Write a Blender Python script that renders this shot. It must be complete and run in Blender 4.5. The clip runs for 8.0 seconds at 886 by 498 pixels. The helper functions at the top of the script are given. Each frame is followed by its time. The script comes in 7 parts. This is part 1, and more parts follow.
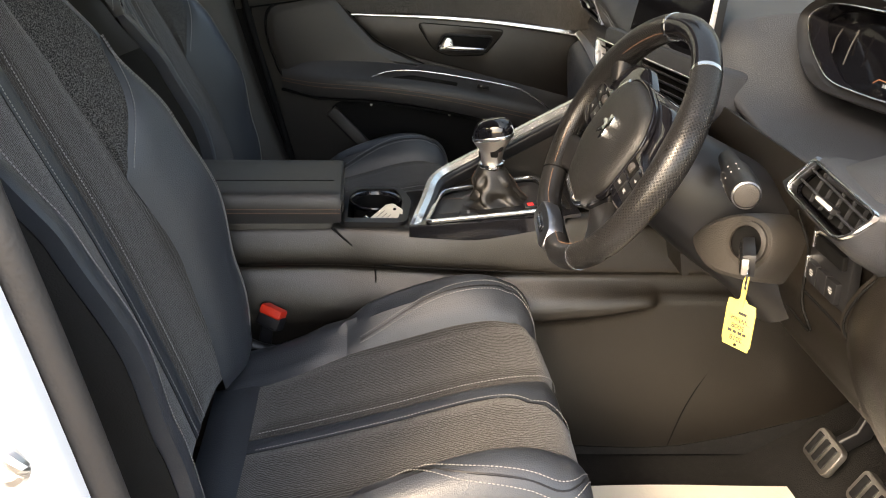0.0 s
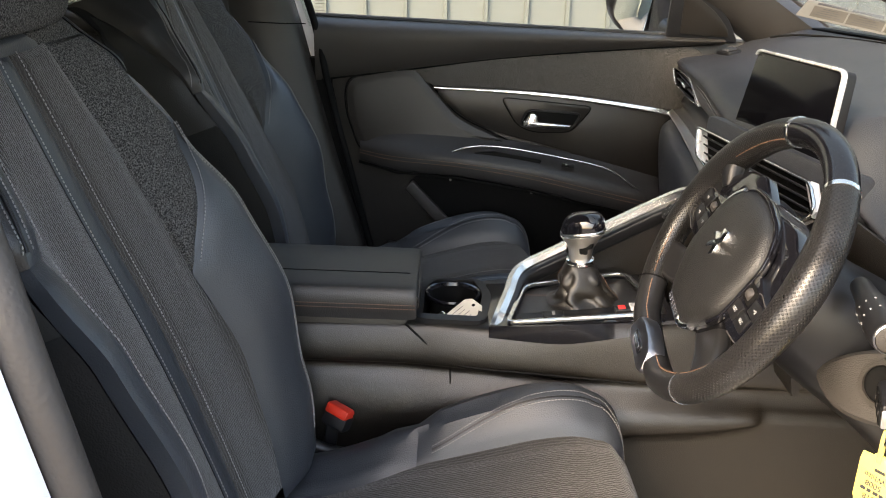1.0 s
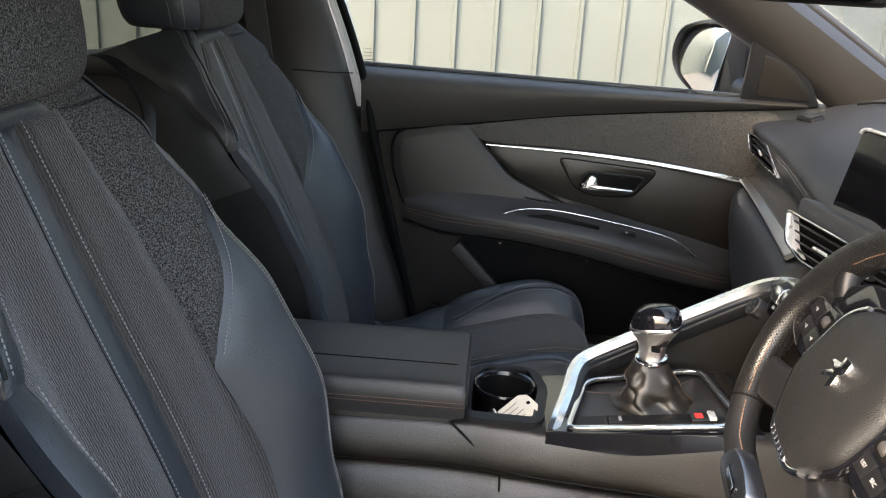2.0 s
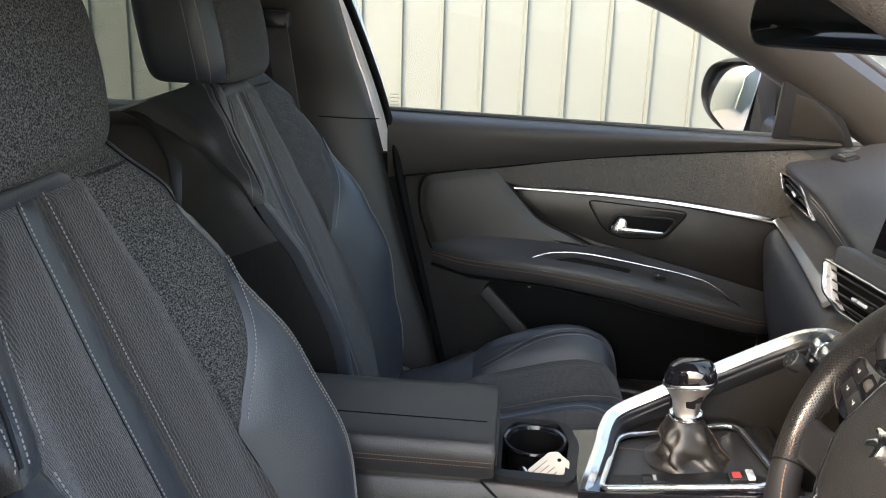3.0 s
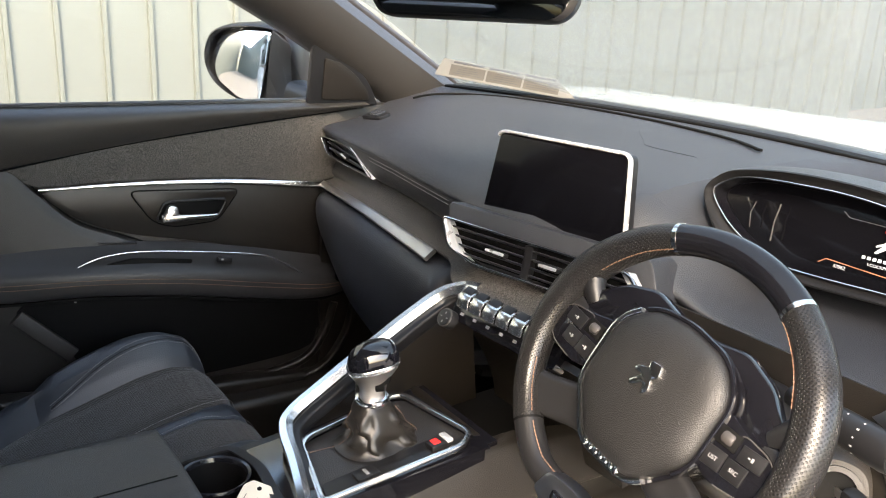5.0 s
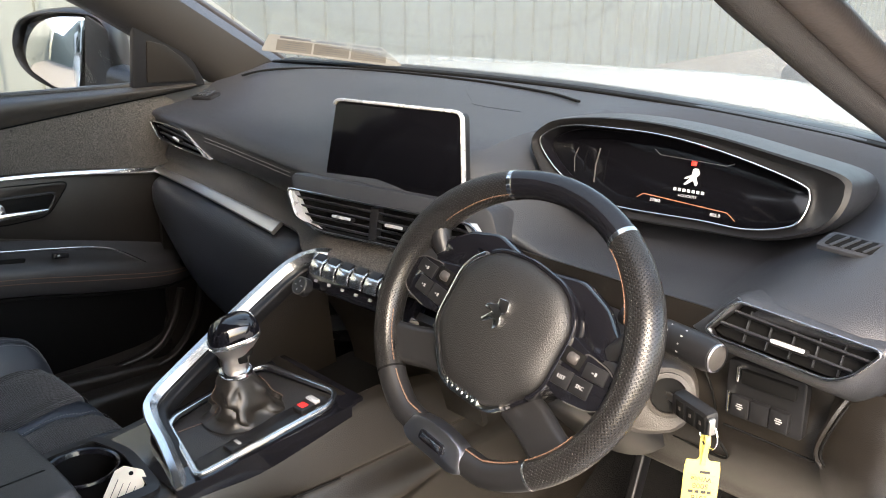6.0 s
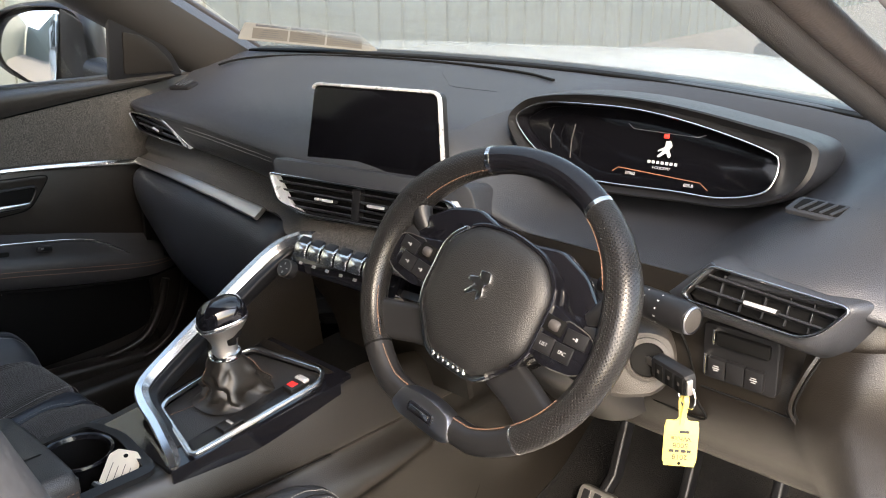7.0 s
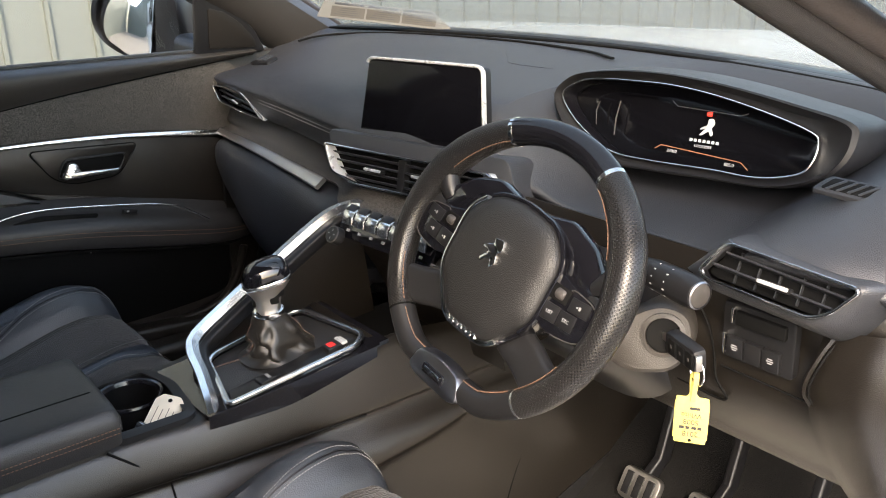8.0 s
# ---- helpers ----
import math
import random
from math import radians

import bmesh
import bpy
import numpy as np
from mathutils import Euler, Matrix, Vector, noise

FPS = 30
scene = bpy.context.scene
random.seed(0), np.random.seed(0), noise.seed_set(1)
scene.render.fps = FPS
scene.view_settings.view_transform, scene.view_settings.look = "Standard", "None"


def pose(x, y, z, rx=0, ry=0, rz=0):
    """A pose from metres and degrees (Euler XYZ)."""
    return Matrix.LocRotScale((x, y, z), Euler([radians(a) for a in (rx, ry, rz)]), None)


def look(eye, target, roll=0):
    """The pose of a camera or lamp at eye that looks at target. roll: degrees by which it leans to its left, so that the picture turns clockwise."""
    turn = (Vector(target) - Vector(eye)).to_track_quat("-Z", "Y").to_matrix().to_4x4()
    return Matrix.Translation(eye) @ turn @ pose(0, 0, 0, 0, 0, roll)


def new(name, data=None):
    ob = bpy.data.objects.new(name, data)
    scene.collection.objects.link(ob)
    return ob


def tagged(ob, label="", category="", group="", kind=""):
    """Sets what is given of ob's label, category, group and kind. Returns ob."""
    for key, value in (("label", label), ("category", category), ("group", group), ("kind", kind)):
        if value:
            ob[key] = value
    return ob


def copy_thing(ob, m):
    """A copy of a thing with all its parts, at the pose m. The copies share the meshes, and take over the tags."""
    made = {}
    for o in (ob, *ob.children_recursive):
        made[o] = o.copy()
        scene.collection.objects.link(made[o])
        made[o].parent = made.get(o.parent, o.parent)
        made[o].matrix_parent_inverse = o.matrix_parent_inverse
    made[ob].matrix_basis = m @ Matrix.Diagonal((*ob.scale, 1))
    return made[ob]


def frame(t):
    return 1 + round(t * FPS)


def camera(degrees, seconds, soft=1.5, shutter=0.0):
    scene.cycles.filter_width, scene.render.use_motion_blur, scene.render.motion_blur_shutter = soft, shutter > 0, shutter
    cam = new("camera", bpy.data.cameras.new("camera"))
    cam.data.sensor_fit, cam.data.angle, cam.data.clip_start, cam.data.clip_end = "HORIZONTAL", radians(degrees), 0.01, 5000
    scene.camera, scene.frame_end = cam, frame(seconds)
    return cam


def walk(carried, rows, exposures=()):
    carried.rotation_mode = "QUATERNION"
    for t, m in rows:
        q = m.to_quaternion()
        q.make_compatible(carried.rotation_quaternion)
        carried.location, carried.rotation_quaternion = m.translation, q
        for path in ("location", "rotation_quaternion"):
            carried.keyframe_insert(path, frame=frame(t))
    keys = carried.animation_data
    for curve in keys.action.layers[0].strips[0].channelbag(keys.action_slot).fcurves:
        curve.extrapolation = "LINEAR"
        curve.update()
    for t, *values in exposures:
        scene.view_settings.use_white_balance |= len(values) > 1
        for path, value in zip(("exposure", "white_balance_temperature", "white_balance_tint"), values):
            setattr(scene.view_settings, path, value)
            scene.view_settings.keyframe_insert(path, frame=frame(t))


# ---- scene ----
cam = camera(53.2, 8.0, soft=1.0)
PATH = [
    (0, (-0.06, -1.351, 1.291), (0.086, 0.476, 0.492), 1.6),
    (0.5, (-0.057, -1.333, 1.309), (0.051, 0.518, 0.56), 2.1),
    (1, (-0.074, -1.234, 1.319), (-0.086, 0.64, 0.621), 1.9),
    (1.5, (-0.089, -1.14, 1.325), (-0.118, 0.749, 0.668), 2.7),
    (2, (-0.104, -1.08, 1.338), (-0.201, 0.815, 0.706), 3.3),
    (2.2, (-0.089, -1.066, 1.339), (-0.29, 0.828, 0.727), 2.7),
    (3.3, (-0.124, -1.041, 1.373), (-0.241, 0.872, 0.804), 0.8),
    (3.5, (-0.184, -0.997, 1.375), (-0.105, 0.918, 0.805), 0.9),
    (4, (-0.285, -0.904, 1.369), (0.211, 0.945, 0.79), 2.2),
    (4.5, (-0.295, -0.892, 1.366), (0.336, 0.907, 0.76), 2.0),
    (5, (-0.369, -0.87, 1.364), (0.706, 0.704, 0.757), 2.7),
    (5.2, (-0.388, -0.873, 1.365), (0.803, 0.613, 0.752), 2.3),
    (6.3, (-0.41, -0.906, 1.357), (0.948, 0.407, 0.699), -0.0),
    (6.5, (-0.415, -0.907, 1.356), (0.95, 0.394, 0.691), -0.4),
    (7, (-0.427, -0.918, 1.355), (0.94, 0.377, 0.681), -0.9),
    (7.5, (-0.43, -0.937, 1.348), (0.918, 0.372, 0.665), -0.4),
    (8, (-0.375, -1.01, 1.342), (0.796, 0.453, 0.645), -1.3),
]
walk(cam, [(t, look(eye, target, roll)) for t, eye, target, roll in PATH], [(t, stops, kelvin, 11) for t, stops, kelvin in ((0, 1.44, 8300), (1, 1.56, 7900), (2, 1.76, 7450), (3.5, 2.03, 7450), (4.5, 2.03, 7450), (5.2, 1.92, 7350), (6.5, 1.70, 7200), (8, 1.46, 7250))])

# ---- light ----
world = bpy.data.worlds.new("sky")
scene.world = world
world.use_nodes = True
wt = world.node_tree
sky = wt.nodes.new("ShaderNodeTexSky")
sky.sky_type, sky.sun_disc = "NISHITA", False
sky.sun_elevation, sky.sun_rotation = radians(39), radians(223)
sky.air_density, sky.dust_density = 1.0, 2.5
wt.links.new(sky.outputs[0], wt.nodes["Background"].inputs[0])
wt.nodes["Background"].inputs[1].default_value = 0.40
sun_data = bpy.data.lights.new("sun", "SUN")
sun_data.energy, sun_data.angle, sun_data.color = 1.0, radians(10), (1.0, 0.91, 0.80)
sun = new("sun", sun_data)
sun.matrix_world = look((-2.3, -2.5, 2.8), (0, 0, 0))


# ---- shaping helpers ----
V = Vector


def thing(name, label, category, group="", kind="", at=(0, 0, 0)):
    ob = new(name)
    ob.empty_display_size = 0.05
    ob.matrix_world = Matrix.Translation(at)
    return tagged(ob, label, category, group, kind)


def finish(name, bm, material, sharp=38):
    bmesh.ops.recalc_face_normals(bm, faces=bm.faces)
    me = bpy.data.meshes.new(name)
    bm.to_mesh(me)
    bm.free()
    me.shade_smooth()
    me.set_sharp_from_angle(angle=radians(sharp))
    if material:
        me.materials.append(material)
    return me


def part(name, bm, material, parent, label="", sharp=38):
    """One mesh object under a thing or a part; points are given in world places."""
    me = finish(name, bm, material, sharp)
    ob = new(name, me)
    bpy.context.view_layer.update()
    ob.parent = parent
    me.transform(parent.matrix_world.inverted())
    if label:
        ob["label"] = label
    if name == "stitching":
        ob["kind"] = "stuff"
    return ob


def solo(name, bm, material, label, category, group="", kind="", sharp=38):
    return tagged(new(name, finish(name, bm, material, sharp)), label, category, group, kind)


def catmull(pts, n, closed=False):
    """A smooth curve through the points, n steps to a span."""
    pts = [V(p) for p in pts]
    out, m = [], len(pts)
    for i in range(m if closed else m - 1):
        if closed:
            a, b, c, d = (pts[(i + k - 1) % m] for k in range(4))
        else:
            b, c = pts[i], pts[i + 1]
            a = pts[i - 1] if i > 0 else b * 2 - c
            d = pts[i + 2] if i + 2 < m else c * 2 - b
        for k in range(n):
            t = k / n
            out.append(0.5 * (2 * b + (c - a) * t + (2 * a - 5 * b + 4 * c - d) * t * t + (3 * b - a - 3 * c + d) * t ** 3))
    if not closed:
        out.append(pts[-1])
    return out


def interp(table, u):
    """Smooth value from rows (u, value)."""
    if u <= table[0][0]:
        return table[0][1]
    for (a, p), (b, q) in zip(table, table[1:]):
        if u <= b:
            t = (u - a) / (b - a)
            t = t * t * (3 - 2 * t)
            return p + (q - p) * t
    return table[-1][1]


def lin(table, u):
    if u <= table[0][0]:
        return table[0][1]
    for (a, p), (b, q) in zip(table, table[1:]):
        if u <= b:
            return p + (q - p) * (u - a) / (b - a)
    return table[-1][1]


def sheet(rows, bm=None, wrap=False, uvs=None, thick=0.0, cap=False):
    """A surface through rows of points; wrap closes each row; thick gives it a back."""
    bm = bm or bmesh.new()
    layer = bm.loops.layers.uv.verify() if uvs else None
    grid = [[bm.verts.new(p) for p in row] for row in rows]
    made = []
    for i in range(len(grid) - 1):
        n = len(grid[i])
        for j in range(n if wrap else n - 1):
            k = (j + 1) % n
            f = bm.faces.new((grid[i][j], grid[i][k], grid[i + 1][k], grid[i + 1][j]))
            made.append(f)
            if layer:
                for loop, (a, b) in zip(f.loops, ((i, j), (i, k), (i + 1, k), (i + 1, j))):
                    loop[layer].uv = uvs[a][b]
    if cap and wrap:
        bm.faces.new(grid[0][::-1])
        bm.faces.new(grid[-1])
    if thick:
        bmesh.ops.recalc_face_normals(bm, faces=made)
        bmesh.ops.solidify(bm, geom=made, thickness=thick)
    return bm


def loft(sections, nu=6, nv=6, bm=None, wrap=False, thick=0.0, cap=False):
    """A smooth surface through sections with equally many points."""
    rows = [catmull(s, nv, wrap) for s in sections]
    cols = [catmull([r[j] for r in rows], nu) for j in range(len(rows[0]))]
    return sheet([[c[i] for c in cols] for i in range(len(cols[0]))], bm, wrap, None, thick, cap)


def frames_along(path, up, closed=False):
    n = len(path)
    for i, p in enumerate(path):
        a = path[(i - 1) % n] if closed or i else path[0]
        b = path[(i + 1) % n] if closed or i < n - 1 else path[-1]
        t = (b - a).normalized()
        u = up(i / max(1, n - 1)) if callable(up) else V(up)
        side = t.cross(u).normalized()
        yield p, side, side.cross(t).normalized()


def sweep(path, profile, up=(0, 0, 1), closed=False, scale=None, bm=None, uv=None):
    """A profile of (side, up) points drawn along a path."""
    path = [V(p) for p in path]
    rows, uvs, run = [], [], 0.0
    for i, (p, side, top) in enumerate(frames_along(path, up, closed)):
        k = scale(i / max(1, len(path) - 1)) if scale else 1.0
        ka, kb = k if isinstance(k, tuple) else (k, k)
        rows.append([p + side * a * ka + top * b * kb for a, b in profile])
        if i:
            run += (path[i] - path[i - 1]).length
        uvs.append(run)
    if closed:
        rows.append(rows[0])
        uvs.append(run + (path[0] - path[-1]).length)
    grid = None
    if uv:
        n = len(profile)
        grid = [[(r, uv * j / n) for j in range(n)] for r in uvs]
    bm = sheet(rows, bm, True, grid, 0, not closed)
    if closed:
        bmesh.ops.remove_doubles(bm, verts=bm.verts, dist=1e-6)
    return bm


def ring(ra, rb=None, n=12):
    rb = rb or ra
    return [(ra * math.cos(2 * math.pi * k / n), rb * math.sin(2 * math.pi * k / n)) for k in range(n)]


def rounded(w, h, r, n=3):
    """A rectangle of full width and height with rounded corners."""
    out = []
    for cx, cy, a0 in ((w / 2 - r, h / 2 - r, 0), (-w / 2 + r, h / 2 - r, 90), (-w / 2 + r, -h / 2 + r, 180), (w / 2 - r, -h / 2 + r, 270)):
        for k in range(n + 1):
            a = radians(a0 + 90 * k / n)
            out.append((cx + r * math.cos(a), cy + r * math.sin(a)))
    return out


def soften(pts, r, n=4):
    """A polygon with its corners rounded by about r."""
    pts, out = [V(p) for p in pts], []
    m = len(pts)
    for i, p in enumerate(pts):
        a, b = pts[i - 1] - p, pts[(i + 1) % m] - p
        d = min(r, a.length * 0.45, b.length * 0.45)
        p0, p1 = p + a.normalized() * d, p + b.normalized() * d
        for k in range(n + 1):
            t = k / n
            out.append((1 - t) ** 2 * p0 + 2 * t * (1 - t) * p + t * t * p1)
    return out


def offset(poly, d):
    """A polygon moved inwards by d."""
    poly = [V(p).to_2d() for p in poly]
    area = sum(a.x * b.y - b.x * a.y for a, b in zip(poly, poly[1:] + poly[:1]))
    s, m, out = (1 if area > 0 else -1), len(poly), []
    for i, p in enumerate(poly):
        e = (poly[(i + 1) % m] - poly[i - 1])
        nrm = V((-e.y, e.x)) * s
        out.append(p + (nrm.normalized() * d if nrm.length > 1e-9 else nrm))
    return out


def slab(poly, m, depth, bevel=0.002, bm=None, dome=0.0, fn=None, back=True):
    """A plate from a flat outline: m maps (a, b, out) to the world; its edge is rounded by bevel and it may be domed."""
    bm = bm or bmesh.new()
    poly = [V(p).to_2d() for p in poly]
    levels = [(0, -depth), (0, -bevel), (bevel * 0.3, -bevel * 0.3), (bevel, 0)]
    if dome:
        levels += [(bevel + 0.004, dome * 0.35), (bevel + 0.010, dome * 0.7)]
    rings = []
    for inset, out in levels:
        o = offset(poly, inset) if inset else poly
        rings.append([bm.verts.new(m @ V((p.x, p.y, out + (fn(p.x, p.y) if fn else 0)))) for p in o])
    n = len(poly)
    for a, b in zip(rings, rings[1:]):
        for j in range(n):
            bm.faces.new((a[j], a[(j + 1) % n], b[(j + 1) % n], b[j]))
    c = sum(poly, V((0, 0))) / n
    bm.faces.new(rings[-1])
    if back:
        bm.faces.new(rings[0][::-1])
    return bm


def axes(at, a, b):
    """The pose with the given origin, first and second axes; the third points out."""
    a = V(a).normalized()
    c = a.cross(V(b)).normalized()
    b = c.cross(a)
    return Matrix((( a.x, b.x, c.x, at[0]), (a.y, b.y, c.y, at[1]), (a.z, b.z, c.z, at[2]), (0, 0, 0, 1)))


def box(m, size, bevel=0.002, bm=None):
    """A box with rounded edges, centred on m, of full sizes."""
    x, y, z = size
    b = min(bevel, min(size) * 0.45)
    return slab(rounded(x, y, min(max(b, 1e-4), min(x, y) * 0.45), 2), m @ Matrix.Translation((0, 0, z / 2)), z, b, bm)


def lathe(profile, m, n=20, bm=None, cap=True):
    """Turned round m's third axis: profile of (radius, height)."""
    rows = [[m @ V((r * math.cos(2 * math.pi * k / n), r * math.sin(2 * math.pi * k / n), h)) for k in range(n)] for r, h in profile]
    return sheet(rows, bm, True, None, 0, cap)


def dashes(path, gap=0.0046, length=0.0031, r=0.00062, bm=None, lift=(0, 0, 0)):
    """Sewn stitches along a curve."""
    bm = bm or bmesh.new()
    path, acc, lift = [V(p) for p in path], 0.0, V(lift)
    for a, b in zip(path, path[1:]):
        d = b - a
        if d.length < 1e-6:
            continue
        t = d.normalized()
        while acc < d.length:
            p = a + t * acc + lift
            side = t.cross(V((0.3, 0.5, 0.8))).normalized()
            top = side.cross(t)
            rows = [[p + t * s + (side * c + top * e) * r * k for c, e in ((1, 0), (0, 1), (-1, 0), (0, -1))] for s, k in ((0, 0.5), (length * 0.2, 1), (length * 0.8, 1), (length, 0.5))]
            sheet(rows, bm, True)
            acc += gap
        acc -= d.length
    return bm


# ---- materials ----
def material(name, color, rough=0.5, metal=0.0, grain=0, relief=0.0, vary=0.12, wear=6.0, kind="cells", coat=0.0, second=None, spread=(0.4, 0.6), uv=False, dust=0.0, spec=0.5):
    """Colour with variation at two scales, and fine relief: grain is its count in a metre."""
    mt = bpy.data.materials.new(name)
    mt.use_nodes = True
    nt = mt.node_tree
    n, l = nt.nodes, nt.links
    bs = n["Principled BSDF"]
    co = n.new("ShaderNodeTexCoord").outputs["UV" if uv else "Object"]
    big = n.new("ShaderNodeTexNoise")
    big.inputs["Scale"].default_value, big.inputs["Detail"].default_value = wear, 6
    l.new(co, big.inputs["Vector"])
    mix = n.new("ShaderNodeMix")
    mix.data_type = "RGBA"
    lo, hi = [c * (1 - vary) for c in color], [c * (1 + vary) for c in color]
    mix.inputs[6].default_value, mix.inputs[7].default_value = (*lo, 1), (*hi, 1)
    l.new(big.outputs["Fac"], mix.inputs[0])
    colour = mix.outputs[2]
    if grain:
        if kind == "cells":
            fine = n.new("ShaderNodeTexVoronoi")
            fine.feature = "SMOOTH_F1"
            fine.inputs["Scale"].default_value = grain
            height = fine.outputs["Distance"]
        else:
            fine = n.new("ShaderNodeTexNoise")
            fine.inputs["Scale"].default_value, fine.inputs["Detail"].default_value = grain, 3
            height = fine.outputs["Fac"]
        l.new(co, fine.inputs["Vector"])
        if second:
            ramp = n.new("ShaderNodeValToRGB")
            ramp.color_ramp.elements[0].position, ramp.color_ramp.elements[1].position = spread
            ramp.color_ramp.elements[0].color, ramp.color_ramp.elements[1].color = (0, 0, 0, 1), (1, 1, 1, 1)
            l.new(height, ramp.inputs[0])
            two = n.new("ShaderNodeMix")
            two.data_type = "RGBA"
            two.inputs[7].default_value = (*second, 1)
            l.new(ramp.outputs[0], two.inputs[0])
            l.new(colour, two.inputs[6])
            colour = two.outputs[2]
        bump = n.new("ShaderNodeBump")
        bump.inputs["Strength"].default_value, bump.inputs["Distance"].default_value = min(1.0, relief), 0.6 * max(1.0, relief) / grain
        l.new(height, bump.inputs["Height"])
        l.new(bump.outputs[0], bs.inputs["Normal"])
    if dust:
        spots = n.new("ShaderNodeTexNoise")
        spots.inputs["Scale"].default_value, spots.inputs["Detail"].default_value = 70, 8
        l.new(co, spots.inputs["Vector"])
        r2 = n.new("ShaderNodeMapRange")
        r2.inputs[1].default_value, r2.inputs[2].default_value, r2.inputs[4].default_value = 0.5, 0.75, dust
        l.new(spots.outputs["Fac"], r2.inputs[0])
        dm = n.new("ShaderNodeMix")
        dm.data_type = "RGBA"
        dm.inputs[7].default_value = (0.22, 0.19, 0.16, 1)
        l.new(r2.outputs[0], dm.inputs[0])
        l.new(colour, dm.inputs[6])
        colour = dm.outputs[2]
    l.new(colour, bs.inputs["Base Color"])
    rr = n.new("ShaderNodeMapRange")
    rr.inputs[3].default_value, rr.inputs[4].default_value = max(0.02, rough - 0.07), min(1, rough + 0.07)
    l.new(big.outputs["Fac"], rr.inputs[0])
    l.new(rr.outputs[0], bs.inputs["Roughness"])
    bs.inputs["Metallic"].default_value = metal
    bs.inputs["Specular IOR Level"].default_value = spec
    bs.inputs["Coat Weight"].default_value = coat
    bs.inputs["Coat Roughness"].default_value = 0.08
    return mt


def woven(name, dark, light, pitch):
    """Seat cloth: fine wavy ribs along the cloth's length, in metres of its own sheet."""
    mt = bpy.data.materials.new(name)
    mt.use_nodes = True
    nt = mt.node_tree
    n, l = nt.nodes, nt.links
    bs = n["Principled BSDF"]
    co = n.new("ShaderNodeTexCoord").outputs["UV"]
    wave = n.new("ShaderNodeTexWave")
    wave.bands_direction = "Y"
    wave.inputs["Scale"].default_value = 0.314 / pitch
    wave.inputs["Distortion"].default_value, wave.inputs["Detail"].default_value, wave.inputs["Detail Scale"].default_value = 5.0, 2.0, 3.0
    l.new(co, wave.inputs["Vector"])
    speck = n.new("ShaderNodeTexNoise")
    speck.inputs["Scale"].default_value, speck.inputs["Detail"].default_value = 900, 2
    l.new(co, speck.inputs["Vector"])
    add = n.new("ShaderNodeMath")
    add.operation = "MULTIPLY_ADD"
    add.inputs[1].default_value = 0.6
    l.new(wave.outputs["Fac"], add.inputs[0])
    half = n.new("ShaderNodeMath")
    half.operation = "MULTIPLY"
    half.inputs[1].default_value = 0.5
    l.new(speck.outputs["Fac"], half.inputs[0])
    l.new(half.outputs[0], add.inputs[2])
    mix = n.new("ShaderNodeMix")
    mix.data_type = "RGBA"
    mix.inputs[6].default_value, mix.inputs[7].default_value = (*dark, 1), (*light, 1)
    l.new(add.outputs[0], mix.inputs[0])
    l.new(mix.outputs[2], bs.inputs["Base Color"])
    bump = n.new("ShaderNodeBump")
    bump.inputs["Strength"].default_value, bump.inputs["Distance"].default_value = 0.8, 0.0012
    l.new(add.outputs[0], bump.inputs["Height"])
    l.new(bump.outputs[0], bs.inputs["Normal"])
    bs.inputs["Roughness"].default_value = 0.9
    bs.inputs["Specular IOR Level"].default_value = 0.15
    bs.inputs["Sheen Weight"].default_value = 0.25
    return mt


def punched(name, color, pitch):
    """Leather with rows of small punched holes, in metres of its own sheet."""
    mt = material(name, color, 0.29, vary=0.25, wear=20, uv=True)
    n, l = mt.node_tree.nodes, mt.node_tree.links
    bs = n["Principled BSDF"]
    co = n.new("ShaderNodeTexCoord").outputs["UV"]
    turn = n.new("ShaderNodeMapping")
    turn.inputs["Rotation"].default_value = (0, 0, radians(45))
    l.new(co, turn.inputs["Vector"])
    dots = n.new("ShaderNodeTexVoronoi")
    dots.voronoi_dimensions = "2D"
    dots.inputs["Scale"].default_value, dots.inputs["Randomness"].default_value = 1 / pitch, 0.0
    l.new(turn.outputs[0], dots.inputs["Vector"])
    hole = n.new("ShaderNodeMapRange")
    hole.inputs[1].default_value, hole.inputs[2].default_value = 0.20, 0.34
    l.new(dots.outputs["Distance"], hole.inputs[0])
    bump = n.new("ShaderNodeBump")
    bump.inputs["Strength"].default_value, bump.inputs["Distance"].default_value = 0.9, 0.0008
    l.new(hole.outputs[0], bump.inputs["Height"])
    l.new(bump.outputs[0], bs.inputs["Normal"])
    old = bs.inputs["Base Color"].links[0].from_socket
    dark = n.new("ShaderNodeMix")
    dark.data_type = "RGBA"
    dark.inputs[6].default_value = (0.004, 0.004, 0.004, 1)
    l.new(hole.outputs[0], dark.inputs[0])
    l.new(old, dark.inputs[7])
    l.new(dark.outputs[2], bs.inputs["Base Color"])
    return mt


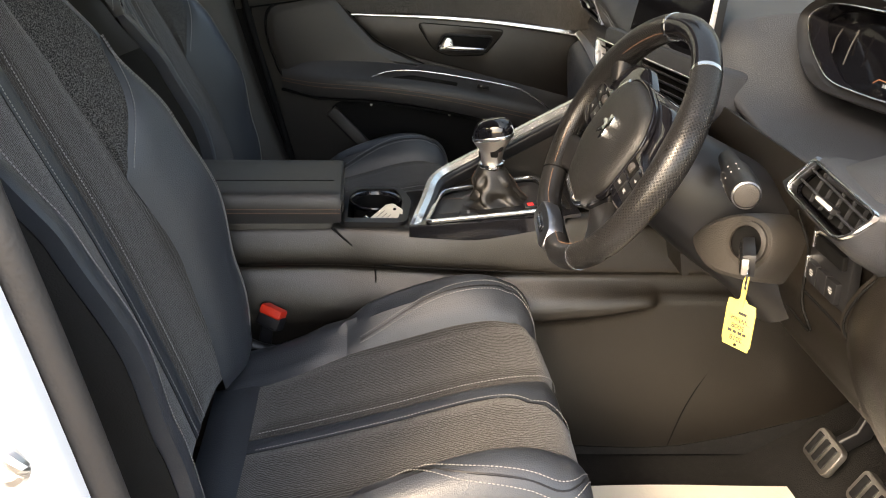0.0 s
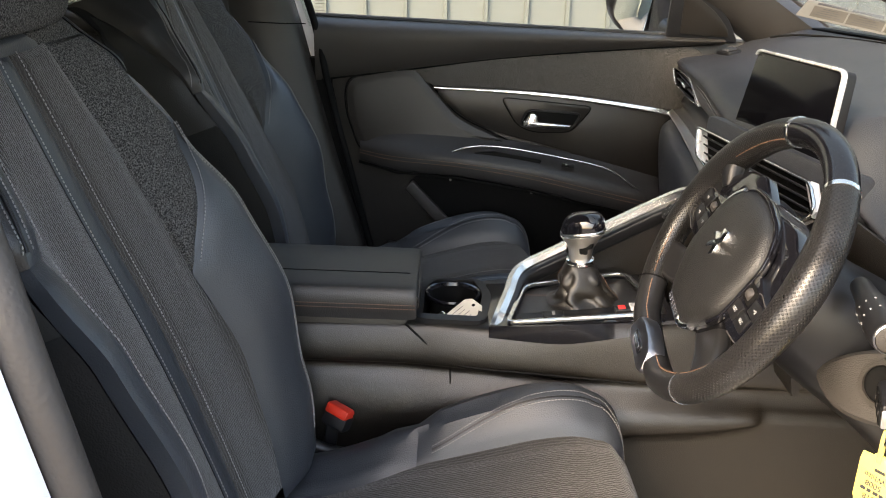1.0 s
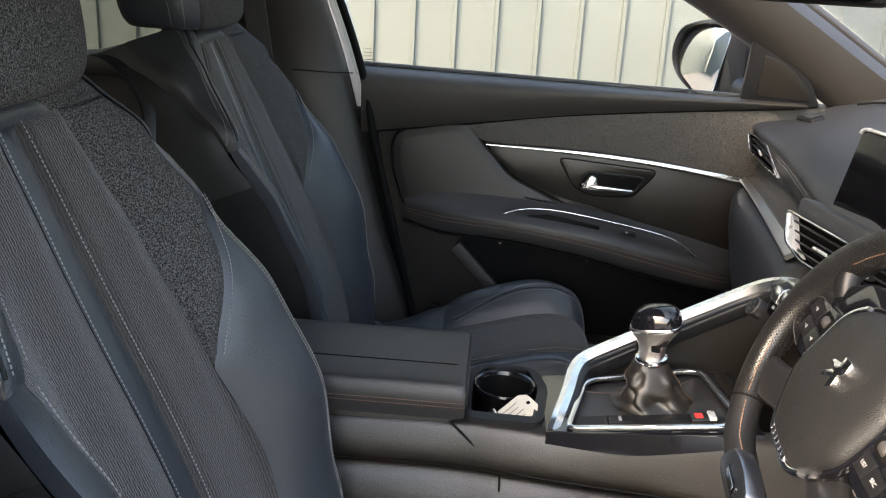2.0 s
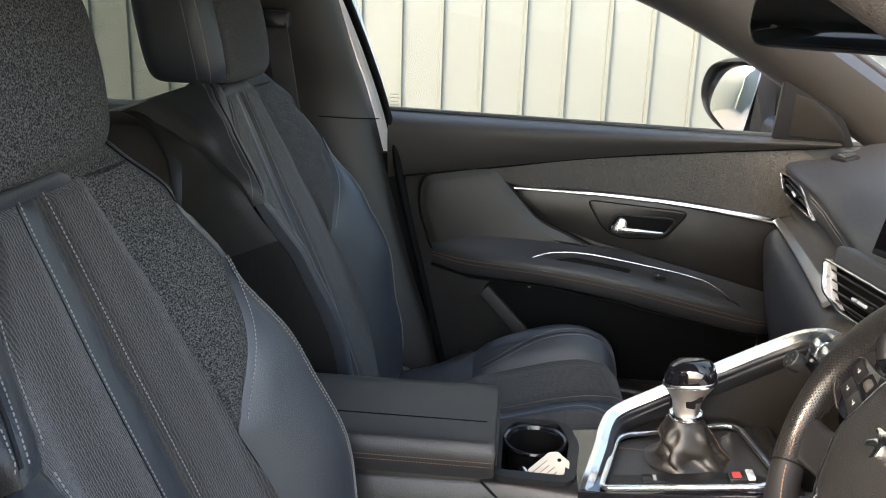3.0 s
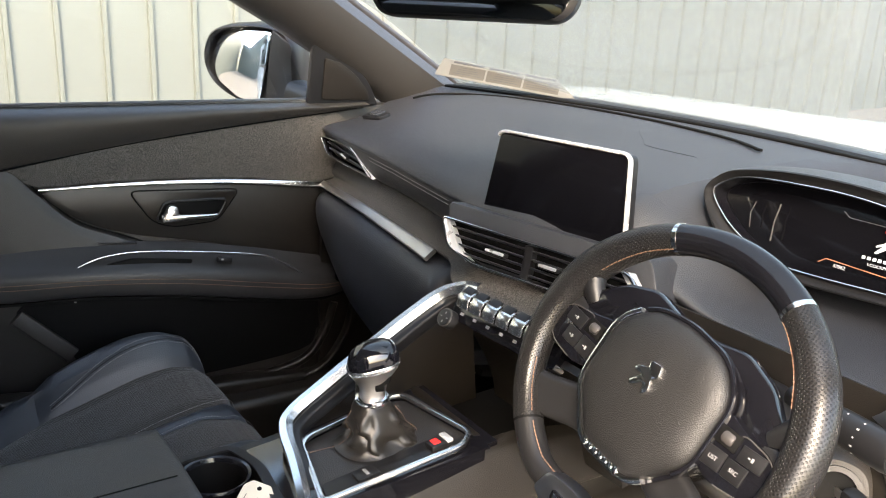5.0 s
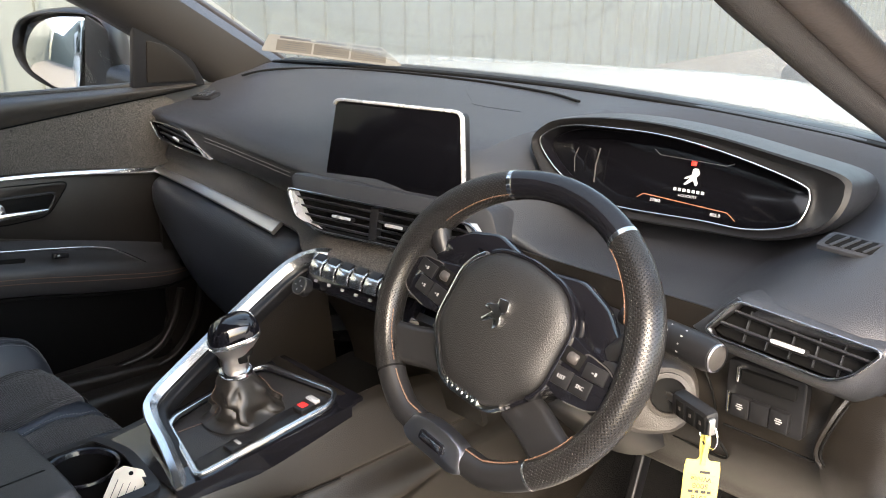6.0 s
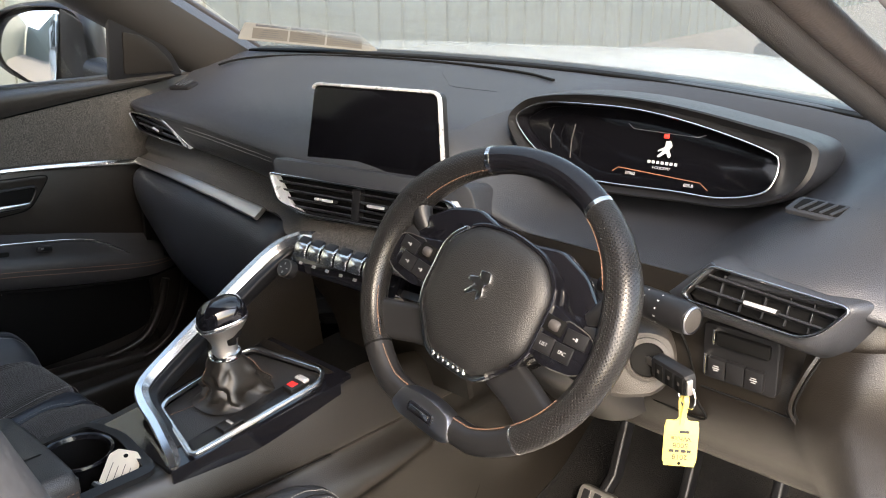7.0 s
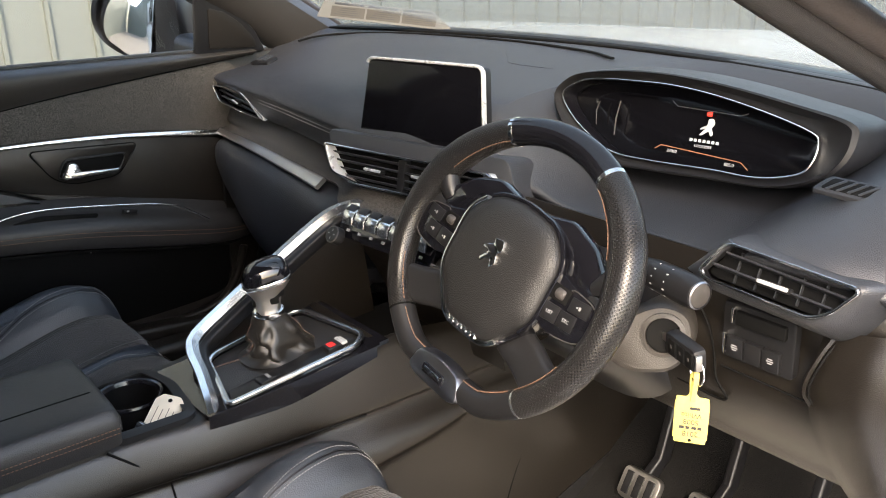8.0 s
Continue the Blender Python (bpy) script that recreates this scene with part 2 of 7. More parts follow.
def glass(name, gloss, tint, dusty=0.0):
    mt = bpy.data.materials.new(name)
    mt.use_nodes = True
    n, l = mt.node_tree.nodes, mt.node_tree.links
    n.remove(n["Principled BSDF"])
    clear, shine, mix = n.new("ShaderNodeBsdfTransparent"), n.new("ShaderNodeBsdfGlossy"), n.new("ShaderNodeMixShader")
    clear.inputs[0].default_value = (*tint, 1)
    shine.inputs["Roughness"].default_value = 0.02
    edge = n.new("ShaderNodeLayerWeight")
    edge.inputs[0].default_value = 0.5
    power = n.new("ShaderNodeMath")
    power.operation = "POWER"
    power.inputs[1].default_value = 5.0
    l.new(edge.outputs["Facing"], power.inputs[0])
    gain = n.new("ShaderNodeMath")
    gain.operation = "MULTIPLY_ADD"
    gain.inputs[1].default_value, gain.inputs[2].default_value = 0.6, gloss
    l.new(power.outputs[0], gain.inputs[0])
    l.new(gain.outputs[0], mix.inputs[0])
    l.new(clear.outputs[0], mix.inputs[1])
    l.new(shine.outputs[0], mix.inputs[2])
    last = mix.outputs[0]
    if dusty:
        film, veil, over = n.new("ShaderNodeBsdfTranslucent"), n.new("ShaderNodeBsdfDiffuse"), n.new("ShaderNodeMixShader")
        film.inputs[0].default_value = veil.inputs[0].default_value = (0.72, 0.74, 0.70, 1)
        both = n.new("ShaderNodeMixShader")
        l.new(film.outputs[0], both.inputs[1])
        l.new(veil.outputs[0], both.inputs[2])
        specks = n.new("ShaderNodeTexNoise")
        specks.inputs["Scale"].default_value, specks.inputs["Detail"].default_value = 9, 5
        level = n.new("ShaderNodeMapRange")
        level.inputs[3].default_value, level.inputs[4].default_value = dusty * 0.6, dusty * 1.4
        l.new(specks.outputs["Fac"], level.inputs[0])
        l.new(level.outputs[0], over.inputs[0])
        l.new(last, over.inputs[1])
        l.new(both.outputs[0], over.inputs[2])
        last = over.outputs[0]
    l.new(last, n["Material Output"].inputs[0])
    return mt


def glow(name, color, strength):
    mt = bpy.data.materials.new(name)
    mt.use_nodes = True
    bs = mt.node_tree.nodes["Principled BSDF"]
    bs.inputs["Base Color"].default_value = (*color, 1)
    bs.inputs["Emission Color"].default_value = (*color, 1)
    bs.inputs["Emission Strength"].default_value = strength
    return mt


LEATHER = material("black_leather", (0.030, 0.0338, 0.0405), 0.40, grain=650, relief=0.35, vary=0.18, wear=9, spec=0.6)
LEATHER_SOFT = material("soft_dark_leather", (0.025, 0.024, 0.024), 0.42, grain=800, relief=0.45, vary=0.15, wear=9)
DASH = material("dash_soft_plastic", (0.027, 0.0285, 0.033), 0.43, grain=1000, relief=0.8, vary=0.15, wear=5, spec=0.6)
DOORP = material("door_soft_plastic", (0.0290, 0.0258, 0.0228), 0.43, grain=1000, relief=0.7, vary=0.15, wear=5, spec=0.6)
HARD = material("hard_grained_plastic", (0.0110, 0.0090, 0.0070), 0.34, grain=1000, relief=0.45, vary=0.3, wear=8, dust=0.012, spec=0.6)
BLACKP = material("black_plastic", (0.011, 0.011, 0.012), 0.36, vary=0.15, wear=15, spec=0.35)
# low-gloss black; real black parts and flat plates that give recesses their shade
DARKV = material("black_plastic_and_recess_shade", (0.006, 0.006, 0.006), 0.6, vary=0.2, spec=0.08)
GLOSS = material("piano_black", (0.006, 0.006, 0.008), 0.07, vary=0.1, coat=0.6, dust=0.01)
SATIN = material("satin_chrome", (0.90, 0.90, 0.90), 0.24, metal=1.0, vary=0.05, wear=30)
CHROME = material("bright_chrome", (0.90, 0.90, 0.90), 0.16, metal=1.0, vary=0.04, wear=30)
ALU = material("matt_aluminium", (0.58, 0.56, 0.53), 0.36, metal=1.0, vary=0.08, wear=30)
WOVEN = woven("ribbed_seat_cloth", (0.020, 0.0185, 0.0175), (0.056, 0.051, 0.047), 0.0038)
MELANGE = material("mottled_grey_cloth", (0.042, 0.039, 0.036), 0.92, grain=560, relief=0.9, vary=0.15, kind="noise", second=(0.160, 0.149, 0.137), spread=(0.38, 0.68), spec=0.15)
MELANGE_SEAT = material("mottled_dark_cloth", (0.017, 0.0168, 0.0168), 0.92, grain=600, relief=0.9, vary=0.15, kind="noise", second=(0.125, 0.121, 0.119), spread=(0.40, 0.66), spec=0.15)
THREAD = material("grey_thread", (0.27, 0.26, 0.25), 0.8)
COPPER = material("copper_thread", (0.17, 0.095, 0.06), 0.7)
PUNCH = punched("punched_leather", (0.013, 0.012, 0.0115), 0.0030)
SMOOTH = material("smooth_black_leather", (0.013, 0.013, 0.014), 0.36, grain=900, relief=0.12, vary=0.15)
CARPET = material("black_carpet", (0.012, 0.012, 0.012), 0.97, grain=500, relief=1.0, kind="noise", second=(0.022, 0.020, 0.019), spread=(0.5, 0.8), dust=0.02, spec=0.06)
PAPER = material("paper_mat", (0.62, 0.58, 0.50), 0.85, grain=150, relief=0.2, kind="noise", vary=0.06)
YELLOW = material("yellow_plastic_tag", (0.66, 0.54, 0.14), 0.4, vary=0.1, wear=40)
CARD = material("cream_card", (0.66, 0.60, 0.50), 0.7, vary=0.08, wear=40)
INK = material("dark_ink", (0.03, 0.03, 0.035), 0.6)
RED = material("red_plastic", (0.55, 0.03, 0.015), 0.35, vary=0.1)
WHITEP = material("white_print", (0.30, 0.30, 0.30), 0.5)
PAINT = material("white_car_paint", (0.80, 0.80, 0.80), 0.25, vary=0.02, coat=0.7)
SEAL = material("rubber_seal", (0.036, 0.032, 0.030), 0.55, grain=300, relief=0.2, vary=0.2)
PILLARSEAL = material("brown_rubber_seal", (0.062, 0.050, 0.044), 0.55, grain=400, relief=0.25, vary=0.15)
BELT = material("seat_belt_webbing", (0.055, 0.053, 0.052), 0.6, grain=600, relief=0.5, kind="noise")
STICK = material("sun_bleached_print", (0.135, 0.131, 0.120), 0.6, vary=0.15, wear=30)
STALKEND = material("grey_button", (0.055, 0.050, 0.048), 0.45)
GAITER = material("worn_brown_black_leather", (0.019, 0.017, 0.015), 0.36, grain=1000, relief=0.25, vary=0.25, wear=25)
DARKALU = material("dark_satin_metal", (0.30, 0.30, 0.31), 0.30, metal=1.0, vary=0.06, wear=30)
PODGREY = material("brown_grey_plastic", (0.037, 0.033, 0.029), 0.45, grain=900, relief=0.5, vary=0.15)
SEATSIDE = material("black_seat_side", (0.0085, 0.0082, 0.008), 0.75, grain=600, relief=0.4, vary=0.15, spec=0.2)
PADGRAIN = material("grained_black_pad", (0.015, 0.0148, 0.015), 0.40, grain=900, relief=0.8, vary=0.2, wear=14)
TYRE = material("dusty_black_rubber", (0.014, 0.014, 0.015), 0.7, grain=60, relief=0.3, vary=0.3, wear=5)
SMOOTHSHELL = material("dark_smooth_plastic", (0.013, 0.0125, 0.0115), 0.5, grain=700, relief=0.3, vary=0.15, wear=6, spec=0.35)
GREYMETAL = material("grey_satin_metal", (0.42, 0.43, 0.47), 0.30, metal=1.0, vary=0.06, wear=30)
# the dark cabin's reflection is put into this mirror's colour
DARKENED_MIRROR = material("darkened_mirror_glass", (0.16, 0.17, 0.18), 0.02, metal=1.0, vary=0.0)
LACQUER = material("black_lacquer", (0.008, 0.008, 0.010), 0.16, vary=0.15, wear=12)
# bright chrome's sky reflection is put into this half-diffuse silver
SILVER = material("silver_with_sky_reflection", (0.72, 0.72, 0.73), 0.28, metal=0.45, vary=0.05, wear=30)
LID = material("smooth_blue_black_plastic", (0.018, 0.019, 0.022), 0.40, grain=600, relief=0.4, vary=0.15, wear=6)
FENCE = material("cream_steel_sheet", (0.148, 0.157, 0.144), 0.5, vary=0.05, wear=1.5, dust=0.05)
FENCE_RIB = material("painted_steel_rib", (0.130, 0.137, 0.122), 0.5, vary=0.06, wear=2)
FARFENCE = material("weathered_green_steel", (0.105, 0.120, 0.118), 0.55, vary=0.12, wear=1.2, dust=0.1)
GRAVEL = material("grey_gravel", (0.12, 0.105, 0.092), 0.95, grain=38, relief=1.0, second=(0.30, 0.27, 0.24), spread=(0.2, 0.7), vary=0.25, wear=1.2)
GLASS = glass("window_glass", 0.03, (0.95, 0.97, 0.95))
WINDSCREEN = glass("windscreen_glass", 0.04, (0.74, 0.76, 0.725), 0.13)
TINTED = glass("tinted_glass", 0.04, (0.42, 0.45, 0.43))
# for the unseen driver's rear window; tint set to hold back the sun
SUNBLOCK = glass("sun_blocking_glass", 0.04, (0.20, 0.21, 0.20))
SCREENGLASS = material("dark_screen_glass", (0.003, 0.003, 0.004), 0.12, vary=0.1, spec=0.18)
MIRROR = material("mirror_glass", (0.86, 0.88, 0.88), 0.01, metal=1.0, vary=0.0)
CEIL = material("grey_headliner", (0.30, 0.29, 0.28), 0.95, grain=300, relief=0.3, kind="noise")


# ---- setting: yard ----
ground_bm = sheet([[(-60, -60, 0), (60, -60, 0)], [(-60, 60, 0), (60, 60, 0)]])
ground = solo("ground", ground_bm, GRAVEL, "grey gravel yard", "ground", kind="structure")
turn = Matrix.Rotation(radians(-1.7), 4, "Z")
fence = tagged(new("wall_fence", finish("wall_fence", box(turn @ pose(-5.3, 4.23, 1.9, 90, 0, 0), (25.4, 3.8, 0.06)), FENCE)), "cream ribbed steel sheet wall", "wall", kind="structure")
rib_me = finish("rib", sweep([(0, 0, 0), (0, 0, 3.8)], [(-0.015, 0), (-0.011, 0.024), (0.011, 0.024), (0.015, 0)], up=(0, -1, 0)), FENCE_RIB)
for k in range(-45, 31):
    rib = new("rib", rib_me)
    rib.parent = fence
    rib.matrix_world = turn @ Matrix.Translation((k * 0.241 - 0.025, 4.2, 0))
far_fence = tagged(new("wall_far", finish("wall_far", box(pose(15.5, 5.05, 1.6, 90, 0, 0), (18, 3.2, 0.06)), FARFENCE)), "grey-green corrugated steel wall behind the gravel", "wall", kind="structure")
for k in range(70):
    rib = new("rib", rib_me)
    rib.parent = far_fence
    rib.matrix_world = Matrix.Translation((6.6 + k * 0.241, 5.02, 0)) @ Matrix.Scale(0.84, 4, (0, 0, 1))
back_wall = tagged(new("wall_back", finish("wall_back", box(pose(-11.6, -0.4, 1.9, 90, 0, 90), (9.6, 3.8, 0.06)), FENCE)), "pale steel sheet wall behind the car", "wall", kind="structure")
for k in range(20):
    rib = new("rib", rib_me)
    rib.parent = back_wall
    rib.matrix_world = Matrix.Translation((-11.57, -4.9 + k * 0.48, 0)) @ Matrix.Rotation(radians(90), 4, "Z")
# tyre shapes on the gravel before the car, for a dark parked object
tyre_me = finish("tyre", lathe([(0.19, 0.02), (0.22, 0.0), (0.29, 0.005), (0.325, 0.04), (0.335, 0.10), (0.325, 0.16), (0.29, 0.195), (0.22, 0.20), (0.19, 0.18), (0.18, 0.10), (0.19, 0.02)], Matrix(), 28, cap=False), TYRE)
for k in range(2):
    old = tagged(new("tyre", tyre_me), "tyre shape on the gravel standing in for a dark parked object", "tyre", "stacked tyres")
    old.matrix_world = pose(8.95 + 0.03 * k, 2.93, 0.002 + 0.2 * k)


# ---- car body ----
def door_y(x):
    return 0.745 - 0.061 * x


body = thing("car_body", "white five-door car body, driver's door open", "car")
roof_rows = []
for x in (-1.7, -1.0, -0.5, -0.2, 0.02):
    z = 1.60 - 0.25 * max(0, x + 0.5) ** 2 - 0.04 * (x < -1.2)
    w = 0.60 - 0.05 * max(0, x + 0.2)
    roof_rows.append([(x, w * s, z - 0.085 * abs(s) ** 3) for s in (-1, -0.8, -0.4, 0, 0.4, 0.8, 1)])
part("roof", loft(roof_rows, 4, 3, thick=0.05), PAINT, body)
part("headliner", loft([[(x, y * 0.99, z - 0.056) for x, y, z in r] for r in roof_rows], 4, 3, thick=0.006), CEIL, body, "light grey cloth headliner")


def wind_base(y):
    return 0.88 - 0.19 * (y / 0.72) ** 2


# windscreen pillars: passenger side broad, driver side seen end on with its door seal
PP = catmull([(0.70, 0.715, 1.06), (0.595, 0.705, 1.125), (0.445, 0.69, 1.217), (0.285, 0.665, 1.31), (0.09, 0.62, 1.40), (-0.2, 0.58, 1.49)], 6)
part("pillar_trim", sweep(PP, [(-0.060, -0.014), (-0.050, 0.004), (-0.02, 0.020), (0.02, 0.024), (0.052, 0.010), (0.064, -0.014)], up=(-0.30, -0.92, -0.25)), DOORP, body, "dark grey windscreen pillar trim")
part("pillar_seal", sweep([p + V((0.035, 0.006, 0.062)) for p in PP], rounded(0.016, 0.022, 0.005), up=(-0.3, -0.9, -0.25)), SEAL, body)
part("pillar_outside", sweep([p + V((0.0, 0.045, 0.0)) for p in PP], rounded(0.06, 0.03, 0.01), up=(-0.3, -0.92, -0.25)), BLACKP, body)
DP = catmull([(0.70, -0.675, 1.095), (0.60, -0.668, 1.134), (0.47, -0.660, 1.183), (0.37, -0.655, 1.223), (0.261, -0.650, 1.267), (0.164, -0.645, 1.309), (0.09, -0.640, 1.343), (0.0, -0.630, 1.396), (-0.1, -0.615, 1.45), (-0.2, -0.60, 1.50)], 5)
part("pillar_trim", sweep(DP, ring(0.0155, 0.0145, 16), up=(0, 0, 1)), DOORP, body, "brown-black windscreen pillar trim")
part("pillar_seal", sweep([p + V((-0.004, -0.018, 0.017)) for p in DP], ring(0.0150, 0.0140, 16), up=(0, 0, 1)), PILLARSEAL, body, "brown-grey rubber door seal")
part("pillar_outside", sweep([p + V((0.012, -0.066, 0.056)) for p in DP], rounded(0.11, 0.03, 0.012), up=(-0.35, -0.55, 0.5)), PAINT, body, "white painted pillar")

# passenger door opening: centre pillar with belt, rear quarter
pill = [(-0.34, 0.72, 0.40), (-0.365, 0.725, 0.58), (-0.43, 0.735, 0.80), (-0.478, 0.742, 1.10), (-0.52, 0.70, 1.25), (-0.58, 0.62, 1.50)]
part("centre_pillar_trim", loft([[(x + lin([(0.4, 0.105), (0.8, 0.090), (1.1, 0.060)], z), y + 0.03, z), (x + lin([(0.4, 0.090), (0.8, 0.075), (1.1, 0.048)], z), y - 0.002, z), (x, y - 0.028, z), (x - 0.08, y - 0.03, z), (x - 0.24, y + 0.0, z)] for x, y, z in pill], 5, 4), DOORP, body, "black centre pillar trim")
part("centre_pillar_seam", sweep([(-0.40, 0.727, 1.098), (-0.45, 0.709, 1.099), (-0.52, 0.71, 1.10), (-0.56, 0.73, 1.10)], ring(0.0012, n=6)), DARKV, body)
part("centre_pillar_paint", sweep(catmull([(-0.375, 0.80, 0.95), (-0.405, 0.80, 1.10), (-0.455, 0.765, 1.27), (-0.53, 0.70, 1.50)], 5), rounded(0.035, 0.02, 0.006), up=(0, -1, 0.2)), PAINT, body, "white painted door pillar edge")
part("door_seal", sweep(catmull([(-0.235, 0.722, 0.50), (-0.30, 0.733, 0.75), (-0.352, 0.742, 0.95), (-0.385, 0.75, 1.10), (-0.44, 0.72, 1.27), (-0.52, 0.65, 1.48)], 6), ring(0.008, n=10)), DARKV, body)

# driver's door opening
DB = catmull([(-0.21, -0.775, 0.55), (-0.257, -0.775, 0.80), (-0.288, -0.772, 0.95), (-0.322, -0.765, 1.09), (-0.372, -0.728, 1.245), (-0.42, -0.665, 1.40), (-0.45, -0.60, 1.50)], 6)
part("driver_pillar_seal", sweep([p + V((-0.010, 0, 0)) for p in DB], ring(0.0145, 0.012, 16), up=(0.45, -0.85, 0.1)), SEAL, body, "grey rubber door seal on the centre pillar")
part("driver_pillar_trim", sweep([p + V((-0.050, 0.022, 0.0)) for p in DB], rounded(0.05, 0.03, 0.012), up=(0.45, -0.85, 0.1)), DASH, body, "black centre pillar trim")
part("driver_pillar_paint", loft([[p + V((-0.016, -0.014, 0)), p + V((-0.026, -0.040, 0)), p + V((-0.10, -0.062, 0)), p + V((-0.30, -0.07, 0))] for p in DB[::6]], 4, 3, thick=0.01), PAINT, body, "white painted centre pillar")
part("striker", sweep(catmull([(-0.35, -0.80, 0.890), (-0.315, -0.835, 0.893), (-0.304, -0.838, 0.902), (-0.315, -0.832, 0.912), (-0.35, -0.80, 0.910)], 5), ring(0.006, n=8), up=(0, 0.3, 1)), ALU, body, "steel door striker")
part("driver_sill", sweep([(-0.5, -0.80, 0.40), (1.0, -0.80, 0.40)], rounded(0.12, 0.10, 0.02)), PAINT, body)
part("driver_sill_trim", sweep([(-0.4, -0.70, 0.44), (0.8, -0.70, 0.44)], rounded(0.10, 0.05, 0.015)), HARD, body, "black plastic sill trim")
part("driver_scuttle_side", loft([[(0.72, -0.80, 0.35), (0.70, -0.76, 0.7), (0.60, -0.74, 1.05), (0.60, -0.735, 1.13)], [(0.95, -0.82, 0.35), (0.95, -0.80, 0.7), (0.95, -0.78, 1.05), (0.9, -0.76, 1.13)]], 2, 3, thick=0.02), HARD, body)

# rear cabin, closed
part("passenger_sill", sheet([[(-0.6, 0.80, 0.30), (-0.6, 0.80, 1.02)], [(0.75, 0.78, 0.30), (0.75, 0.78, 1.02)]], thick=0.03), DARKV, body)
part("passenger_sill_trim", sweep([(-0.5, 0.70, 0.46), (0.8, 0.68, 0.46)], rounded(0.12, 0.14, 0.02)), HARD, body)
part("rear_side", sheet([[(-1.9, 0.76, 0.4), (-1.9, 0.76, 1.09)], [(-0.46, 0.77, 0.4), (-0.46, 0.77, 1.09)]], thick=0.04), DOORP, body)
part("rear_side_driver", sheet([[(-1.9, -0.77, 0.4), (-1.9, -0.77, 1.10)], [(-0.36, -0.79, 0.4), (-0.42, -0.775, 1.10)]], thick=0.03), DOORP, body)
part("rear_belt_trim", sweep([(-1.9, 0.745, 1.085), (-0.62, 0.735, 1.085)], rounded(0.05, 0.05, 0.015)), DOORP, body)
part("tail_wall", sheet([[(-1.9, -0.78, 0.4), (-1.9, 0.78, 0.4)], [(-1.95, -0.7, 1.6), (-1.95, 0.7, 1.6)]], thick=0.03), DOORP, body)
part("cabin_floor", sheet([[(-1.95, -0.80, 0.37), (-1.95, 0.80, 0.37)], [(0.55, -0.80, 0.37), (0.55, 0.80, 0.37)], [(0.80, -0.80, 0.52), (0.80, 0.80, 0.52)], [(0.95, -0.80, 0.9), (0.95, 0.80, 0.9)]], thick=0.02), CARPET, body, "black carpet")
for s, x1 in ((1, 0.55), (-1, -0.62)):
    part("outer_side", loft([[(x, s * 0.80, 1.07), (x, s * 0.90, 0.95), (x, s * 0.915, 0.70), (x, s * 0.88, 0.36)] for x in (-1.97, (x1 - 1.97) / 2, x1)], 4, 4, thick=0.012), PAINT, body, "white painted car side")
part("tailgate", loft([[(-1.93, y, 1.50), (-2.02, y, 1.08), (-2.06, y, 0.80), (-2.0, y, 0.36)] for y in (-0.80, -0.3, 0.3, 0.80)], 4, 4, thick=0.012), PAINT, body)
part("bulkhead", sheet([[(0.93, -0.8, 0.5), (0.93, 0.8, 0.5)], [(0.90, -0.8, 1.08), (0.90, 0.8, 1.08)]], thick=0.02), DARKV, body)
glass_ob = part("side_window", sheet([[(-0.40, 0.772, 1.09), (-0.47, 0.70, 1.34), (-0.50, 0.64, 1.48)], [(0.40, 0.73, 1.09), (0.25, 0.665, 1.32), (0.10, 0.62, 1.44)]], thick=0.004), GLASS, body, "clear side window glass")
glass_ob.visible_shadow = False
for k in range(4):
    part("glass_mark", box(axes((-0.372 - 0.002 * (k % 2), 0.7515 - 0.006 * (3 - k) / 3, 1.125 + 0.007 * k), (1, -0.05, 0), (0, -0.28, 1)), (0.022 - 0.005 * (k % 2), 0.0016, 0.0006), 0.0002), STALKEND, body)
screen_rows = []
for y in (-0.69, -0.4, 0, 0.4, 0.69):
    b = wind_base(y)
    screen_rows.append([(b + 0.02, y, 1.128), ((b + 0.04) / 2 + 0.05, y * 0.92, 1.345 - 0.04 * abs(y)), (0.04 - 0.10 * abs(y), y * 0.83, 1.535 - 0.09 * abs(y))])
ws = part("windscreen", loft(screen_rows, 4, 5, thick=0.005), WINDSCREEN, body, "clear windscreen glass")
ws.visible_shadow = False
rear_glass = part("rear_side_window", sheet([[(-1.85, 0.765, 1.08), (-1.85, 0.64, 1.46)], [(-0.50, 0.775, 1.09), (-0.60, 0.64, 1.48)]], thick=0.004), TINTED, body, "tinted rear side window")
rear_glass.visible_shadow = False

# unseen window added to keep the sun off seat and console
part("rear_side_window", sheet([[(-1.85, -0.775, 1.09), (-1.85, -0.64, 1.46)], [(-0.60, -0.80, 1.10), (-0.66, -0.64, 1.49)]], thick=0.004), SUNBLOCK, body, "unseen rear side window, tinted dark to block sun")

# bonnet and scuttle in front of the glass
part("scuttle", loft([[(wind_base(y) + 0.02, y, 1.115), (wind_base(y) + 0.06, y, 1.112), (wind_base(y) + 0.12, y, 1.108)] for y in (-0.72, -0.4, 0, 0.4, 0.72)], 5, 3, thick=0.01), BLACKP, body, "black plastic scuttle panel")
part("bonnet", loft([[(wind_base(y) + 0.10, y * 1.1, 1.118 - 0.02 * (abs(y) > 0.7)), (1.35, y * 1.12, 1.112 - 0.05 * abs(y)), (1.75, y * 1.08, 1.03 - 0.08 * abs(y)), (1.95, y, 0.85)] for y in (-0.76, -0.5, -0.2, 0, 0.2, 0.5, 0.76)], 4, 5, thick=0.02), PAINT, body, "white painted bonnet")
part("wing", loft([[(x, 0.82, 0.99), (x, 0.93, 0.85), (x, 0.93, 0.45)] for x in (0.5, 1.1, 1.8)], 4, 4, thick=0.02), PAINT, body)
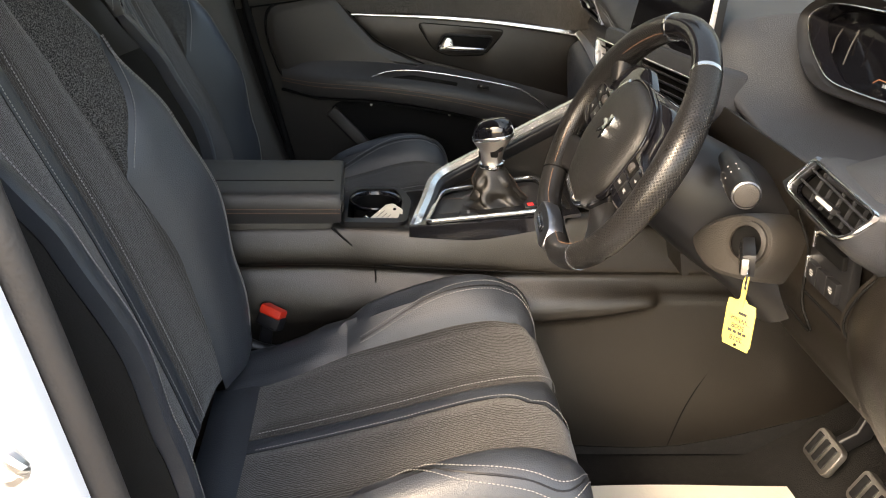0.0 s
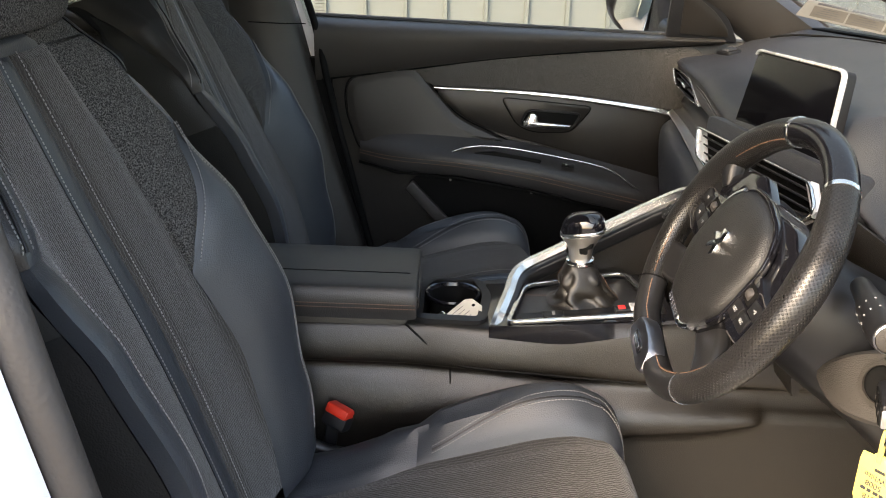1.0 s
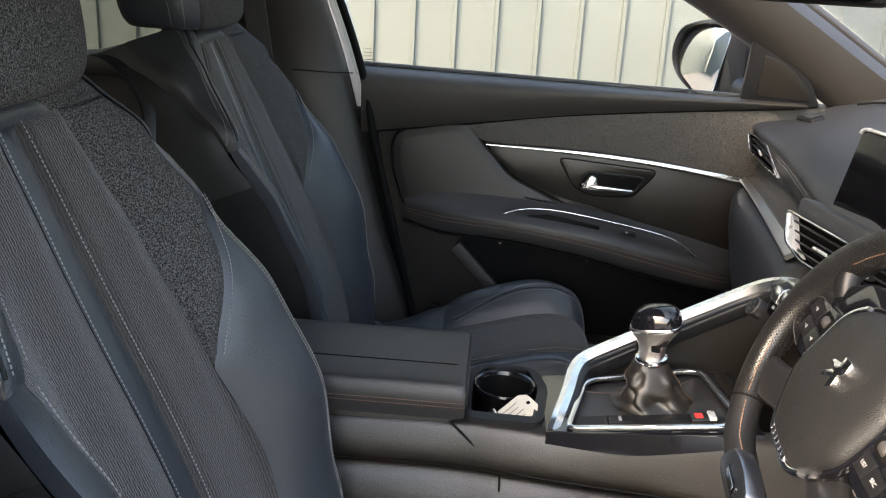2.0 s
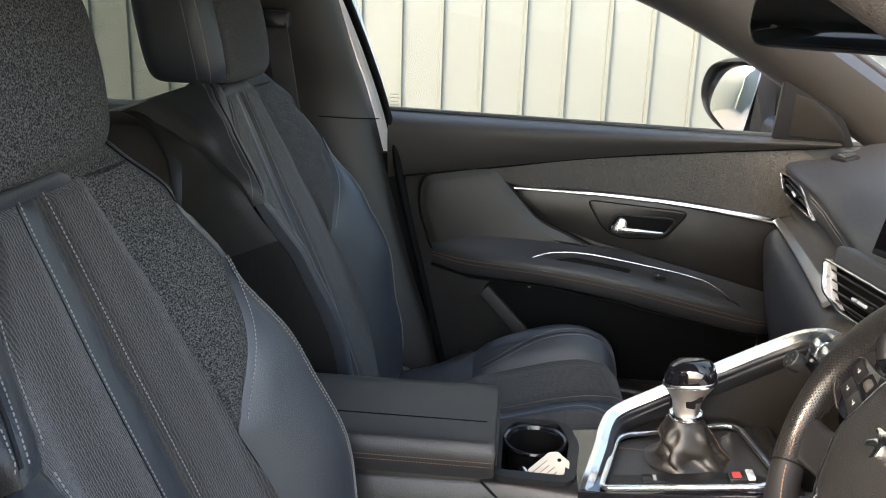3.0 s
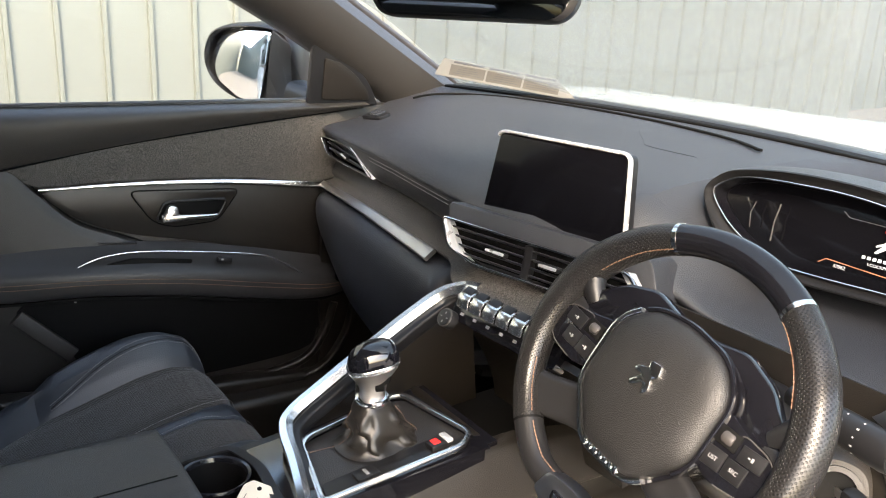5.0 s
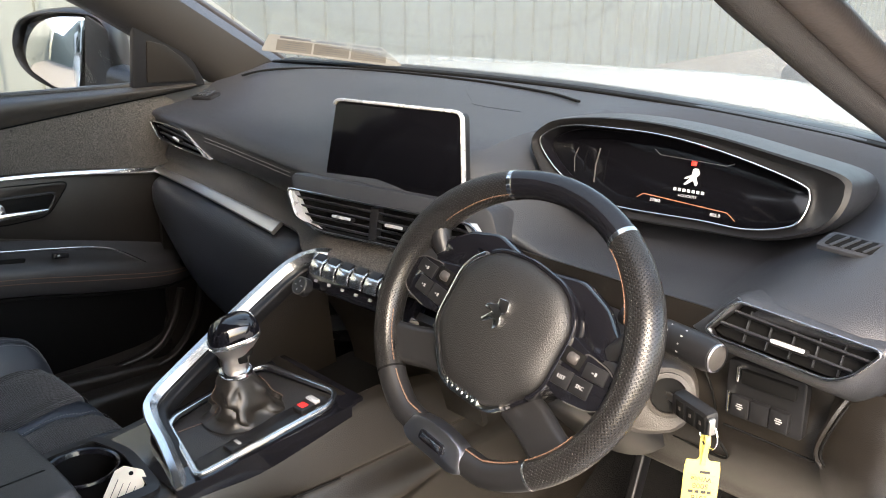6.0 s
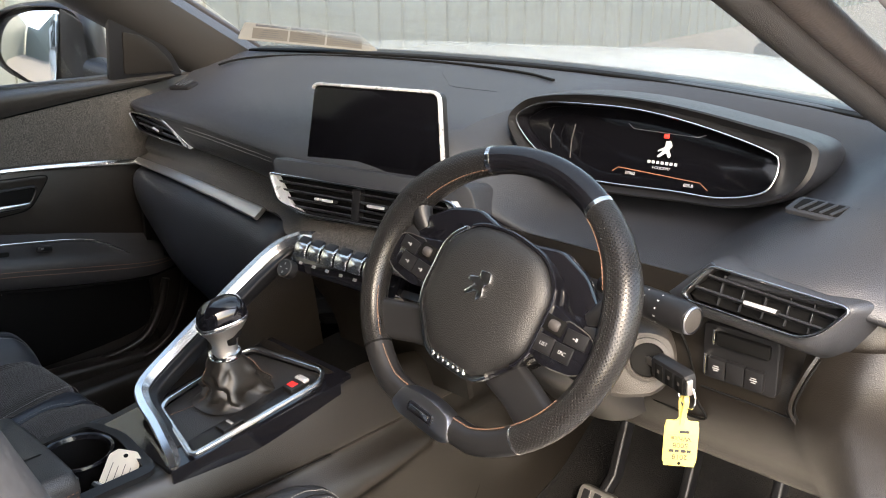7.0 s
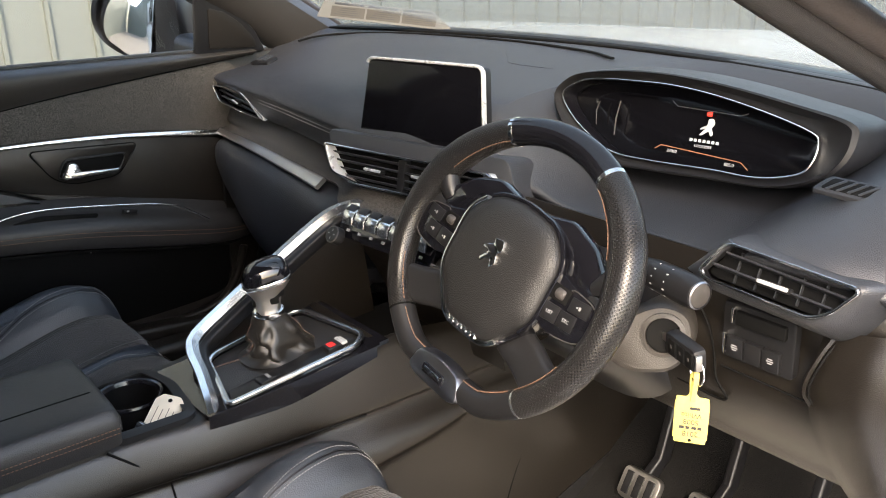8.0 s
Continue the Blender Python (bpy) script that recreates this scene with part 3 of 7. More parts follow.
part("wing_driver", loft([[(x, -0.84, 1.05), (x, -0.93, 0.85), (x, -0.93, 0.45)] for x in (0.95, 1.4, 1.8)], 4, 4, thick=0.02), PAINT, body)


# ---- passenger door ----
door = thing("car_door", "closed passenger door with black trim, grey mottled cloth and chrome strip", "car door")
DM = Matrix(((1, 0, 0, 0), (-0.061, 0, -1, 0.745), (0, 1, 0, 0), (0, 0, 0, 1)))  # (along, height, into the cabin)


def dpath(pts, out, n=6):
    return [DM @ V((p.x, p.y, out)) for p in catmull([(a, b, 0) for a, b in pts], n)]


def dshape(pts, n=5):
    return [V((p.x, p.y)) for p in catmull([(a, b, 0) for a, b in pts], n, True)]


part("door_shell", slab([(-0.392, 1.10), (0.62, 1.09), (0.70, 0.50), (-0.245, 0.45), (-0.30, 0.72), (-0.352, 0.95)], DM, 0.06, 0.006), DOORP, door, "black door shell")
# top cap: a rounded ledge under the glass that tapers to the front
cap_rows = []
for x in (-0.385, -0.25, -0.1, 0.1, 0.3, 0.5):
    zt = 1.108 - 0.012 * (x + 0.385)
    zb = lin([(-0.385, 0.976), (-0.164, 1.008), (0.014, 1.038), (0.237, 1.064), (0.5, 1.088)], x)
    k = (zt - zb)
    cap_rows.append([DM @ V(p) for p in ((x, zt + 0.004, -0.04), (x, zt, 0.004), (x, zt - 0.2 * k, 0.026), (x, zt - 0.6 * k, 0.024), (x, zb, 0.012), (x, zb - 0.004, 0.0))])
part("top_cap", loft(cap_rows, 6, 4, thick=0.004), DOORP, door, "dark grey soft door top")
part("glass_seal", sweep(dpath([(-0.392, 1.112), (0.0, 1.106), (0.5, 1.098)], -0.008), ring(0.006, n=8)), SEAL, door)
# mottled cloth inlay
part("cloth_inlay", slab(dshape([(-0.160, 1.006), (0.02, 1.036), (0.24, 1.062), (0.42, 1.082), (0.47, 1.04), (0.48, 0.97), (0.41, 0.942), (0.25, 0.960), (0.13, 0.968), (0.0, 0.972), (-0.118, 0.972)]), DM, 0.02, 0.003, fn=lambda a, b: 0.010), MELANGE, door, "mottled grey cloth inlay")
strip = dpath([(-0.119, 0.967), (0.017, 0.966), (0.131, 0.962), (0.246, 0.953), (0.412, 0.934)], 0.014, 8)
part("chrome_strip", sweep(strip, rounded(0.010, 0.010, 0.003), up=(0, -1, 0.35), scale=lambda u: (0.55 + 0.75 * u, 1)), CHROME, door, "bright chrome strip")
# soft panel behind the arm
part("soft_panel", slab(dshape([(-0.310, 0.972), (-0.27, 0.992), (-0.172, 1.008), (-0.12, 0.963), (-0.062, 0.904), (0.010, 0.870), (0.055, 0.845), (0.0, 0.822), (-0.15, 0.812), (-0.27, 0.812), (-0.304, 0.867), (-0.318, 0.926)], 6), DM, 0.03, 0.012, dome=0.006, fn=lambda a, b: 0.014), DOORP, door, "dark soft door panel")
panel_edge = dshape([(-0.310, 0.972), (-0.27, 0.992), (-0.172, 1.008), (-0.12, 0.963), (-0.062, 0.904), (0.010, 0.870), (0.055, 0.845), (0.0, 0.822), (-0.15, 0.812), (-0.27, 0.812), (-0.304, 0.867), (-0.318, 0.926)], 6)
part("panel_gap", sweep([DM @ V((p.x, p.y, 0.004)) for p in offset(panel_edge, -0.002)], ring(0.0017, n=6), up=(0, -1, 0), closed=True), DARKV, door)
part("cap_gap", sweep(dpath([(-0.37, 0.974), (-0.164, 1.006), (0.014, 1.036), (0.237, 1.062), (0.48, 1.086)], 0.010), ring(0.0022, n=6)), DARKV, door)
# lower trim field with the handle
part("mid_panel", slab(dshape([(-0.11, 0.960), (0.02, 0.962), (0.25, 0.950), (0.41, 0.930), (0.47, 0.87), (0.46, 0.76), (0.36, 0.765), (0.22, 0.822), (0.135, 0.845), (0.02, 0.872), (-0.06, 0.908)]), DM, 0.02, 0.004, fn=lambda a, b: 0.006), HARD, door, "dark brown-black plastic door field")
plate = soften([(0.030, 0.952), (0.238, 0.940), (0.192, 0.880), (0.107, 0.876), (0.070, 0.890)], 0.018)
part("handle_plate", slab(plate, DM, 0.02, 0.002, fn=lambda a, b: 0.0105), HARD, door)
part("handle_plate_seam", sweep([DM @ V((p.x, p.y, 0.0105)) for p in plate], ring(0.0012, n=6), up=(0, -1, 0), closed=True), DARKV, door)
pocket = soften([(0.074, 0.890), (0.092, 0.928), (0.212, 0.924), (0.190, 0.887)], 0.014)
# flat plate whose black stands for the shade inside the handle cup
part("handle_cup_shade", slab(pocket, DM, 0.01, 0.001, fn=lambda a, b: 0.013), DARKV, door, "flat black plate as the handle recess's shade")
part("handle_rim", sweep([DM @ V((p.x, p.y, 0.0135)) for p in pocket], ring(0.0022, n=8), up=(0, -1, 0), closed=True), BLACKP, door)
lever = sweep([DM @ V(p) for p in ((0.086, 0.897, 0.020), (0.10, 0.898, 0.026), (0.13, 0.898, 0.028), (0.165, 0.897, 0.027), (0.186, 0.896, 0.022))], rounded(0.012, 0.010, 0.004), up=(0, -1, 0), scale=lambda u: (1.3 - 0.8 * u, 1))
slab(soften([(0.080, 0.892), (0.098, 0.924), (0.113, 0.920), (0.116, 0.902), (0.128, 0.892)], 0.008), DM, 0.012, 0.004, lever, fn=lambda a, b: 0.030)
part("door_handle", lever, SATIN, door, "satin chrome door handle")
# arm rest, bulging into the cabin
arm_rows = []
for x, zt, zb, o in ((-0.285, 0.838, 0.790, 0.020), (-0.20, 0.842, 0.775, 0.052), (-0.05, 0.838, 0.772, 0.070), (0.10, 0.824, 0.752, 0.074), (0.25, 0.795, 0.722, 0.070), (0.38, 0.764, 0.702, 0.058), (0.47, 0.742, 0.705, 0.026)):
    k = zt - zb
    arm_rows.append([DM @ V(p) for p in ((x, zt + 0.026, 0.012), (x, zt + 0.008, o * 0.50), (x, zt - 0.16 * k, o * 0.93), (x, zt - 0.40 * k, o * 1.03), (x, zt - 0.80 * k, o * 1.0), (x, zb + 0.10 * k, o * 0.82), (x, zb + 0.16 * k, 0.0))])
part("arm_rest", loft(arm_rows, 8, 4), LEATHER_SOFT, door, "black leather door arm rest")
# near-black strip along the arm rest's underside
part("arm_under_strip", sweep([V(r[5]) + V((0, -0.002, -0.004)) for r in arm_rows], rounded(0.010, 0.006, 0.002)), DARKV, door)
for f in (0.42, 0.54):
    line = []
    for r in arm_rows:
        a, b = V(r[3]), V(r[4])
        line.append(a.lerp(b, (f - 0.42) / 0.38) + V((0, -0.0016, 0)))
    part("stitching", dashes(catmull(line, 10), 0.0055, 0.0042, 0.0007), COPPER, door)
part("arm_trim", sweep(dpath([(-0.078, 0.829), (-0.03, 0.845), (0.04, 0.847), (0.15, 0.833), (0.249, 0.816), (0.296, 0.798), (0.344, 0.764)], 0.052), rounded(0.0028, 0.010, 0.0012), up=(0, -0.8, 0.6)), SATIN, door, "satin chrome line round the window switch")
part("pull_recess", slab(soften([(-0.028, 0.832), (0.02, 0.838), (0.128, 0.823), (0.120, 0.811), (0.0, 0.823)], 0.006), DM @ Matrix.Translation((0, 0.001, 0.0575)), 0.004, 0.001), DARKV, door)
part("window_switch", box(DM @ Matrix.Translation((0.185, 0.817, 0.060)) @ pose(0, 0, 0, 0, 0, -9), (0.028, 0.010, 0.008)), BLACKP, door)
part("switch_mark", box(DM @ Matrix.Translation((0.180, 0.819, 0.0645)), (0.005, 0.003, 0.001)), WHITEP, door)
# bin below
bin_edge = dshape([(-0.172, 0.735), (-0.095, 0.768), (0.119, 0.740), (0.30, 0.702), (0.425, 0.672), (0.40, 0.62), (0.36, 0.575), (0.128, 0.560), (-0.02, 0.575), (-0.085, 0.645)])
# flat plate on the door; the deep bin's shade is put into its colour
part("bin_shade_plate", slab(bin_edge, DM, 0.01, 0.001, fn=lambda a, b: 0.003), DARKV, door, "flat black plate as the door bin's shade")
part("bin_rib", sweep(dpath([(-0.172, 0.738), (-0.085, 0.648)], 0.006), rounded(0.030, 0.012, 0.004), up=(0, -1, 0)), DOORP, door)
part("bin_rail", sweep(dpath([(-0.10, 0.764), (0.0, 0.757), (0.12, 0.738)], 0.010), rounded(0.006, 0.012, 0.002), up=(0, -1, 0)), BLACKP, door)
part("bin_front", sweep(dpath([(0.43, 0.68), (0.405, 0.61), (0.35, 0.555), (0.20, 0.535)], 0.018), rounded(0.016, 0.02, 0.006), up=(0, -1, 0)), HARD, door)
part("bin_front_edge", sweep(dpath([(0.47, 0.68), (0.445, 0.60), (0.38, 0.535), (0.22, 0.515)], 0.03), rounded(0.010, 0.02, 0.004), up=(0, -1, 0)), HARD, door)
part("bin_rail_low", sweep(dpath([(-0.22, 0.585), (0.05, 0.552), (0.35, 0.53)], 0.03), rounded(0.03, 0.05, 0.01), up=(0, -1, 0)), HARD, door)
for x, z in ((-0.075, 0.757), (0.112, 0.737)):
    part("screw", lathe([(0.003, 0), (0.003, 0.0015), (0.0015, 0.002)], DM @ Matrix.Translation((x, z, 0.016)), 10), ALU, door)
# tweeter corner
tw = soften([(0.402, 1.188), (0.404, 1.106), (0.508, 1.102), (0.500, 1.122), (0.470, 1.154), (0.436, 1.178)], 0.006)
TM = DM @ Matrix.Translation((0, 0, 0.012)) @ Matrix(((1, 0, 0, 0), (0, 1, 0, 0), (0, 0.22, 1, -0.244), (0, 0, 0, 1)))
part("tweeter_frame", slab(soften([(0.376, 1.240), (0.376, 1.095), (0.53, 1.090), (0.505, 1.135), (0.45, 1.195)], 0.010), TM, 0.010, 0.003), BLACKP, door, "dark tweeter corner panel")
part("tweeter_grille", slab(tw, TM @ Matrix.Translation((0, 0, 0.003)), 0.003, 0.001), HARD, door, "black tweeter grille")

# ---- door mirror outside ----
mirror = thing("door_mirror", "black and white door mirror showing the steel wall", "door mirror")
mm = axes((0.372, 0.985, 1.142), (0.56, -0.9, 0.0), (-0.06, -0.035, 1))
face = dshape([(-0.115, 0.01), (-0.09, 0.062), (-0.02, 0.082), (0.07, 0.080), (0.105, 0.05), (0.105, -0.05), (0.06, -0.088), (-0.03, -0.075), (-0.095, -0.04)])
shell_rows = [[mm @ V((p.x * k, p.y * k, o)) for p in face] for k, o in ((0.5, -0.025), (0.96, -0.022), (0.985, 0.008), (1.02, 0.013), (1.06, 0.008), (1.09, -0.01), (1.05, -0.05), (0.8, -0.10), (0.4, -0.125))]
part("mirror_housing", sheet(shell_rows, None, True, None, 0, True), BLACKP, mirror, "black mirror housing")
gl = axes(tuple(mm @ V((0, 0, 0.010))), (0.47, -0.885, 0.0), (0.075, 0.04, 1))
part("mirror_glass", slab(soften([(-0.106, 0.010), (-0.083, 0.058), (-0.02, 0.075), (0.060, 0.076), (0.030, -0.078), (-0.03, -0.070), (-0.088, -0.037)], 0.014), gl, 0.003, 0.001), MIRROR, mirror, "silvered mirror glass")
part("mirror_inner", slab(soften([(0.066, 0.083), (0.112, 0.055), (0.112, -0.055), (0.060, -0.092), (0.036, -0.084)], 0.008), mm @ Matrix.Translation((0, 0, 0.014)), 0.012, 0.003), BLACKP, mirror)
part("mirror_arm", sweep([(0.42, 0.86, 1.10), (0.45, 0.78, 1.085), (0.47, 0.73, 1.08)], rounded(0.07, 0.05, 0.02), up=(0, 0, 1)), BLACKP, mirror)


# ---- dashboard ----
dash = thing("dashboard", "black soft-touch dashboard with grey cloth band and chrome trims", "dashboard")
# the upper pad: sections across the car, each from the windscreen to the front lip
LIP = [(-0.72, (0.40, 1.01)), (-0.66, (0.372, 1.028)), (-0.56, (0.378, 1.024)), (-0.47, (0.42, 0.990)), (-0.28, (0.435, 0.982)), (-0.20, (0.42, 1.01)), (-0.14, (0.40, 1.044)), (0.0, (0.362, 1.046)), (0.10, (0.345, 1.047)), (0.20, (0.357, 1.047)), (0.45, (0.397, 1.044)), (0.60, (0.402, 1.048)), (0.69, (0.402, 1.052)), (0.715, (0.412, 1.050))]
MID = [(-0.72, (0.52, 1.06)), (-0.62, (0.50, 1.083)), (-0.56, (0.49, 1.055)), (-0.48, (0.51, 1.005)), (-0.24, (0.52, 1.005)), (-0.17, (0.49, 1.06)), (-0.12, (0.475, 1.105)), (0.10, (0.44, 1.105)), (0.25, (0.455, 1.093)), (0.5, (0.48, 1.083)), (0.72, (0.50, 1.068))]
BACK = [(-0.72, (0.64, 1.105)), (-0.62, (0.63, 1.11)), (-0.52, (0.64, 1.06)), (-0.48, (0.65, 1.03)), (-0.24, (0.66, 1.03)), (-0.17, (0.66, 1.08)), (-0.12, (0.66, 1.118)), (0.2, (0.65, 1.123)), (0.5, (0.62, 1.117)), (0.72, (0.57, 1.10))]


def vlerp(table, y):
    return V((lin([(a, p[0]) for a, p in table], y), lin([(a, p[1]) for a, p in table], y)))


top_rows = []
for k in range(49):
    y = -0.715 + 1.43 * k / 48
    l, m, b = vlerp(LIP, y), vlerp(MID, y), vlerp(BACK, y)
    wb = wind_base(y)
    pts = [(wb + 0.015, 1.122), (wb - 0.05, 1.126), (b.x, b.y), (m.x, m.y), (l.x + 0.25 * (m.x - l.x), l.y + 0.42 * (m.y - l.y)), (l.x, l.y), (l.x + 0.004, l.y - 0.012), (l.x + 0.03, l.y - 0.022)]
    top_rows.append(catmull([(x, y, z) for x, z in pts], 5))
part("upper_pad", sheet(top_rows, thick=0.006), DASH, dash, "black soft-grain upper dash pad")
groove = catmull([(0.49, 0.64, 1.090), (0.60, 0.635, 1.117), (0.69, 0.56, 1.124), (0.755, 0.40, 1.127), (0.785, 0.20, 1.128), (0.775, 0.03, 1.128), (0.745, -0.06, 1.127)], 8)
part("pad_groove", sweep(groove[6:], rounded(0.006, 0.004, 0.0015)), DARKV, dash, "dark groove along the dash top")
line = [(wind_base(y) - 0.030, y, 1.128) for y in [-0.68 + 1.36 * k / 40 for k in range(41)]]
part("defrost_slot", sweep(line, rounded(0.022, 0.005, 0.002)), DARKV, dash, "black demister slot along the windscreen")
part("windscreen_ledge", sweep([p + V((0.030, 0, 0.0)) for p in (V(q) for q in line)], rounded(0.05, 0.008, 0.003)), BLACKP, dash)


def on_pad(x, y, lift=0.0):
    """A point on the upper pad over the given place."""
    row = top_rows[max(0, min(48, round((y + 0.715) / 1.43 * 48)))]
    return V((x, y, lin(sorted((p.x, p.z) for p in row[:25]), x) + lift))


part("speaker_seam", sweep([on_pad(p.x, p.y, 0.0002) for p in catmull([(0.72, 0.16, 0), (0.698, 0.142, 0), (0.655, 0.09, 0), (0.631, 0.055, 0), (0.640, -0.03, 0)], 8)], ring(0.0004, n=6)), BLACKP, dash)

# passenger side: leather edge under the pad, cloth band, chrome strip, glove box
edge_rows = []
for y in (0.135, 0.17, 0.21, 0.30, 0.40, 0.50, 0.60, 0.69):
    l = vlerp(LIP, y)
    h = lin([(0.13, 0.060), (0.20, 0.052), (0.28, 0.050), (0.50, 0.050), (0.60, 0.030), (0.69, 0.020)], y)
    edge_rows.append([(l.x + 0.003, y, l.y - 0.004), (l.x + 0.004, y, l.y - 0.35 * h), (l.x + 0.014, y, l.y - h), (l.x + 0.05, y, l.y - h - 0.004)])
part("pad_edge", loft(edge_rows, 5, 4, thick=0.003), LEATHER_SOFT, dash, "black stitched leather dash edge")
for dz in (0.0135, 0.0195):
    part("stitching", dashes(catmull([(vlerp(LIP, y).x - 0.0008, y, vlerp(LIP, y).y - dz) for y in (0.18, 0.3, 0.4, 0.5)], 8)), THREAD, dash)


def smooth_step(a, b, t):
    t = max(0.0, min(1.0, (t - a) / (b - a)))
    return t * t * (3 - 2 * t)


band_rows = []
for y in (-0.20, -0.08, 0.03, 0.08, 0.12, 0.155, 0.19, 0.22, 0.35, 0.5, 0.70):
    if y > 0.215:
        a, b = V((0.46, 1.02)), V((lin([(0.2, 0.366), (0.70, 0.404)], y) + 0.004, lin([(0.2, 0.938), (0.7, 0.944)], y)))
        mid = V((0.425, 0.967))
    else:
        k = smooth_step(0.05, 0.215, y)
        a, b, mid = V((0.37, 0.99)).lerp(V((0.46, 1.02)), k), V((0.292, 0.948)).lerp(V((0.370, 0.938)), k), V((0.322, 0.962)).lerp(V((0.425, 0.967)), k)
    band_rows.append([(a.x, y, a.y), (mid.x, y, mid.y), (b.x + 0.02, y, b.y + 0.006), (b.x, y, b.y)])
part("cloth_band", loft(band_rows, 4, 5, thick=0.004), MELANGE, dash, "mottled grey cloth dash band")
part("chrome_strip", sweep(catmull([(0.404, 0.702, 0.938), (0.393, 0.55, 0.937), (0.377, 0.38, 0.934), (0.362, 0.235, 0.931)], 8), rounded(0.024, 0.008, 0.003), up=(-0.62, 0, 0.78), scale=lambda u: (0.55 + 0.45 * u, 1)), ALU, dash, "satin dash strip")
glove_rows = []
for y, x0, z0, x1, z1 in ((0.715, 0.43, 0.925, 0.44, 0.84), (0.69, 0.392, 0.922, 0.405, 0.80), (0.55, 0.376, 0.920, 0.37, 0.745), (0.38, 0.358, 0.916, 0.35, 0.715), (0.24, 0.343, 0.914, 0.335, 0.72), (0.185, 0.345, 0.915, 0.335, 0.76), (0.165, 0.375, 0.91, 0.36, 0.79)):
    glove_rows.append([(x0 + 0.09, y, z0 + 0.020), (x0 + 0.002, y, z0 - 0.004), ((x0 + x1) / 2 - 0.014, y, (z0 + z1) / 2 + 0.01), (x1, y, z1 + 0.03), (x1 + 0.03, y, z1), (x1 + 0.15, y, z1 - 0.02)])
part("glove_box", loft(glove_rows, 5, 5, thick=0.004), LID, dash, "black glove box lid")
part("passenger_under", sheet([[(0.42, 0.16, 0.74), (0.42, 0.72, 0.74)], [(0.80, 0.16, 0.62), (0.80, 0.72, 0.62)]], thick=0.01), DARKV, dash)
part("footwell_side", sheet([[(0.40, 0.705, 0.90), (0.9, 0.70, 0.90)], [(0.40, 0.72, 0.40), (0.9, 0.72, 0.40)]], thick=0.01), HARD, dash)

# centre: panel behind the screen and the vents
cs = axes((0.338, -0.03, 1.0), (0.195, -0.98, 0), (0.19, 0.04, 1))  # along the screen, up, towards the seats
part("centre_face", slab(soften([(-0.168, 0.051), (0.172, 0.053), (0.195, 0.0), (0.175, -0.026), (-0.10, -0.030), (-0.150, -0.008)], 0.014), cs @ Matrix.Translation((0, 0, -0.0075)), 0.06, 0.006), DASH, dash, "black vent surround")


def vent(name, outline, m, slats, divider, tabs, label, frame_mat=SATIN, rim=0.0035):
    """An air vent: frame, black throat, slats and its little sliders."""
    ob = thing(name, label, "air vent", "dashboard air vents")
    ob.matrix_world = m.copy()
    bpy.context.view_layer.update()
    out = soften(outline, 0.010)
    part("frame", sweep([m @ V((p.x, p.y, 0.002)) for p in out], rounded(rim * 2, 0.007, rim * 0.7, 2), up=m.to_3x3() @ V((0, 0, 1)), closed=True), frame_mat, ob, "satin chrome vent frame")
    # shallow near-black plate supplies the shade of a deep throat
    part("throat", slab(offset(out, 0.002), m @ Matrix.Translation((0, 0, -0.0105)), 0.004, 0.0008), DARKV, ob)
    part("wall", sheet([[m @ V((p.x, p.y, o)) for p in out] for o in (0.0, -0.0112)], None, True), GLOSS, ob)
    for (x0, y0), (x1, y1) in slats:
        part("slat", sweep([m @ V((x0, y0, -0.005)), m @ V((x1, y1, -0.005))], rounded(0.0026, 0.010, 0.0012, 2), up=m.to_3x3() @ V((0, 0.35, 1))), LID, ob)
    for x, y0, y1, w in divider:
        part("divider", box(m @ Matrix.Translation((x, (y0 + y1) / 2, -0.006)), (w, abs(y1 - y0), 0.014)), BLACKP, ob)
    for x, y, w in tabs:
        part("slider", box(m @ Matrix.Translation((x, y, 0.001)), (w, 0.006, 0.010), 0.002), BLACKP, ob)
        part("slider_trim", box(m @ Matrix.Translation((x, y + 0.0012, 0.0065)), (w * 0.95, 0.0042, 0.003), 0.0015), SILVER, ob)
    return ob


def slats_between(x0, x1, ys, lean=0.0):
    return [((x0 + lean * y, y), (x1 + lean * y, y)) for y in ys]


centre_vent = vent("air_vent", [(-0.154, 0.030), (0.156, 0.030), (0.183, 0.002), (0.165, -0.018), (-0.085, -0.021), (-0.134, -0.008)], cs @ Matrix.Translation((0, 0.0, 0.006)), [((-0.140, 0.019), (0.160, 0.019)), ((-0.137, 0.008), (0.168, 0.008)), ((-0.130, -0.003), (0.165, -0.003)), ((-0.105, -0.013), (0.160, -0.013))], [(0.003, -0.018, 0.026, 0.014)], [(-0.048, 0.003, 0.034), (0.041, 0.006, 0.030)], "black centre air vents in a satin chrome frame", CHROME, 0.0018)
part("frame_end", slab([(-0.155, 0.030), (-0.143, 0.029), (-0.112, -0.010), (-0.090, -0.0195), (-0.098, -0.022), (-0.136, -0.008)], cs @ Matrix.Translation((0, 0, 0.008)), 0.010, 0.002), SILVER, centre_vent, "bright chrome vent end")
part("frame_end", slab([(0.142, 0.030), (0.158, 0.031), (0.186, 0.002), (0.180, -0.008), (0.172, 0.0)], cs @ Matrix.Translation((0, 0, 0.008)), 0.010, 0.002), SILVER, centre_vent, "bright chrome vent end")
pv = axes((0.411, 0.615, 1.008), (0.06, -1, -0.30), (0, 0.2, 1))
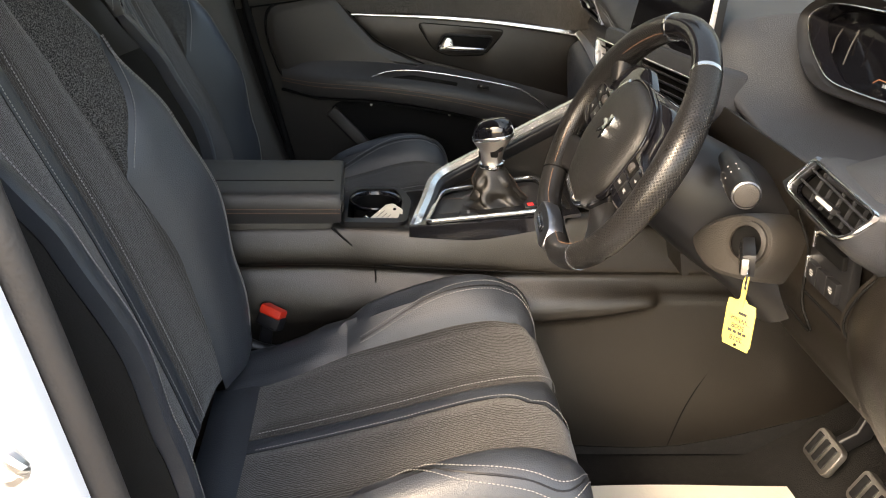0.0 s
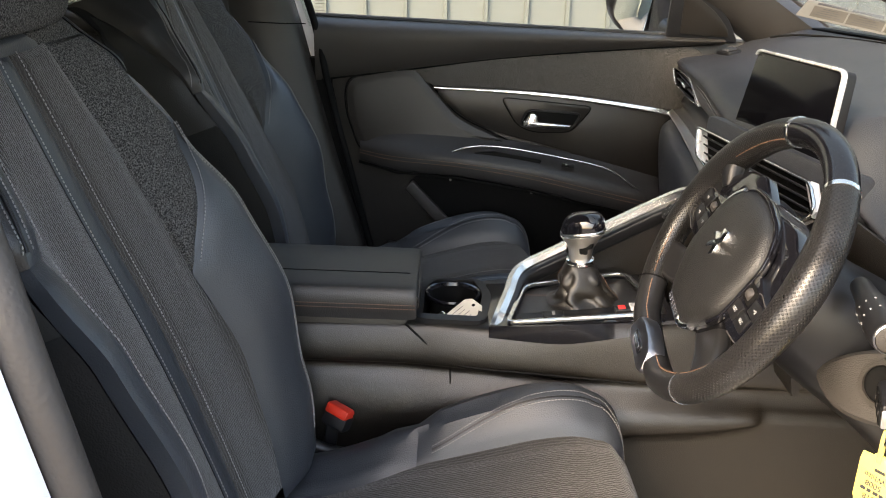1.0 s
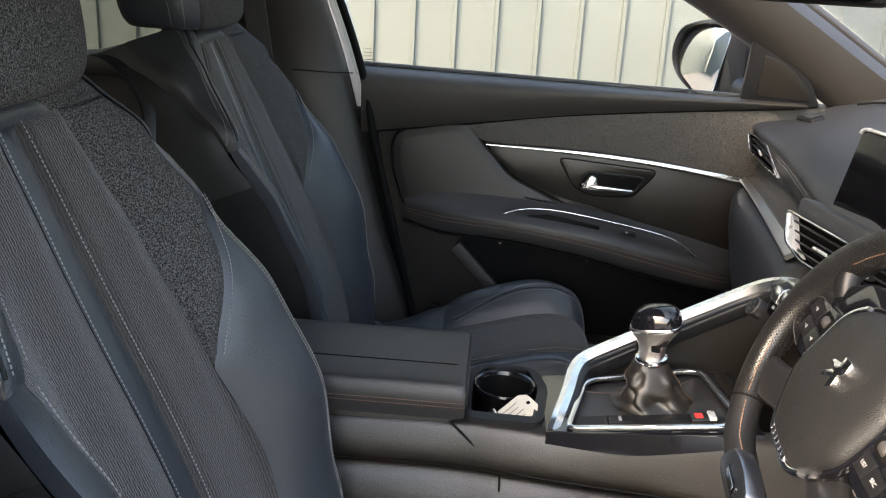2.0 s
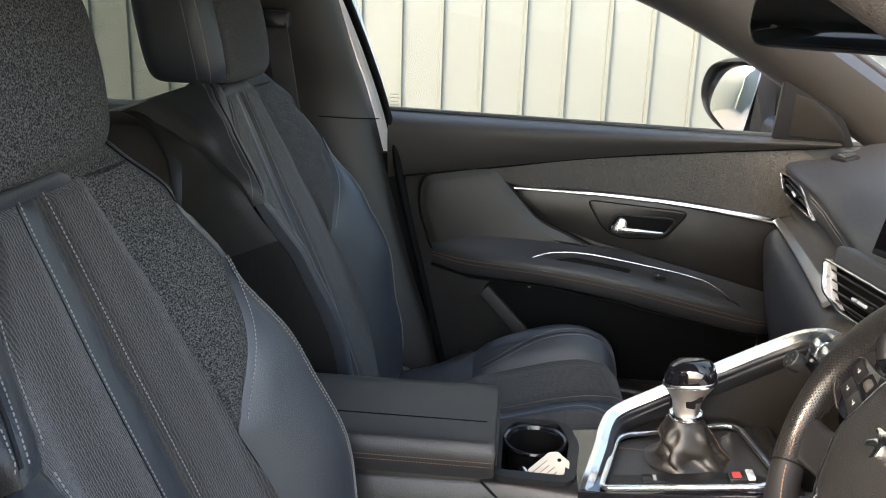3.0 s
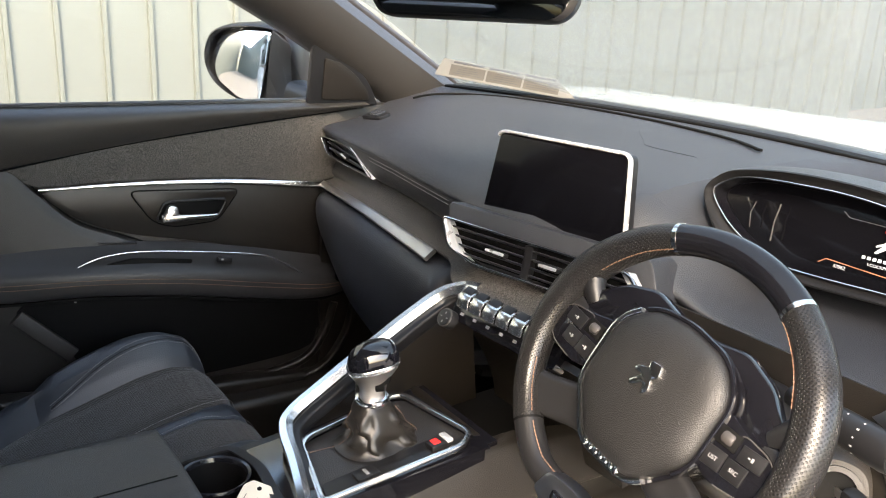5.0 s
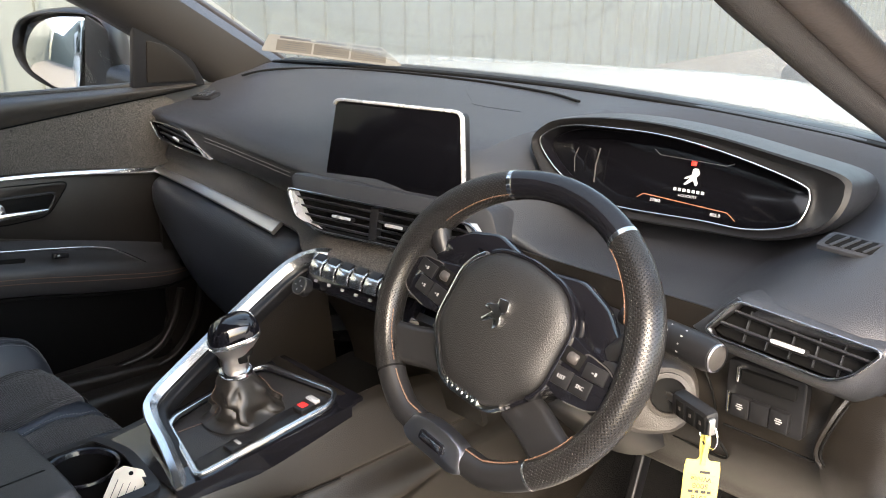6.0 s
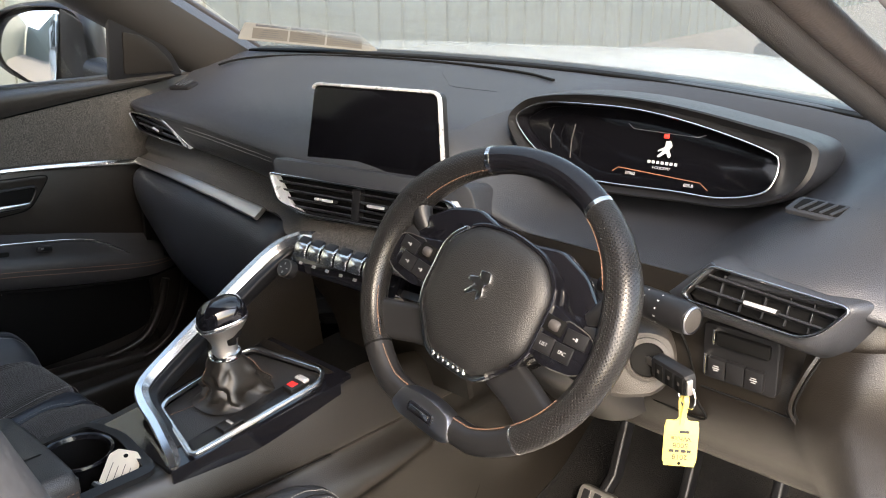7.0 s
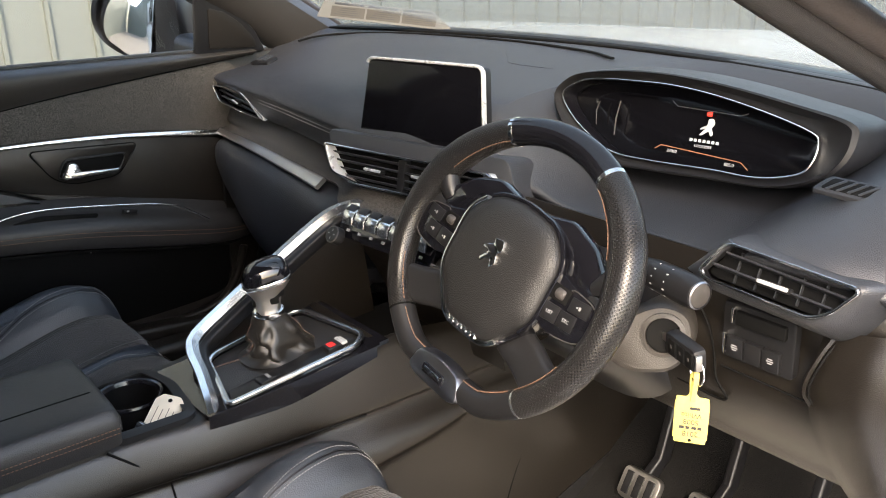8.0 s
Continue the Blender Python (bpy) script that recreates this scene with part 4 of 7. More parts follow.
side_vent = vent("air_vent", [(-0.088, 0.004), (-0.034, 0.020), (0.026, 0.032), (0.110, 0.015), (0.060, 0.003), (0.0, -0.009), (-0.050, -0.019)], pv @ Matrix.Translation((0, 0, 0.006)), [((-0.056, -0.009), (0.066, 0.010)), ((-0.066, 0.000), (0.056, 0.018)), ((-0.050, 0.009), (0.040, 0.025))], [], [(0.006, 0.006, 0.020)], "slim black side air vent with chrome frame", CHROME, 0.0013)
part("frame_end", slab([(0.020, 0.0325), (0.036, 0.034), (0.114, 0.016), (0.094, 0.0105)], pv @ Matrix.Translation((0, 0, 0.011)), 0.006, 0.002), SILVER, side_vent, "bright chrome vent end")
rv = axes((0.366, -0.592, 1.010), (-0.075, -1, 0.0), (0.35, 0, 1))
driver_vent = vent("air_vent", [(-0.080, -0.016), (-0.057, 0.0205), (0.090, 0.017), (0.068, -0.013), (0.050, -0.023), (-0.070, -0.021)], rv, [((-0.060, 0.009), (0.078, 0.004)), ((-0.070, -0.006), (0.066, -0.0095))], [], [(0.006, -0.0065, 0.036)], "black driver's air vent in a chrome frame", CHROME, 0.0016)
part("frame_end", slab([(-0.096, -0.018), (-0.058, 0.024), (-0.050, 0.0205), (-0.076, -0.014), (-0.068, -0.022), (-0.078, -0.024)], rv @ Matrix.Translation((0, 0, 0.003)), 0.008, 0.002), DARKALU, driver_vent, "silver vent end")
for k in range(5):
    part("vane", box(rv @ Matrix.Translation((-0.044 + 0.024 * k, -0.002, -0.0085)), (0.0015, 0.032, 0.004), 0.0005), LID, driver_vent)
pod_ring = soften([(-0.097, -0.018), (-0.060, 0.024), (0.093, 0.0195), (0.070, -0.016), (0.052, -0.027), (-0.072, -0.025)], 0.014, 6)
part("vent_pod", sheet([[rv @ V((p.x * k + 0.002 * (k - 1), p.y * kk, o)) for p in pod_ring] for k, kk, o in ((0.97, 0.93, 0.0005), (1.0, 1.0, -0.001), (1.04, 1.14, -0.006), (1.10, 1.36, -0.022), (1.16, 1.6, -0.06))], None, True), DASH, dash, "soft-grain vent surround")

# centre screen
screen = thing("touchscreen", "dark switched-off centre touchscreen in a silver frame along top and right", "touchscreen")
sm = axes((0.381, -0.021, 1.0985), (0.195, -0.98, 0), (0.155, 0.03, 1))
face = [(-0.105, 0.0575), (0.106, 0.0605), (0.122, -0.0560), (-0.116, -0.0600)]
part("housing", slab(soften(face, 0.010), sm, 0.016, 0.003), BLACKP, screen)
bez = soften([V((x, y)) for x, y in face], 0.012, 4)
bright = [p for p in bez if p.y > 0.05 or p.x > 0.10]
bright = bright[-1:] + bright[:-1] if bright[0].y < 0 else bright
# silver runs only along the top and right edges
part("frame", sweep([sm @ V((p.x, p.y, 0.001)) for p in bright], rounded(0.0042, 0.008, 0.0018, 2), up=sm.to_3x3() @ V((0, 0, 1))), SILVER, screen, "silver frame along top and right")
part("glass", slab(soften([V((x * 0.972, y * 0.95)) for x, y in face], 0.007), sm @ Matrix.Translation((0, 0, 0.002)), 0.003, 0.001), SCREENGLASS, screen, "black glass, switched off")

# driver's side lower dash
low_rows = []
for y in (-0.725, -0.70, -0.65, -0.55, -0.45, -0.35, -0.24, -0.16):
    e = lin([(-0.725, 0.05), (-0.70, 0.014), (-0.64, 0.0), (-0.2, 0.0)], y)
    low_rows.append([(0.405 + e, y, 1.0), (0.398 + e, y, 0.965), (0.412 + e, y, 0.925), (0.404 + e, y, 0.895), (0.402 + e, y, 0.868), (0.415 + e, y, 0.83), (0.442 + e, y, 0.785), (0.468 + e, y, 0.752), (0.56 + e, y, 0.735)])
part("knee_panel", loft(low_rows, 4, 4, thick=0.006), HARD, dash, "black lower dash panel")
part("end_panel", loft([[(0.404, -0.633, 0.955), (0.392, -0.632, 0.925), (0.388, -0.632, 0.89), (0.400, -0.640, 0.84), (0.425, -0.655, 0.79), (0.46, -0.665, 0.74)], [(0.398, -0.66, 0.965), (0.383, -0.66, 0.93), (0.380, -0.66, 0.89), (0.398, -0.668, 0.84), (0.425, -0.68, 0.79), (0.46, -0.69, 0.74)], [(0.398, -0.70, 0.975), (0.384, -0.70, 0.935), (0.384, -0.70, 0.895), (0.405, -0.705, 0.845), (0.435, -0.71, 0.79), (0.475, -0.715, 0.735)], [(0.425, -0.735, 0.98), (0.415, -0.738, 0.94), (0.418, -0.74, 0.90), (0.44, -0.742, 0.85), (0.47, -0.745, 0.79), (0.51, -0.745, 0.73)], [(0.52, -0.75, 0.99), (0.52, -0.755, 0.94), (0.52, -0.755, 0.90), (0.54, -0.755, 0.85), (0.57, -0.755, 0.79), (0.60, -0.755, 0.72)]], 6, 6, thick=0.004), HARD, dash, "grained dash end panel")
part("panel_seam", sweep(catmull([(0.396, -0.48, 0.955), (0.405, -0.50, 0.92), (0.400, -0.515, 0.89), (0.401, -0.52, 0.86), (0.41, -0.53, 0.835), (0.414, -0.51, 0.828), (0.416, -0.46, 0.83)], 6), ring(0.0016, n=6)), DARKV, dash)
part("panel_groove", sweep(catmull([(0.3965, -0.527, 0.880), (0.3955, -0.58, 0.880), (0.3945, -0.627, 0.879)], 6), ring(0.0014, n=6)), DARKV, dash)
part("end_edge", sweep(catmull([(0.402, -0.648, 0.962), (0.388, -0.637, 0.930), (0.384, -0.630, 0.899), (0.392, -0.636, 0.878), (0.400, -0.650, 0.852), (0.420, -0.668, 0.815), (0.452, -0.682, 0.770)], 6), [(-0.002, -0.004), (-0.003, 0.0015), (0.0, 0.003), (0.003, 0.0015), (0.002, -0.004)], up=(-1, 0.3, 0.2)), HARD, dash, "raised edge of the dash end panel")
part("end_groove", sweep(catmull([(0.402, -0.653, 0.962), (0.386, -0.642, 0.930), (0.382, -0.635, 0.899), (0.390, -0.641, 0.878), (0.398, -0.655, 0.852), (0.418, -0.673, 0.815), (0.450, -0.687, 0.770)], 6), ring(0.0014, n=6)), DARKV, dash)
sw = axes((0.398, -0.566, 0.918), (0, -1, 0), (-0.06, 0, 1))
part("switch_field", slab(rounded(0.084, 0.066, 0.005), sw @ Matrix.Translation((0.002, 0.008, 0.003)), 0.01, 0.002), BLACKP, dash, "black switch field")
for k in range(3):
    b = part("button", box(sw @ Matrix.Translation((-0.021 + 0.021 * k, -0.008, 0.006)), (0.0200, 0.023, 0.006), 0.0012), BLACKP, dash)
    if k != 1:
        for dx, dy, w in ((0.0, 0.001, 0.006), (0.0, -0.0015, 0.008), (0.0, -0.004, 0.005)):
            part("button_mark", box(sw @ Matrix.Translation((-0.021 + 0.021 * k + dx, -0.006 + dy, 0.0092)), (w, 0.0012, 0.0004), 0.0001), WHITEP, b)
part("card_slot", box(sw @ Matrix.Translation((0.006, 0.027, 0.005)), (0.058, 0.016, 0.006)), DARKV, dash)
part("switch_trim", box(sw @ Matrix.Translation((-0.0345, -0.006, 0.006)), (0.003, 0.025, 0.006), 0.001), SATIN, dash)
part("slot_trim", box(sw @ Matrix.Translation((-0.026, 0.029, 0.006)), (0.003, 0.018, 0.006), 0.001), SATIN, dash)
# side demister grille
gm = axes((0.484, -0.600, 1.078), (0.30, -1, -0.08), (0.9, 0.25, 0.36)) @ Matrix.Scale(0.92, 4)
part("side_grille", slab(soften([(-0.040, -0.012), (-0.026, 0.018), (0.040, 0.016), (0.042, -0.018)], 0.006), gm, 0.006, 0.002), LID, dash)
# flat near-black plate gives the shade between the slats
part("side_grille_throat", slab(soften([(-0.031, -0.008), (-0.021, 0.013), (0.034, 0.011), (0.035, -0.012)], 0.004), gm @ Matrix.Translation((0, 0, 0.0008)), 0.004, 0.0003), DARKV, dash)
for k in range(5):
    part("grille_slat", box(gm @ Matrix.Translation((-0.016 + 0.0115 * k, 0.0, 0.0016)) @ pose(0, 0, 0, 0, 0, -38), (0.0032, 0.027, 0.0012), 0.0004), LID, dash)
gp = axes((0.50, 0.655, 1.082), (0.1, -1, 0.06), (1, 0, 0.3))
part("side_grille", slab(soften([(-0.03, -0.02), (-0.02, 0.016), (0.03, 0.012), (0.03, -0.016)], 0.006), gp, 0.006, 0.001), BLACKP, dash)
for k in range(3):
    part("grille_slat", box(gp @ Matrix.Translation((-0.012 + 0.012 * k, 0, 0.002)), (0.005, 0.024, 0.003), 0.001), DASH, dash)

# ---- instrument cluster ----
cluster = thing("instrument_cluster", "digital instrument cluster with dark screen under a hooded cowl", "instrument cluster")
cm = axes((0.545, -0.335, 1.087), (0.14, -0.99, 0), (0.30, 0.04, 1))
inner = [(-0.177, 0.025), (-0.161, 0.042), (-0.133, 0.051), (-0.076, 0.054), (-0.012, 0.054), (0.051, 0.047), (0.117, 0.034), (0.168, 0.020), (0.180, 0.010), (0.179, -0.012), (0.166, -0.030), (0.119, -0.042), (0.060, -0.042), (-0.022, -0.044), (-0.082, -0.041), (-0.124, -0.022), (-0.155, -0.001)]
eye_shape = dshape(inner, 5)
part("display", slab([p * 0.985 for p in eye_shape], cm @ Matrix.Translation((0, 0, -0.03)), 0.006, 0.001), SCREENGLASS, cluster, "dark digital display")
part("bezel", sweep([cm @ V((p.x, p.y, 0.0)) for p in eye_shape], rounded(0.0026, 0.006, 0.0011, 2), up=cm.to_3x3() @ V((0, 0, 1)), closed=True), CHROME, cluster, "thin chrome bezel")
part("throat", sheet([[cm @ V((p.x * k, p.y * k, o)) for p in eye_shape] for k, o in ((1.0, 0.0), (0.985, -0.03))], None, True), GLOSS, cluster)
outer = [(-0.185, 0.024), (-0.168, 0.047), (-0.140, 0.058), (-0.082, 0.066), (-0.012, 0.067), (0.062, 0.061), (0.148, 0.048), (0.214, 0.035), (0.224, 0.016), (0.216, -0.012), (0.192, -0.034), (0.140, -0.051), (0.070, -0.054), (-0.022, -0.057), (-0.092, -0.055), (-0.140, -0.034), (-0.172, -0.004)]
out_shape = dshape(outer, 5)
rows = []
for g, k, o, dz in ((0.0, 1, -0.004, 0), (0.5, 1, 0.0, 0), (0.85, 1, 0.012, 0), (1.0, 1, 0.010, 0), (1.0, 1.03, -0.010, 0.003), (1.0, 1.05, -0.06, 0.012), (1.0, 1.03, -0.14, 0.004), (1.0, 0.95, -0.22, -0.030)):
    rows.append([cm @ V(((a.x * (1 - g) + b.x * g) * k, (a.y * (1 - g) + b.y * g) * k + dz, o)) for a, b in zip(eye_shape, out_shape)])
part("cowl_lip", sheet(rows[:4], None, True), BLACKP, cluster, "black inner lip of the cowl")
part("cowl", sheet(rows[3:], None, True), DASH, cluster, "black soft-grain cowl")
part("warning_lamp", box(cm @ Matrix.Translation((0.032, 0.026, -0.0232)), (0.007, 0.0055, 0.001), 0.0004), glow("red_lamp", (0.8, 0.03, 0.02), 0.3), cluster, "lit red warning lamp")


def lettering(name, body_text, m, size, mat_, parent, label="", spacing=1.0, thick=0.0003):
    cu = bpy.data.curves.new(name, "FONT")
    cu.body, cu.size, cu.align_x, cu.align_y, cu.extrude, cu.space_character = body_text, size, "CENTER", "CENTER", thick, spacing
    tmp = new("tmp", cu)
    bpy.context.view_layer.update()
    me = bpy.data.meshes.new_from_object(tmp.evaluated_get(bpy.context.evaluated_depsgraph_get()))
    bpy.data.objects.remove(tmp)
    me.name = name
    me.materials.clear()
    me.materials.append(mat_)
    bpy.context.view_layer.update()
    me.transform(parent.matrix_world.inverted() @ m)
    ob = new(name, me)
    ob.parent = parent
    if label:
        ob["label"] = label
    return ob


SHOWN = glow("display_white", (0.40, 0.41, 0.43), 0.09)
AMBER = glow("display_amber", (0.40, 0.16, 0.08), 0.02)
ct = cm @ Matrix.Translation((0, 0, -0.0232))
lettering("sub_text", "I-COCKPIT", ct @ Matrix.Translation((0.032, -0.0155, 0)), 0.0050, SHOWN, cluster, "small lit display text")
lettering("trip_figures", "37062", ct @ Matrix.Translation((-0.009, -0.0270, 0)), 0.0058, SHOWN, cluster)
lettering("range_figures", "805.0", ct @ Matrix.Translation((0.071, -0.0325, 0)), 0.0058, SHOWN, cluster)
for k in range(7):
    part("brand_bar", box(ct @ Matrix.Translation((0.0140 + 0.0060 * k, -0.0085, 0)), (0.0040, 0.0038, 0.0006), 0.0002), SHOWN, cluster)
emblem = slab(soften([(0.0, 0.022), (0.007, 0.023), (0.010, 0.016), (0.006, 0.011), (0.010, 0.004), (0.007, 0.0), (0.003, 0.007), (-0.006, 0.0), (-0.009, 0.001), (-0.0015, 0.010), (-0.009, 0.007), (-0.008, 0.010), (0.0, 0.014)], 0.002), ct @ Matrix.Translation((0.032, -0.002, 0)), 0.0006, 0.0001)
part("brand_mark", emblem, SHOWN, cluster)
part("amber_line", sweep([ct @ V(p) for p in ((-0.034, -0.027, 0), (-0.026, -0.021, 0), (0.03, -0.024, 0), (0.085, -0.027, 0), (0.096, -0.035, 0))], rounded(0.0010, 0.0006, 0.0002, 1), up=cm.to_3x3() @ V((0, 0, 1))), AMBER, cluster)
part("top_line", sweep([ct @ V(p) for p in ((-0.022, 0.037, 0), (-0.014, 0.031, 0), (0.073, 0.029, 0), (0.082, 0.033, 0))], rounded(0.0008, 0.0006, 0.0002, 1), up=cm.to_3x3() @ V((0, 0, 1))), ALU, cluster)
# grey bars draw the reflected lines at the display's left
part("reflected_bar", sweep([ct @ V(p) for p in ((-0.096, 0.028, 0.004), (-0.098, 0.005, 0.004), (-0.096, -0.018, 0.004))], rounded(0.0014, 0.002, 0.0004, 1), up=cm.to_3x3() @ V((0, 0, 1))), STALKEND, cluster)
part("reflected_bar", sweep([ct @ V(p) for p in ((-0.128, 0.024, 0.004), (-0.131, 0.010, 0.004), (-0.127, -0.008, 0.004))], rounded(0.0008, 0.002, 0.0003, 1), up=cm.to_3x3() @ V((0, 0, 1))), STALKEND, cluster)


# ---- centre console ----
console = thing("centre_console", "black centre console with chrome-framed gear panel and cup holders", "centre console")
FAR = 0.095


def near(x):
    """The console's side towards the driver."""
    return lin([(-0.62, -0.075), (-0.13, -0.073), (0.0, -0.090), (0.20, -0.108), (0.60, -0.122)], x)


def deck(x):
    return lin([(-0.5, 0.765), (0.0, 0.772), (0.10, 0.784), (0.25, 0.800), (0.32, 0.806)], x)


con_rows = []
for x in (-0.62, -0.30, -0.14, -0.07, 0.0, 0.10, 0.20, 0.25, 0.28, 0.32, 0.36, 0.375, 0.39, 0.45, 0.60, 0.82):
    swell_out = 0.011 * lin([(-0.30, 0.3), (0.0, 1.0), (0.28, 1.0), (0.36, 0.8), (0.375, 0.5), (0.39, 0.0)], x)
    zb = lin([(-0.1, 0.612), (0.15, 0.626), (0.30, 0.642), (0.39, 0.660)], x)
    z = deck(x) if x < 0.27 else lin([(0.27, 0.802), (0.36, 0.79), (0.45, 0.77), (0.60, 0.74)], x)
    zi = z if x < 0.26 else 0.742
    n = near(x)
    con_rows.append([(x, n - 0.020, 0.38), (x, n - 0.017, 0.50), (x, n - 0.014, zb - 0.020), (x, n - 0.013 - 0.75 * swell_out, zb), (x, n - 0.011 - swell_out, zb * 0.65 + 0.680 * 0.35), (x, n - 0.007 - 0.8 * swell_out, zb * 0.3 + 0.680 * 0.7), (x, n - 0.002 - 0.3 * swell_out, 0.680), (x, n + 0.004, 0.694), (x, n + 0.003, 0.704), (x, n - 0.007, 0.711), (x, n - 0.007, 0.730), (x, n, z - 0.016), (x, n + 0.008, z - 0.003), (x, n + 0.022, z), (x, n + 0.03, zi), (x, 0.0, zi), (x, FAR - 0.02, zi), (x, FAR, zi - 0.012), (x, FAR + 0.012, 0.66), (x, FAR + 0.03, 0.38)])
tunnel = loft(con_rows, 4, 3)
well = [f for f in tunnel.faces if -0.112 < f.calc_center_median().x < -0.020 and -0.055 < f.calc_center_median().y < 0.078 and f.calc_center_median().z > 0.745]
bmesh.ops.delete(tunnel, geom=well, context="FACES")
part("tunnel", tunnel, HARD, console, "scuffed black plastic console side")
part("side_seam", sweep(catmull([(-0.132, -0.0745, 0.770), (-0.105, -0.0785, 0.745), (-0.085, -0.0825, 0.728), (-0.066, -0.0865, 0.716), (-0.030, -0.0935, 0.712), (0.06, -0.1035, 0.711), (0.20, -0.1155, 0.709)], 5), ring(0.0016, n=6)), DARKV, console)
part("carpet_edge", loft([[(x, near(x) - 0.026, 0.38), (x, near(x) - 0.023, 0.395 + 0.25 * max(0, x - 0.45))] for x in (0.0, 0.25, 0.45, 0.70)], 3, 2, thick=0.004), CARPET, console)
part("lower_seam", sweep([(-0.066, -0.082, 0.708), (-0.065, -0.080, 0.700), (-0.064, -0.085, 0.680), (-0.064, -0.094, 0.655)], ring(0.0014, n=6)), DARKV, console)
part("lower_seam", sweep(catmull([(0.428, -0.1345, 0.39), (0.450, -0.134, 0.47), (0.482, -0.1325, 0.54), (0.52, -0.131, 0.60)], 5), ring(0.0016, n=6)), DARKV, console)

# cup holders
tray_edge = soften([(-0.122, -0.068), (-0.016, -0.072), (-0.004, 0.03), (-0.02, 0.092), (-0.10, 0.092), (-0.122, 0.05)], 0.020)
mouth = offset(soften([(-0.122, -0.068), (-0.016, -0.072), (-0.004, 0.03), (-0.02, 0.092), (-0.10, 0.092), (-0.122, 0.05)], 0.020), 0.014)
mid_ = sum((V((p.x, p.y)) for p in mouth), V((0, 0))) / len(mouth)
part("cup_tray", sheet([[V((p.x, p.y, z)) for p in o] for o, z in ((tray_edge, 0.768), (tray_edge, 0.7765), (mouth, 0.7785), (mouth, 0.774))], None, True), BLACKP, console, "black cup holder surround")
part("cup_well", sheet([[V((mid_.x + (p.x - mid_.x) * k, mid_.y + (p.y - mid_.y) * k, z)) for p in mouth] for k, z in ((1.0, 0.776), (0.96, 0.74), (0.90, 0.69), (0.02, 0.688))], None, True), DARKV, console, "deep black cup holder well")
cup_at = axes((-0.064, 0.036, 0.770), (1, 0, 0), (0, 1, 0))
part("cup_rim", lathe([(0.040, -0.002), (0.0435, 0.003), (0.0425, 0.006), (0.039, 0.005), (0.037, -0.001)], cup_at, 32, cap=False), LACQUER, console, "glossy cup holder rim")
part("cup_wall", lathe([(0.037, 0.0), (0.0355, -0.030), (0.034, -0.070)], cup_at, 32, cap=False), DARKV, console)

# gear panel
part("gear_field", loft([[(x, y, deck(x) + 0.004) for y in (near(x) + 0.006, -0.03, 0.02, 0.07)] for x in (-0.012, 0.05, 0.12, 0.18, 0.25)], 3, 3, thick=0.006), GLOSS, console)
rail = catmull([(-0.004, -0.088, 0.776), (0.004, -0.062, 0.786), (0.018, -0.01, 0.795), (0.030, 0.042, 0.803), (0.048, 0.068, 0.812), (0.10, 0.077, 0.838), (0.17, 0.080, 0.876), (0.235, 0.080, 0.912), (0.275, 0.072, 0.936), (0.296, 0.048, 0.950), (0.302, 0.020, 0.955)], 6)
part("chrome_rail", sweep(rail, [(-0.0080, -0.006), (-0.0080, 0.002), (-0.0062, 0.0045), (0.002, 0.0055), (0.0085, -0.0005), (0.0085, -0.006)], up=(-0.35, -0.2, 1), scale=lambda u: (0.95 + 0.35 * u, 1.1)), SATIN, console, "thick satin chrome rail")
part("rail_inner", sweep([p + V((0.010, -0.012, -0.014)) for p in rail[8:]], rounded(0.014, 0.022, 0.004), up=(-0.3, -0.25, 1)), BLACKP, console)
part("rail_web", loft([[(0.06, 0.075, 0.80), (0.06, 0.080, 0.74)], [(0.15, 0.080, 0.86), (0.15, 0.085, 0.72)], [(0.25, 0.082, 0.91), (0.27, 0.09, 0.72)], [(0.32, 0.075, 0.94), (0.36, 0.10, 0.72)]], 4, 3, thick=0.012), HARD, console)
gear_frame = [(0.014, -0.094), (0.044, 0.026), (0.058, 0.038), (0.190, 0.058), (0.206, 0.050), (0.226, -0.078), (0.204, -0.097)]
gf = [V((p.x, p.y, deck(p.x) + 0.013)) for p in soften([(a, b, 0) for a, b in gear_frame], 0.012)]
part("gear_frame", sweep(gf, rounded(0.0072, 0.006, 0.0015, 2), closed=True), SATIN, console, "slim chrome gear frame")
part("gear_tray", slab([V((p.x, p.y)) for p in gf], Matrix.Translation((0, 0, 0.0055)), 0.004, 0.001, fn=lambda a, b: deck(a)), LEATHER_SOFT, console, "black leather gear panel")
part("stitching", dashes([V((x, 0.016 - 0.25 * (x - 0.04), deck(x) + 0.0065)) for x in (0.045, 0.065, 0.085)]), COPPER, console)
part("stitching", dashes([V((0.165 + 0.3 * t, 0.02 + 0.28 * t, deck(0.165 + 0.3 * t) + 0.0065)) for t in (0, 0.05, 0.10)]), COPPER, console)
part("gear_strip", slab(soften([(0.022, -0.090), (0.030, -0.058), (0.195, -0.056), (0.218, -0.074), (0.201, -0.092)], 0.004), Matrix.Translation((0, 0, 0.009)), 0.004, 0.001, fn=lambda a, b: deck(a)), BLACKP, console)
part("gloss_side", loft([[(x, near(x) - 0.0035, deck(x) + o) for o in (0.006, -0.004, -0.025 + 0.015 * abs(x - 0.10) / 0.12)] for x in (-0.012, 0.03, 0.09, 0.15, 0.225)], 3, 3, thick=0.004), GLOSS, console, "piano-black side strip")
part("gloss_top", loft([[(x, near(x) + y, deck(x) + 0.0065) for y in (-0.003, 0.004, 0.010)] for x in (-0.012, 0.06, 0.14, 0.232)], 3, 2, thick=0.003), GLOSS, console)
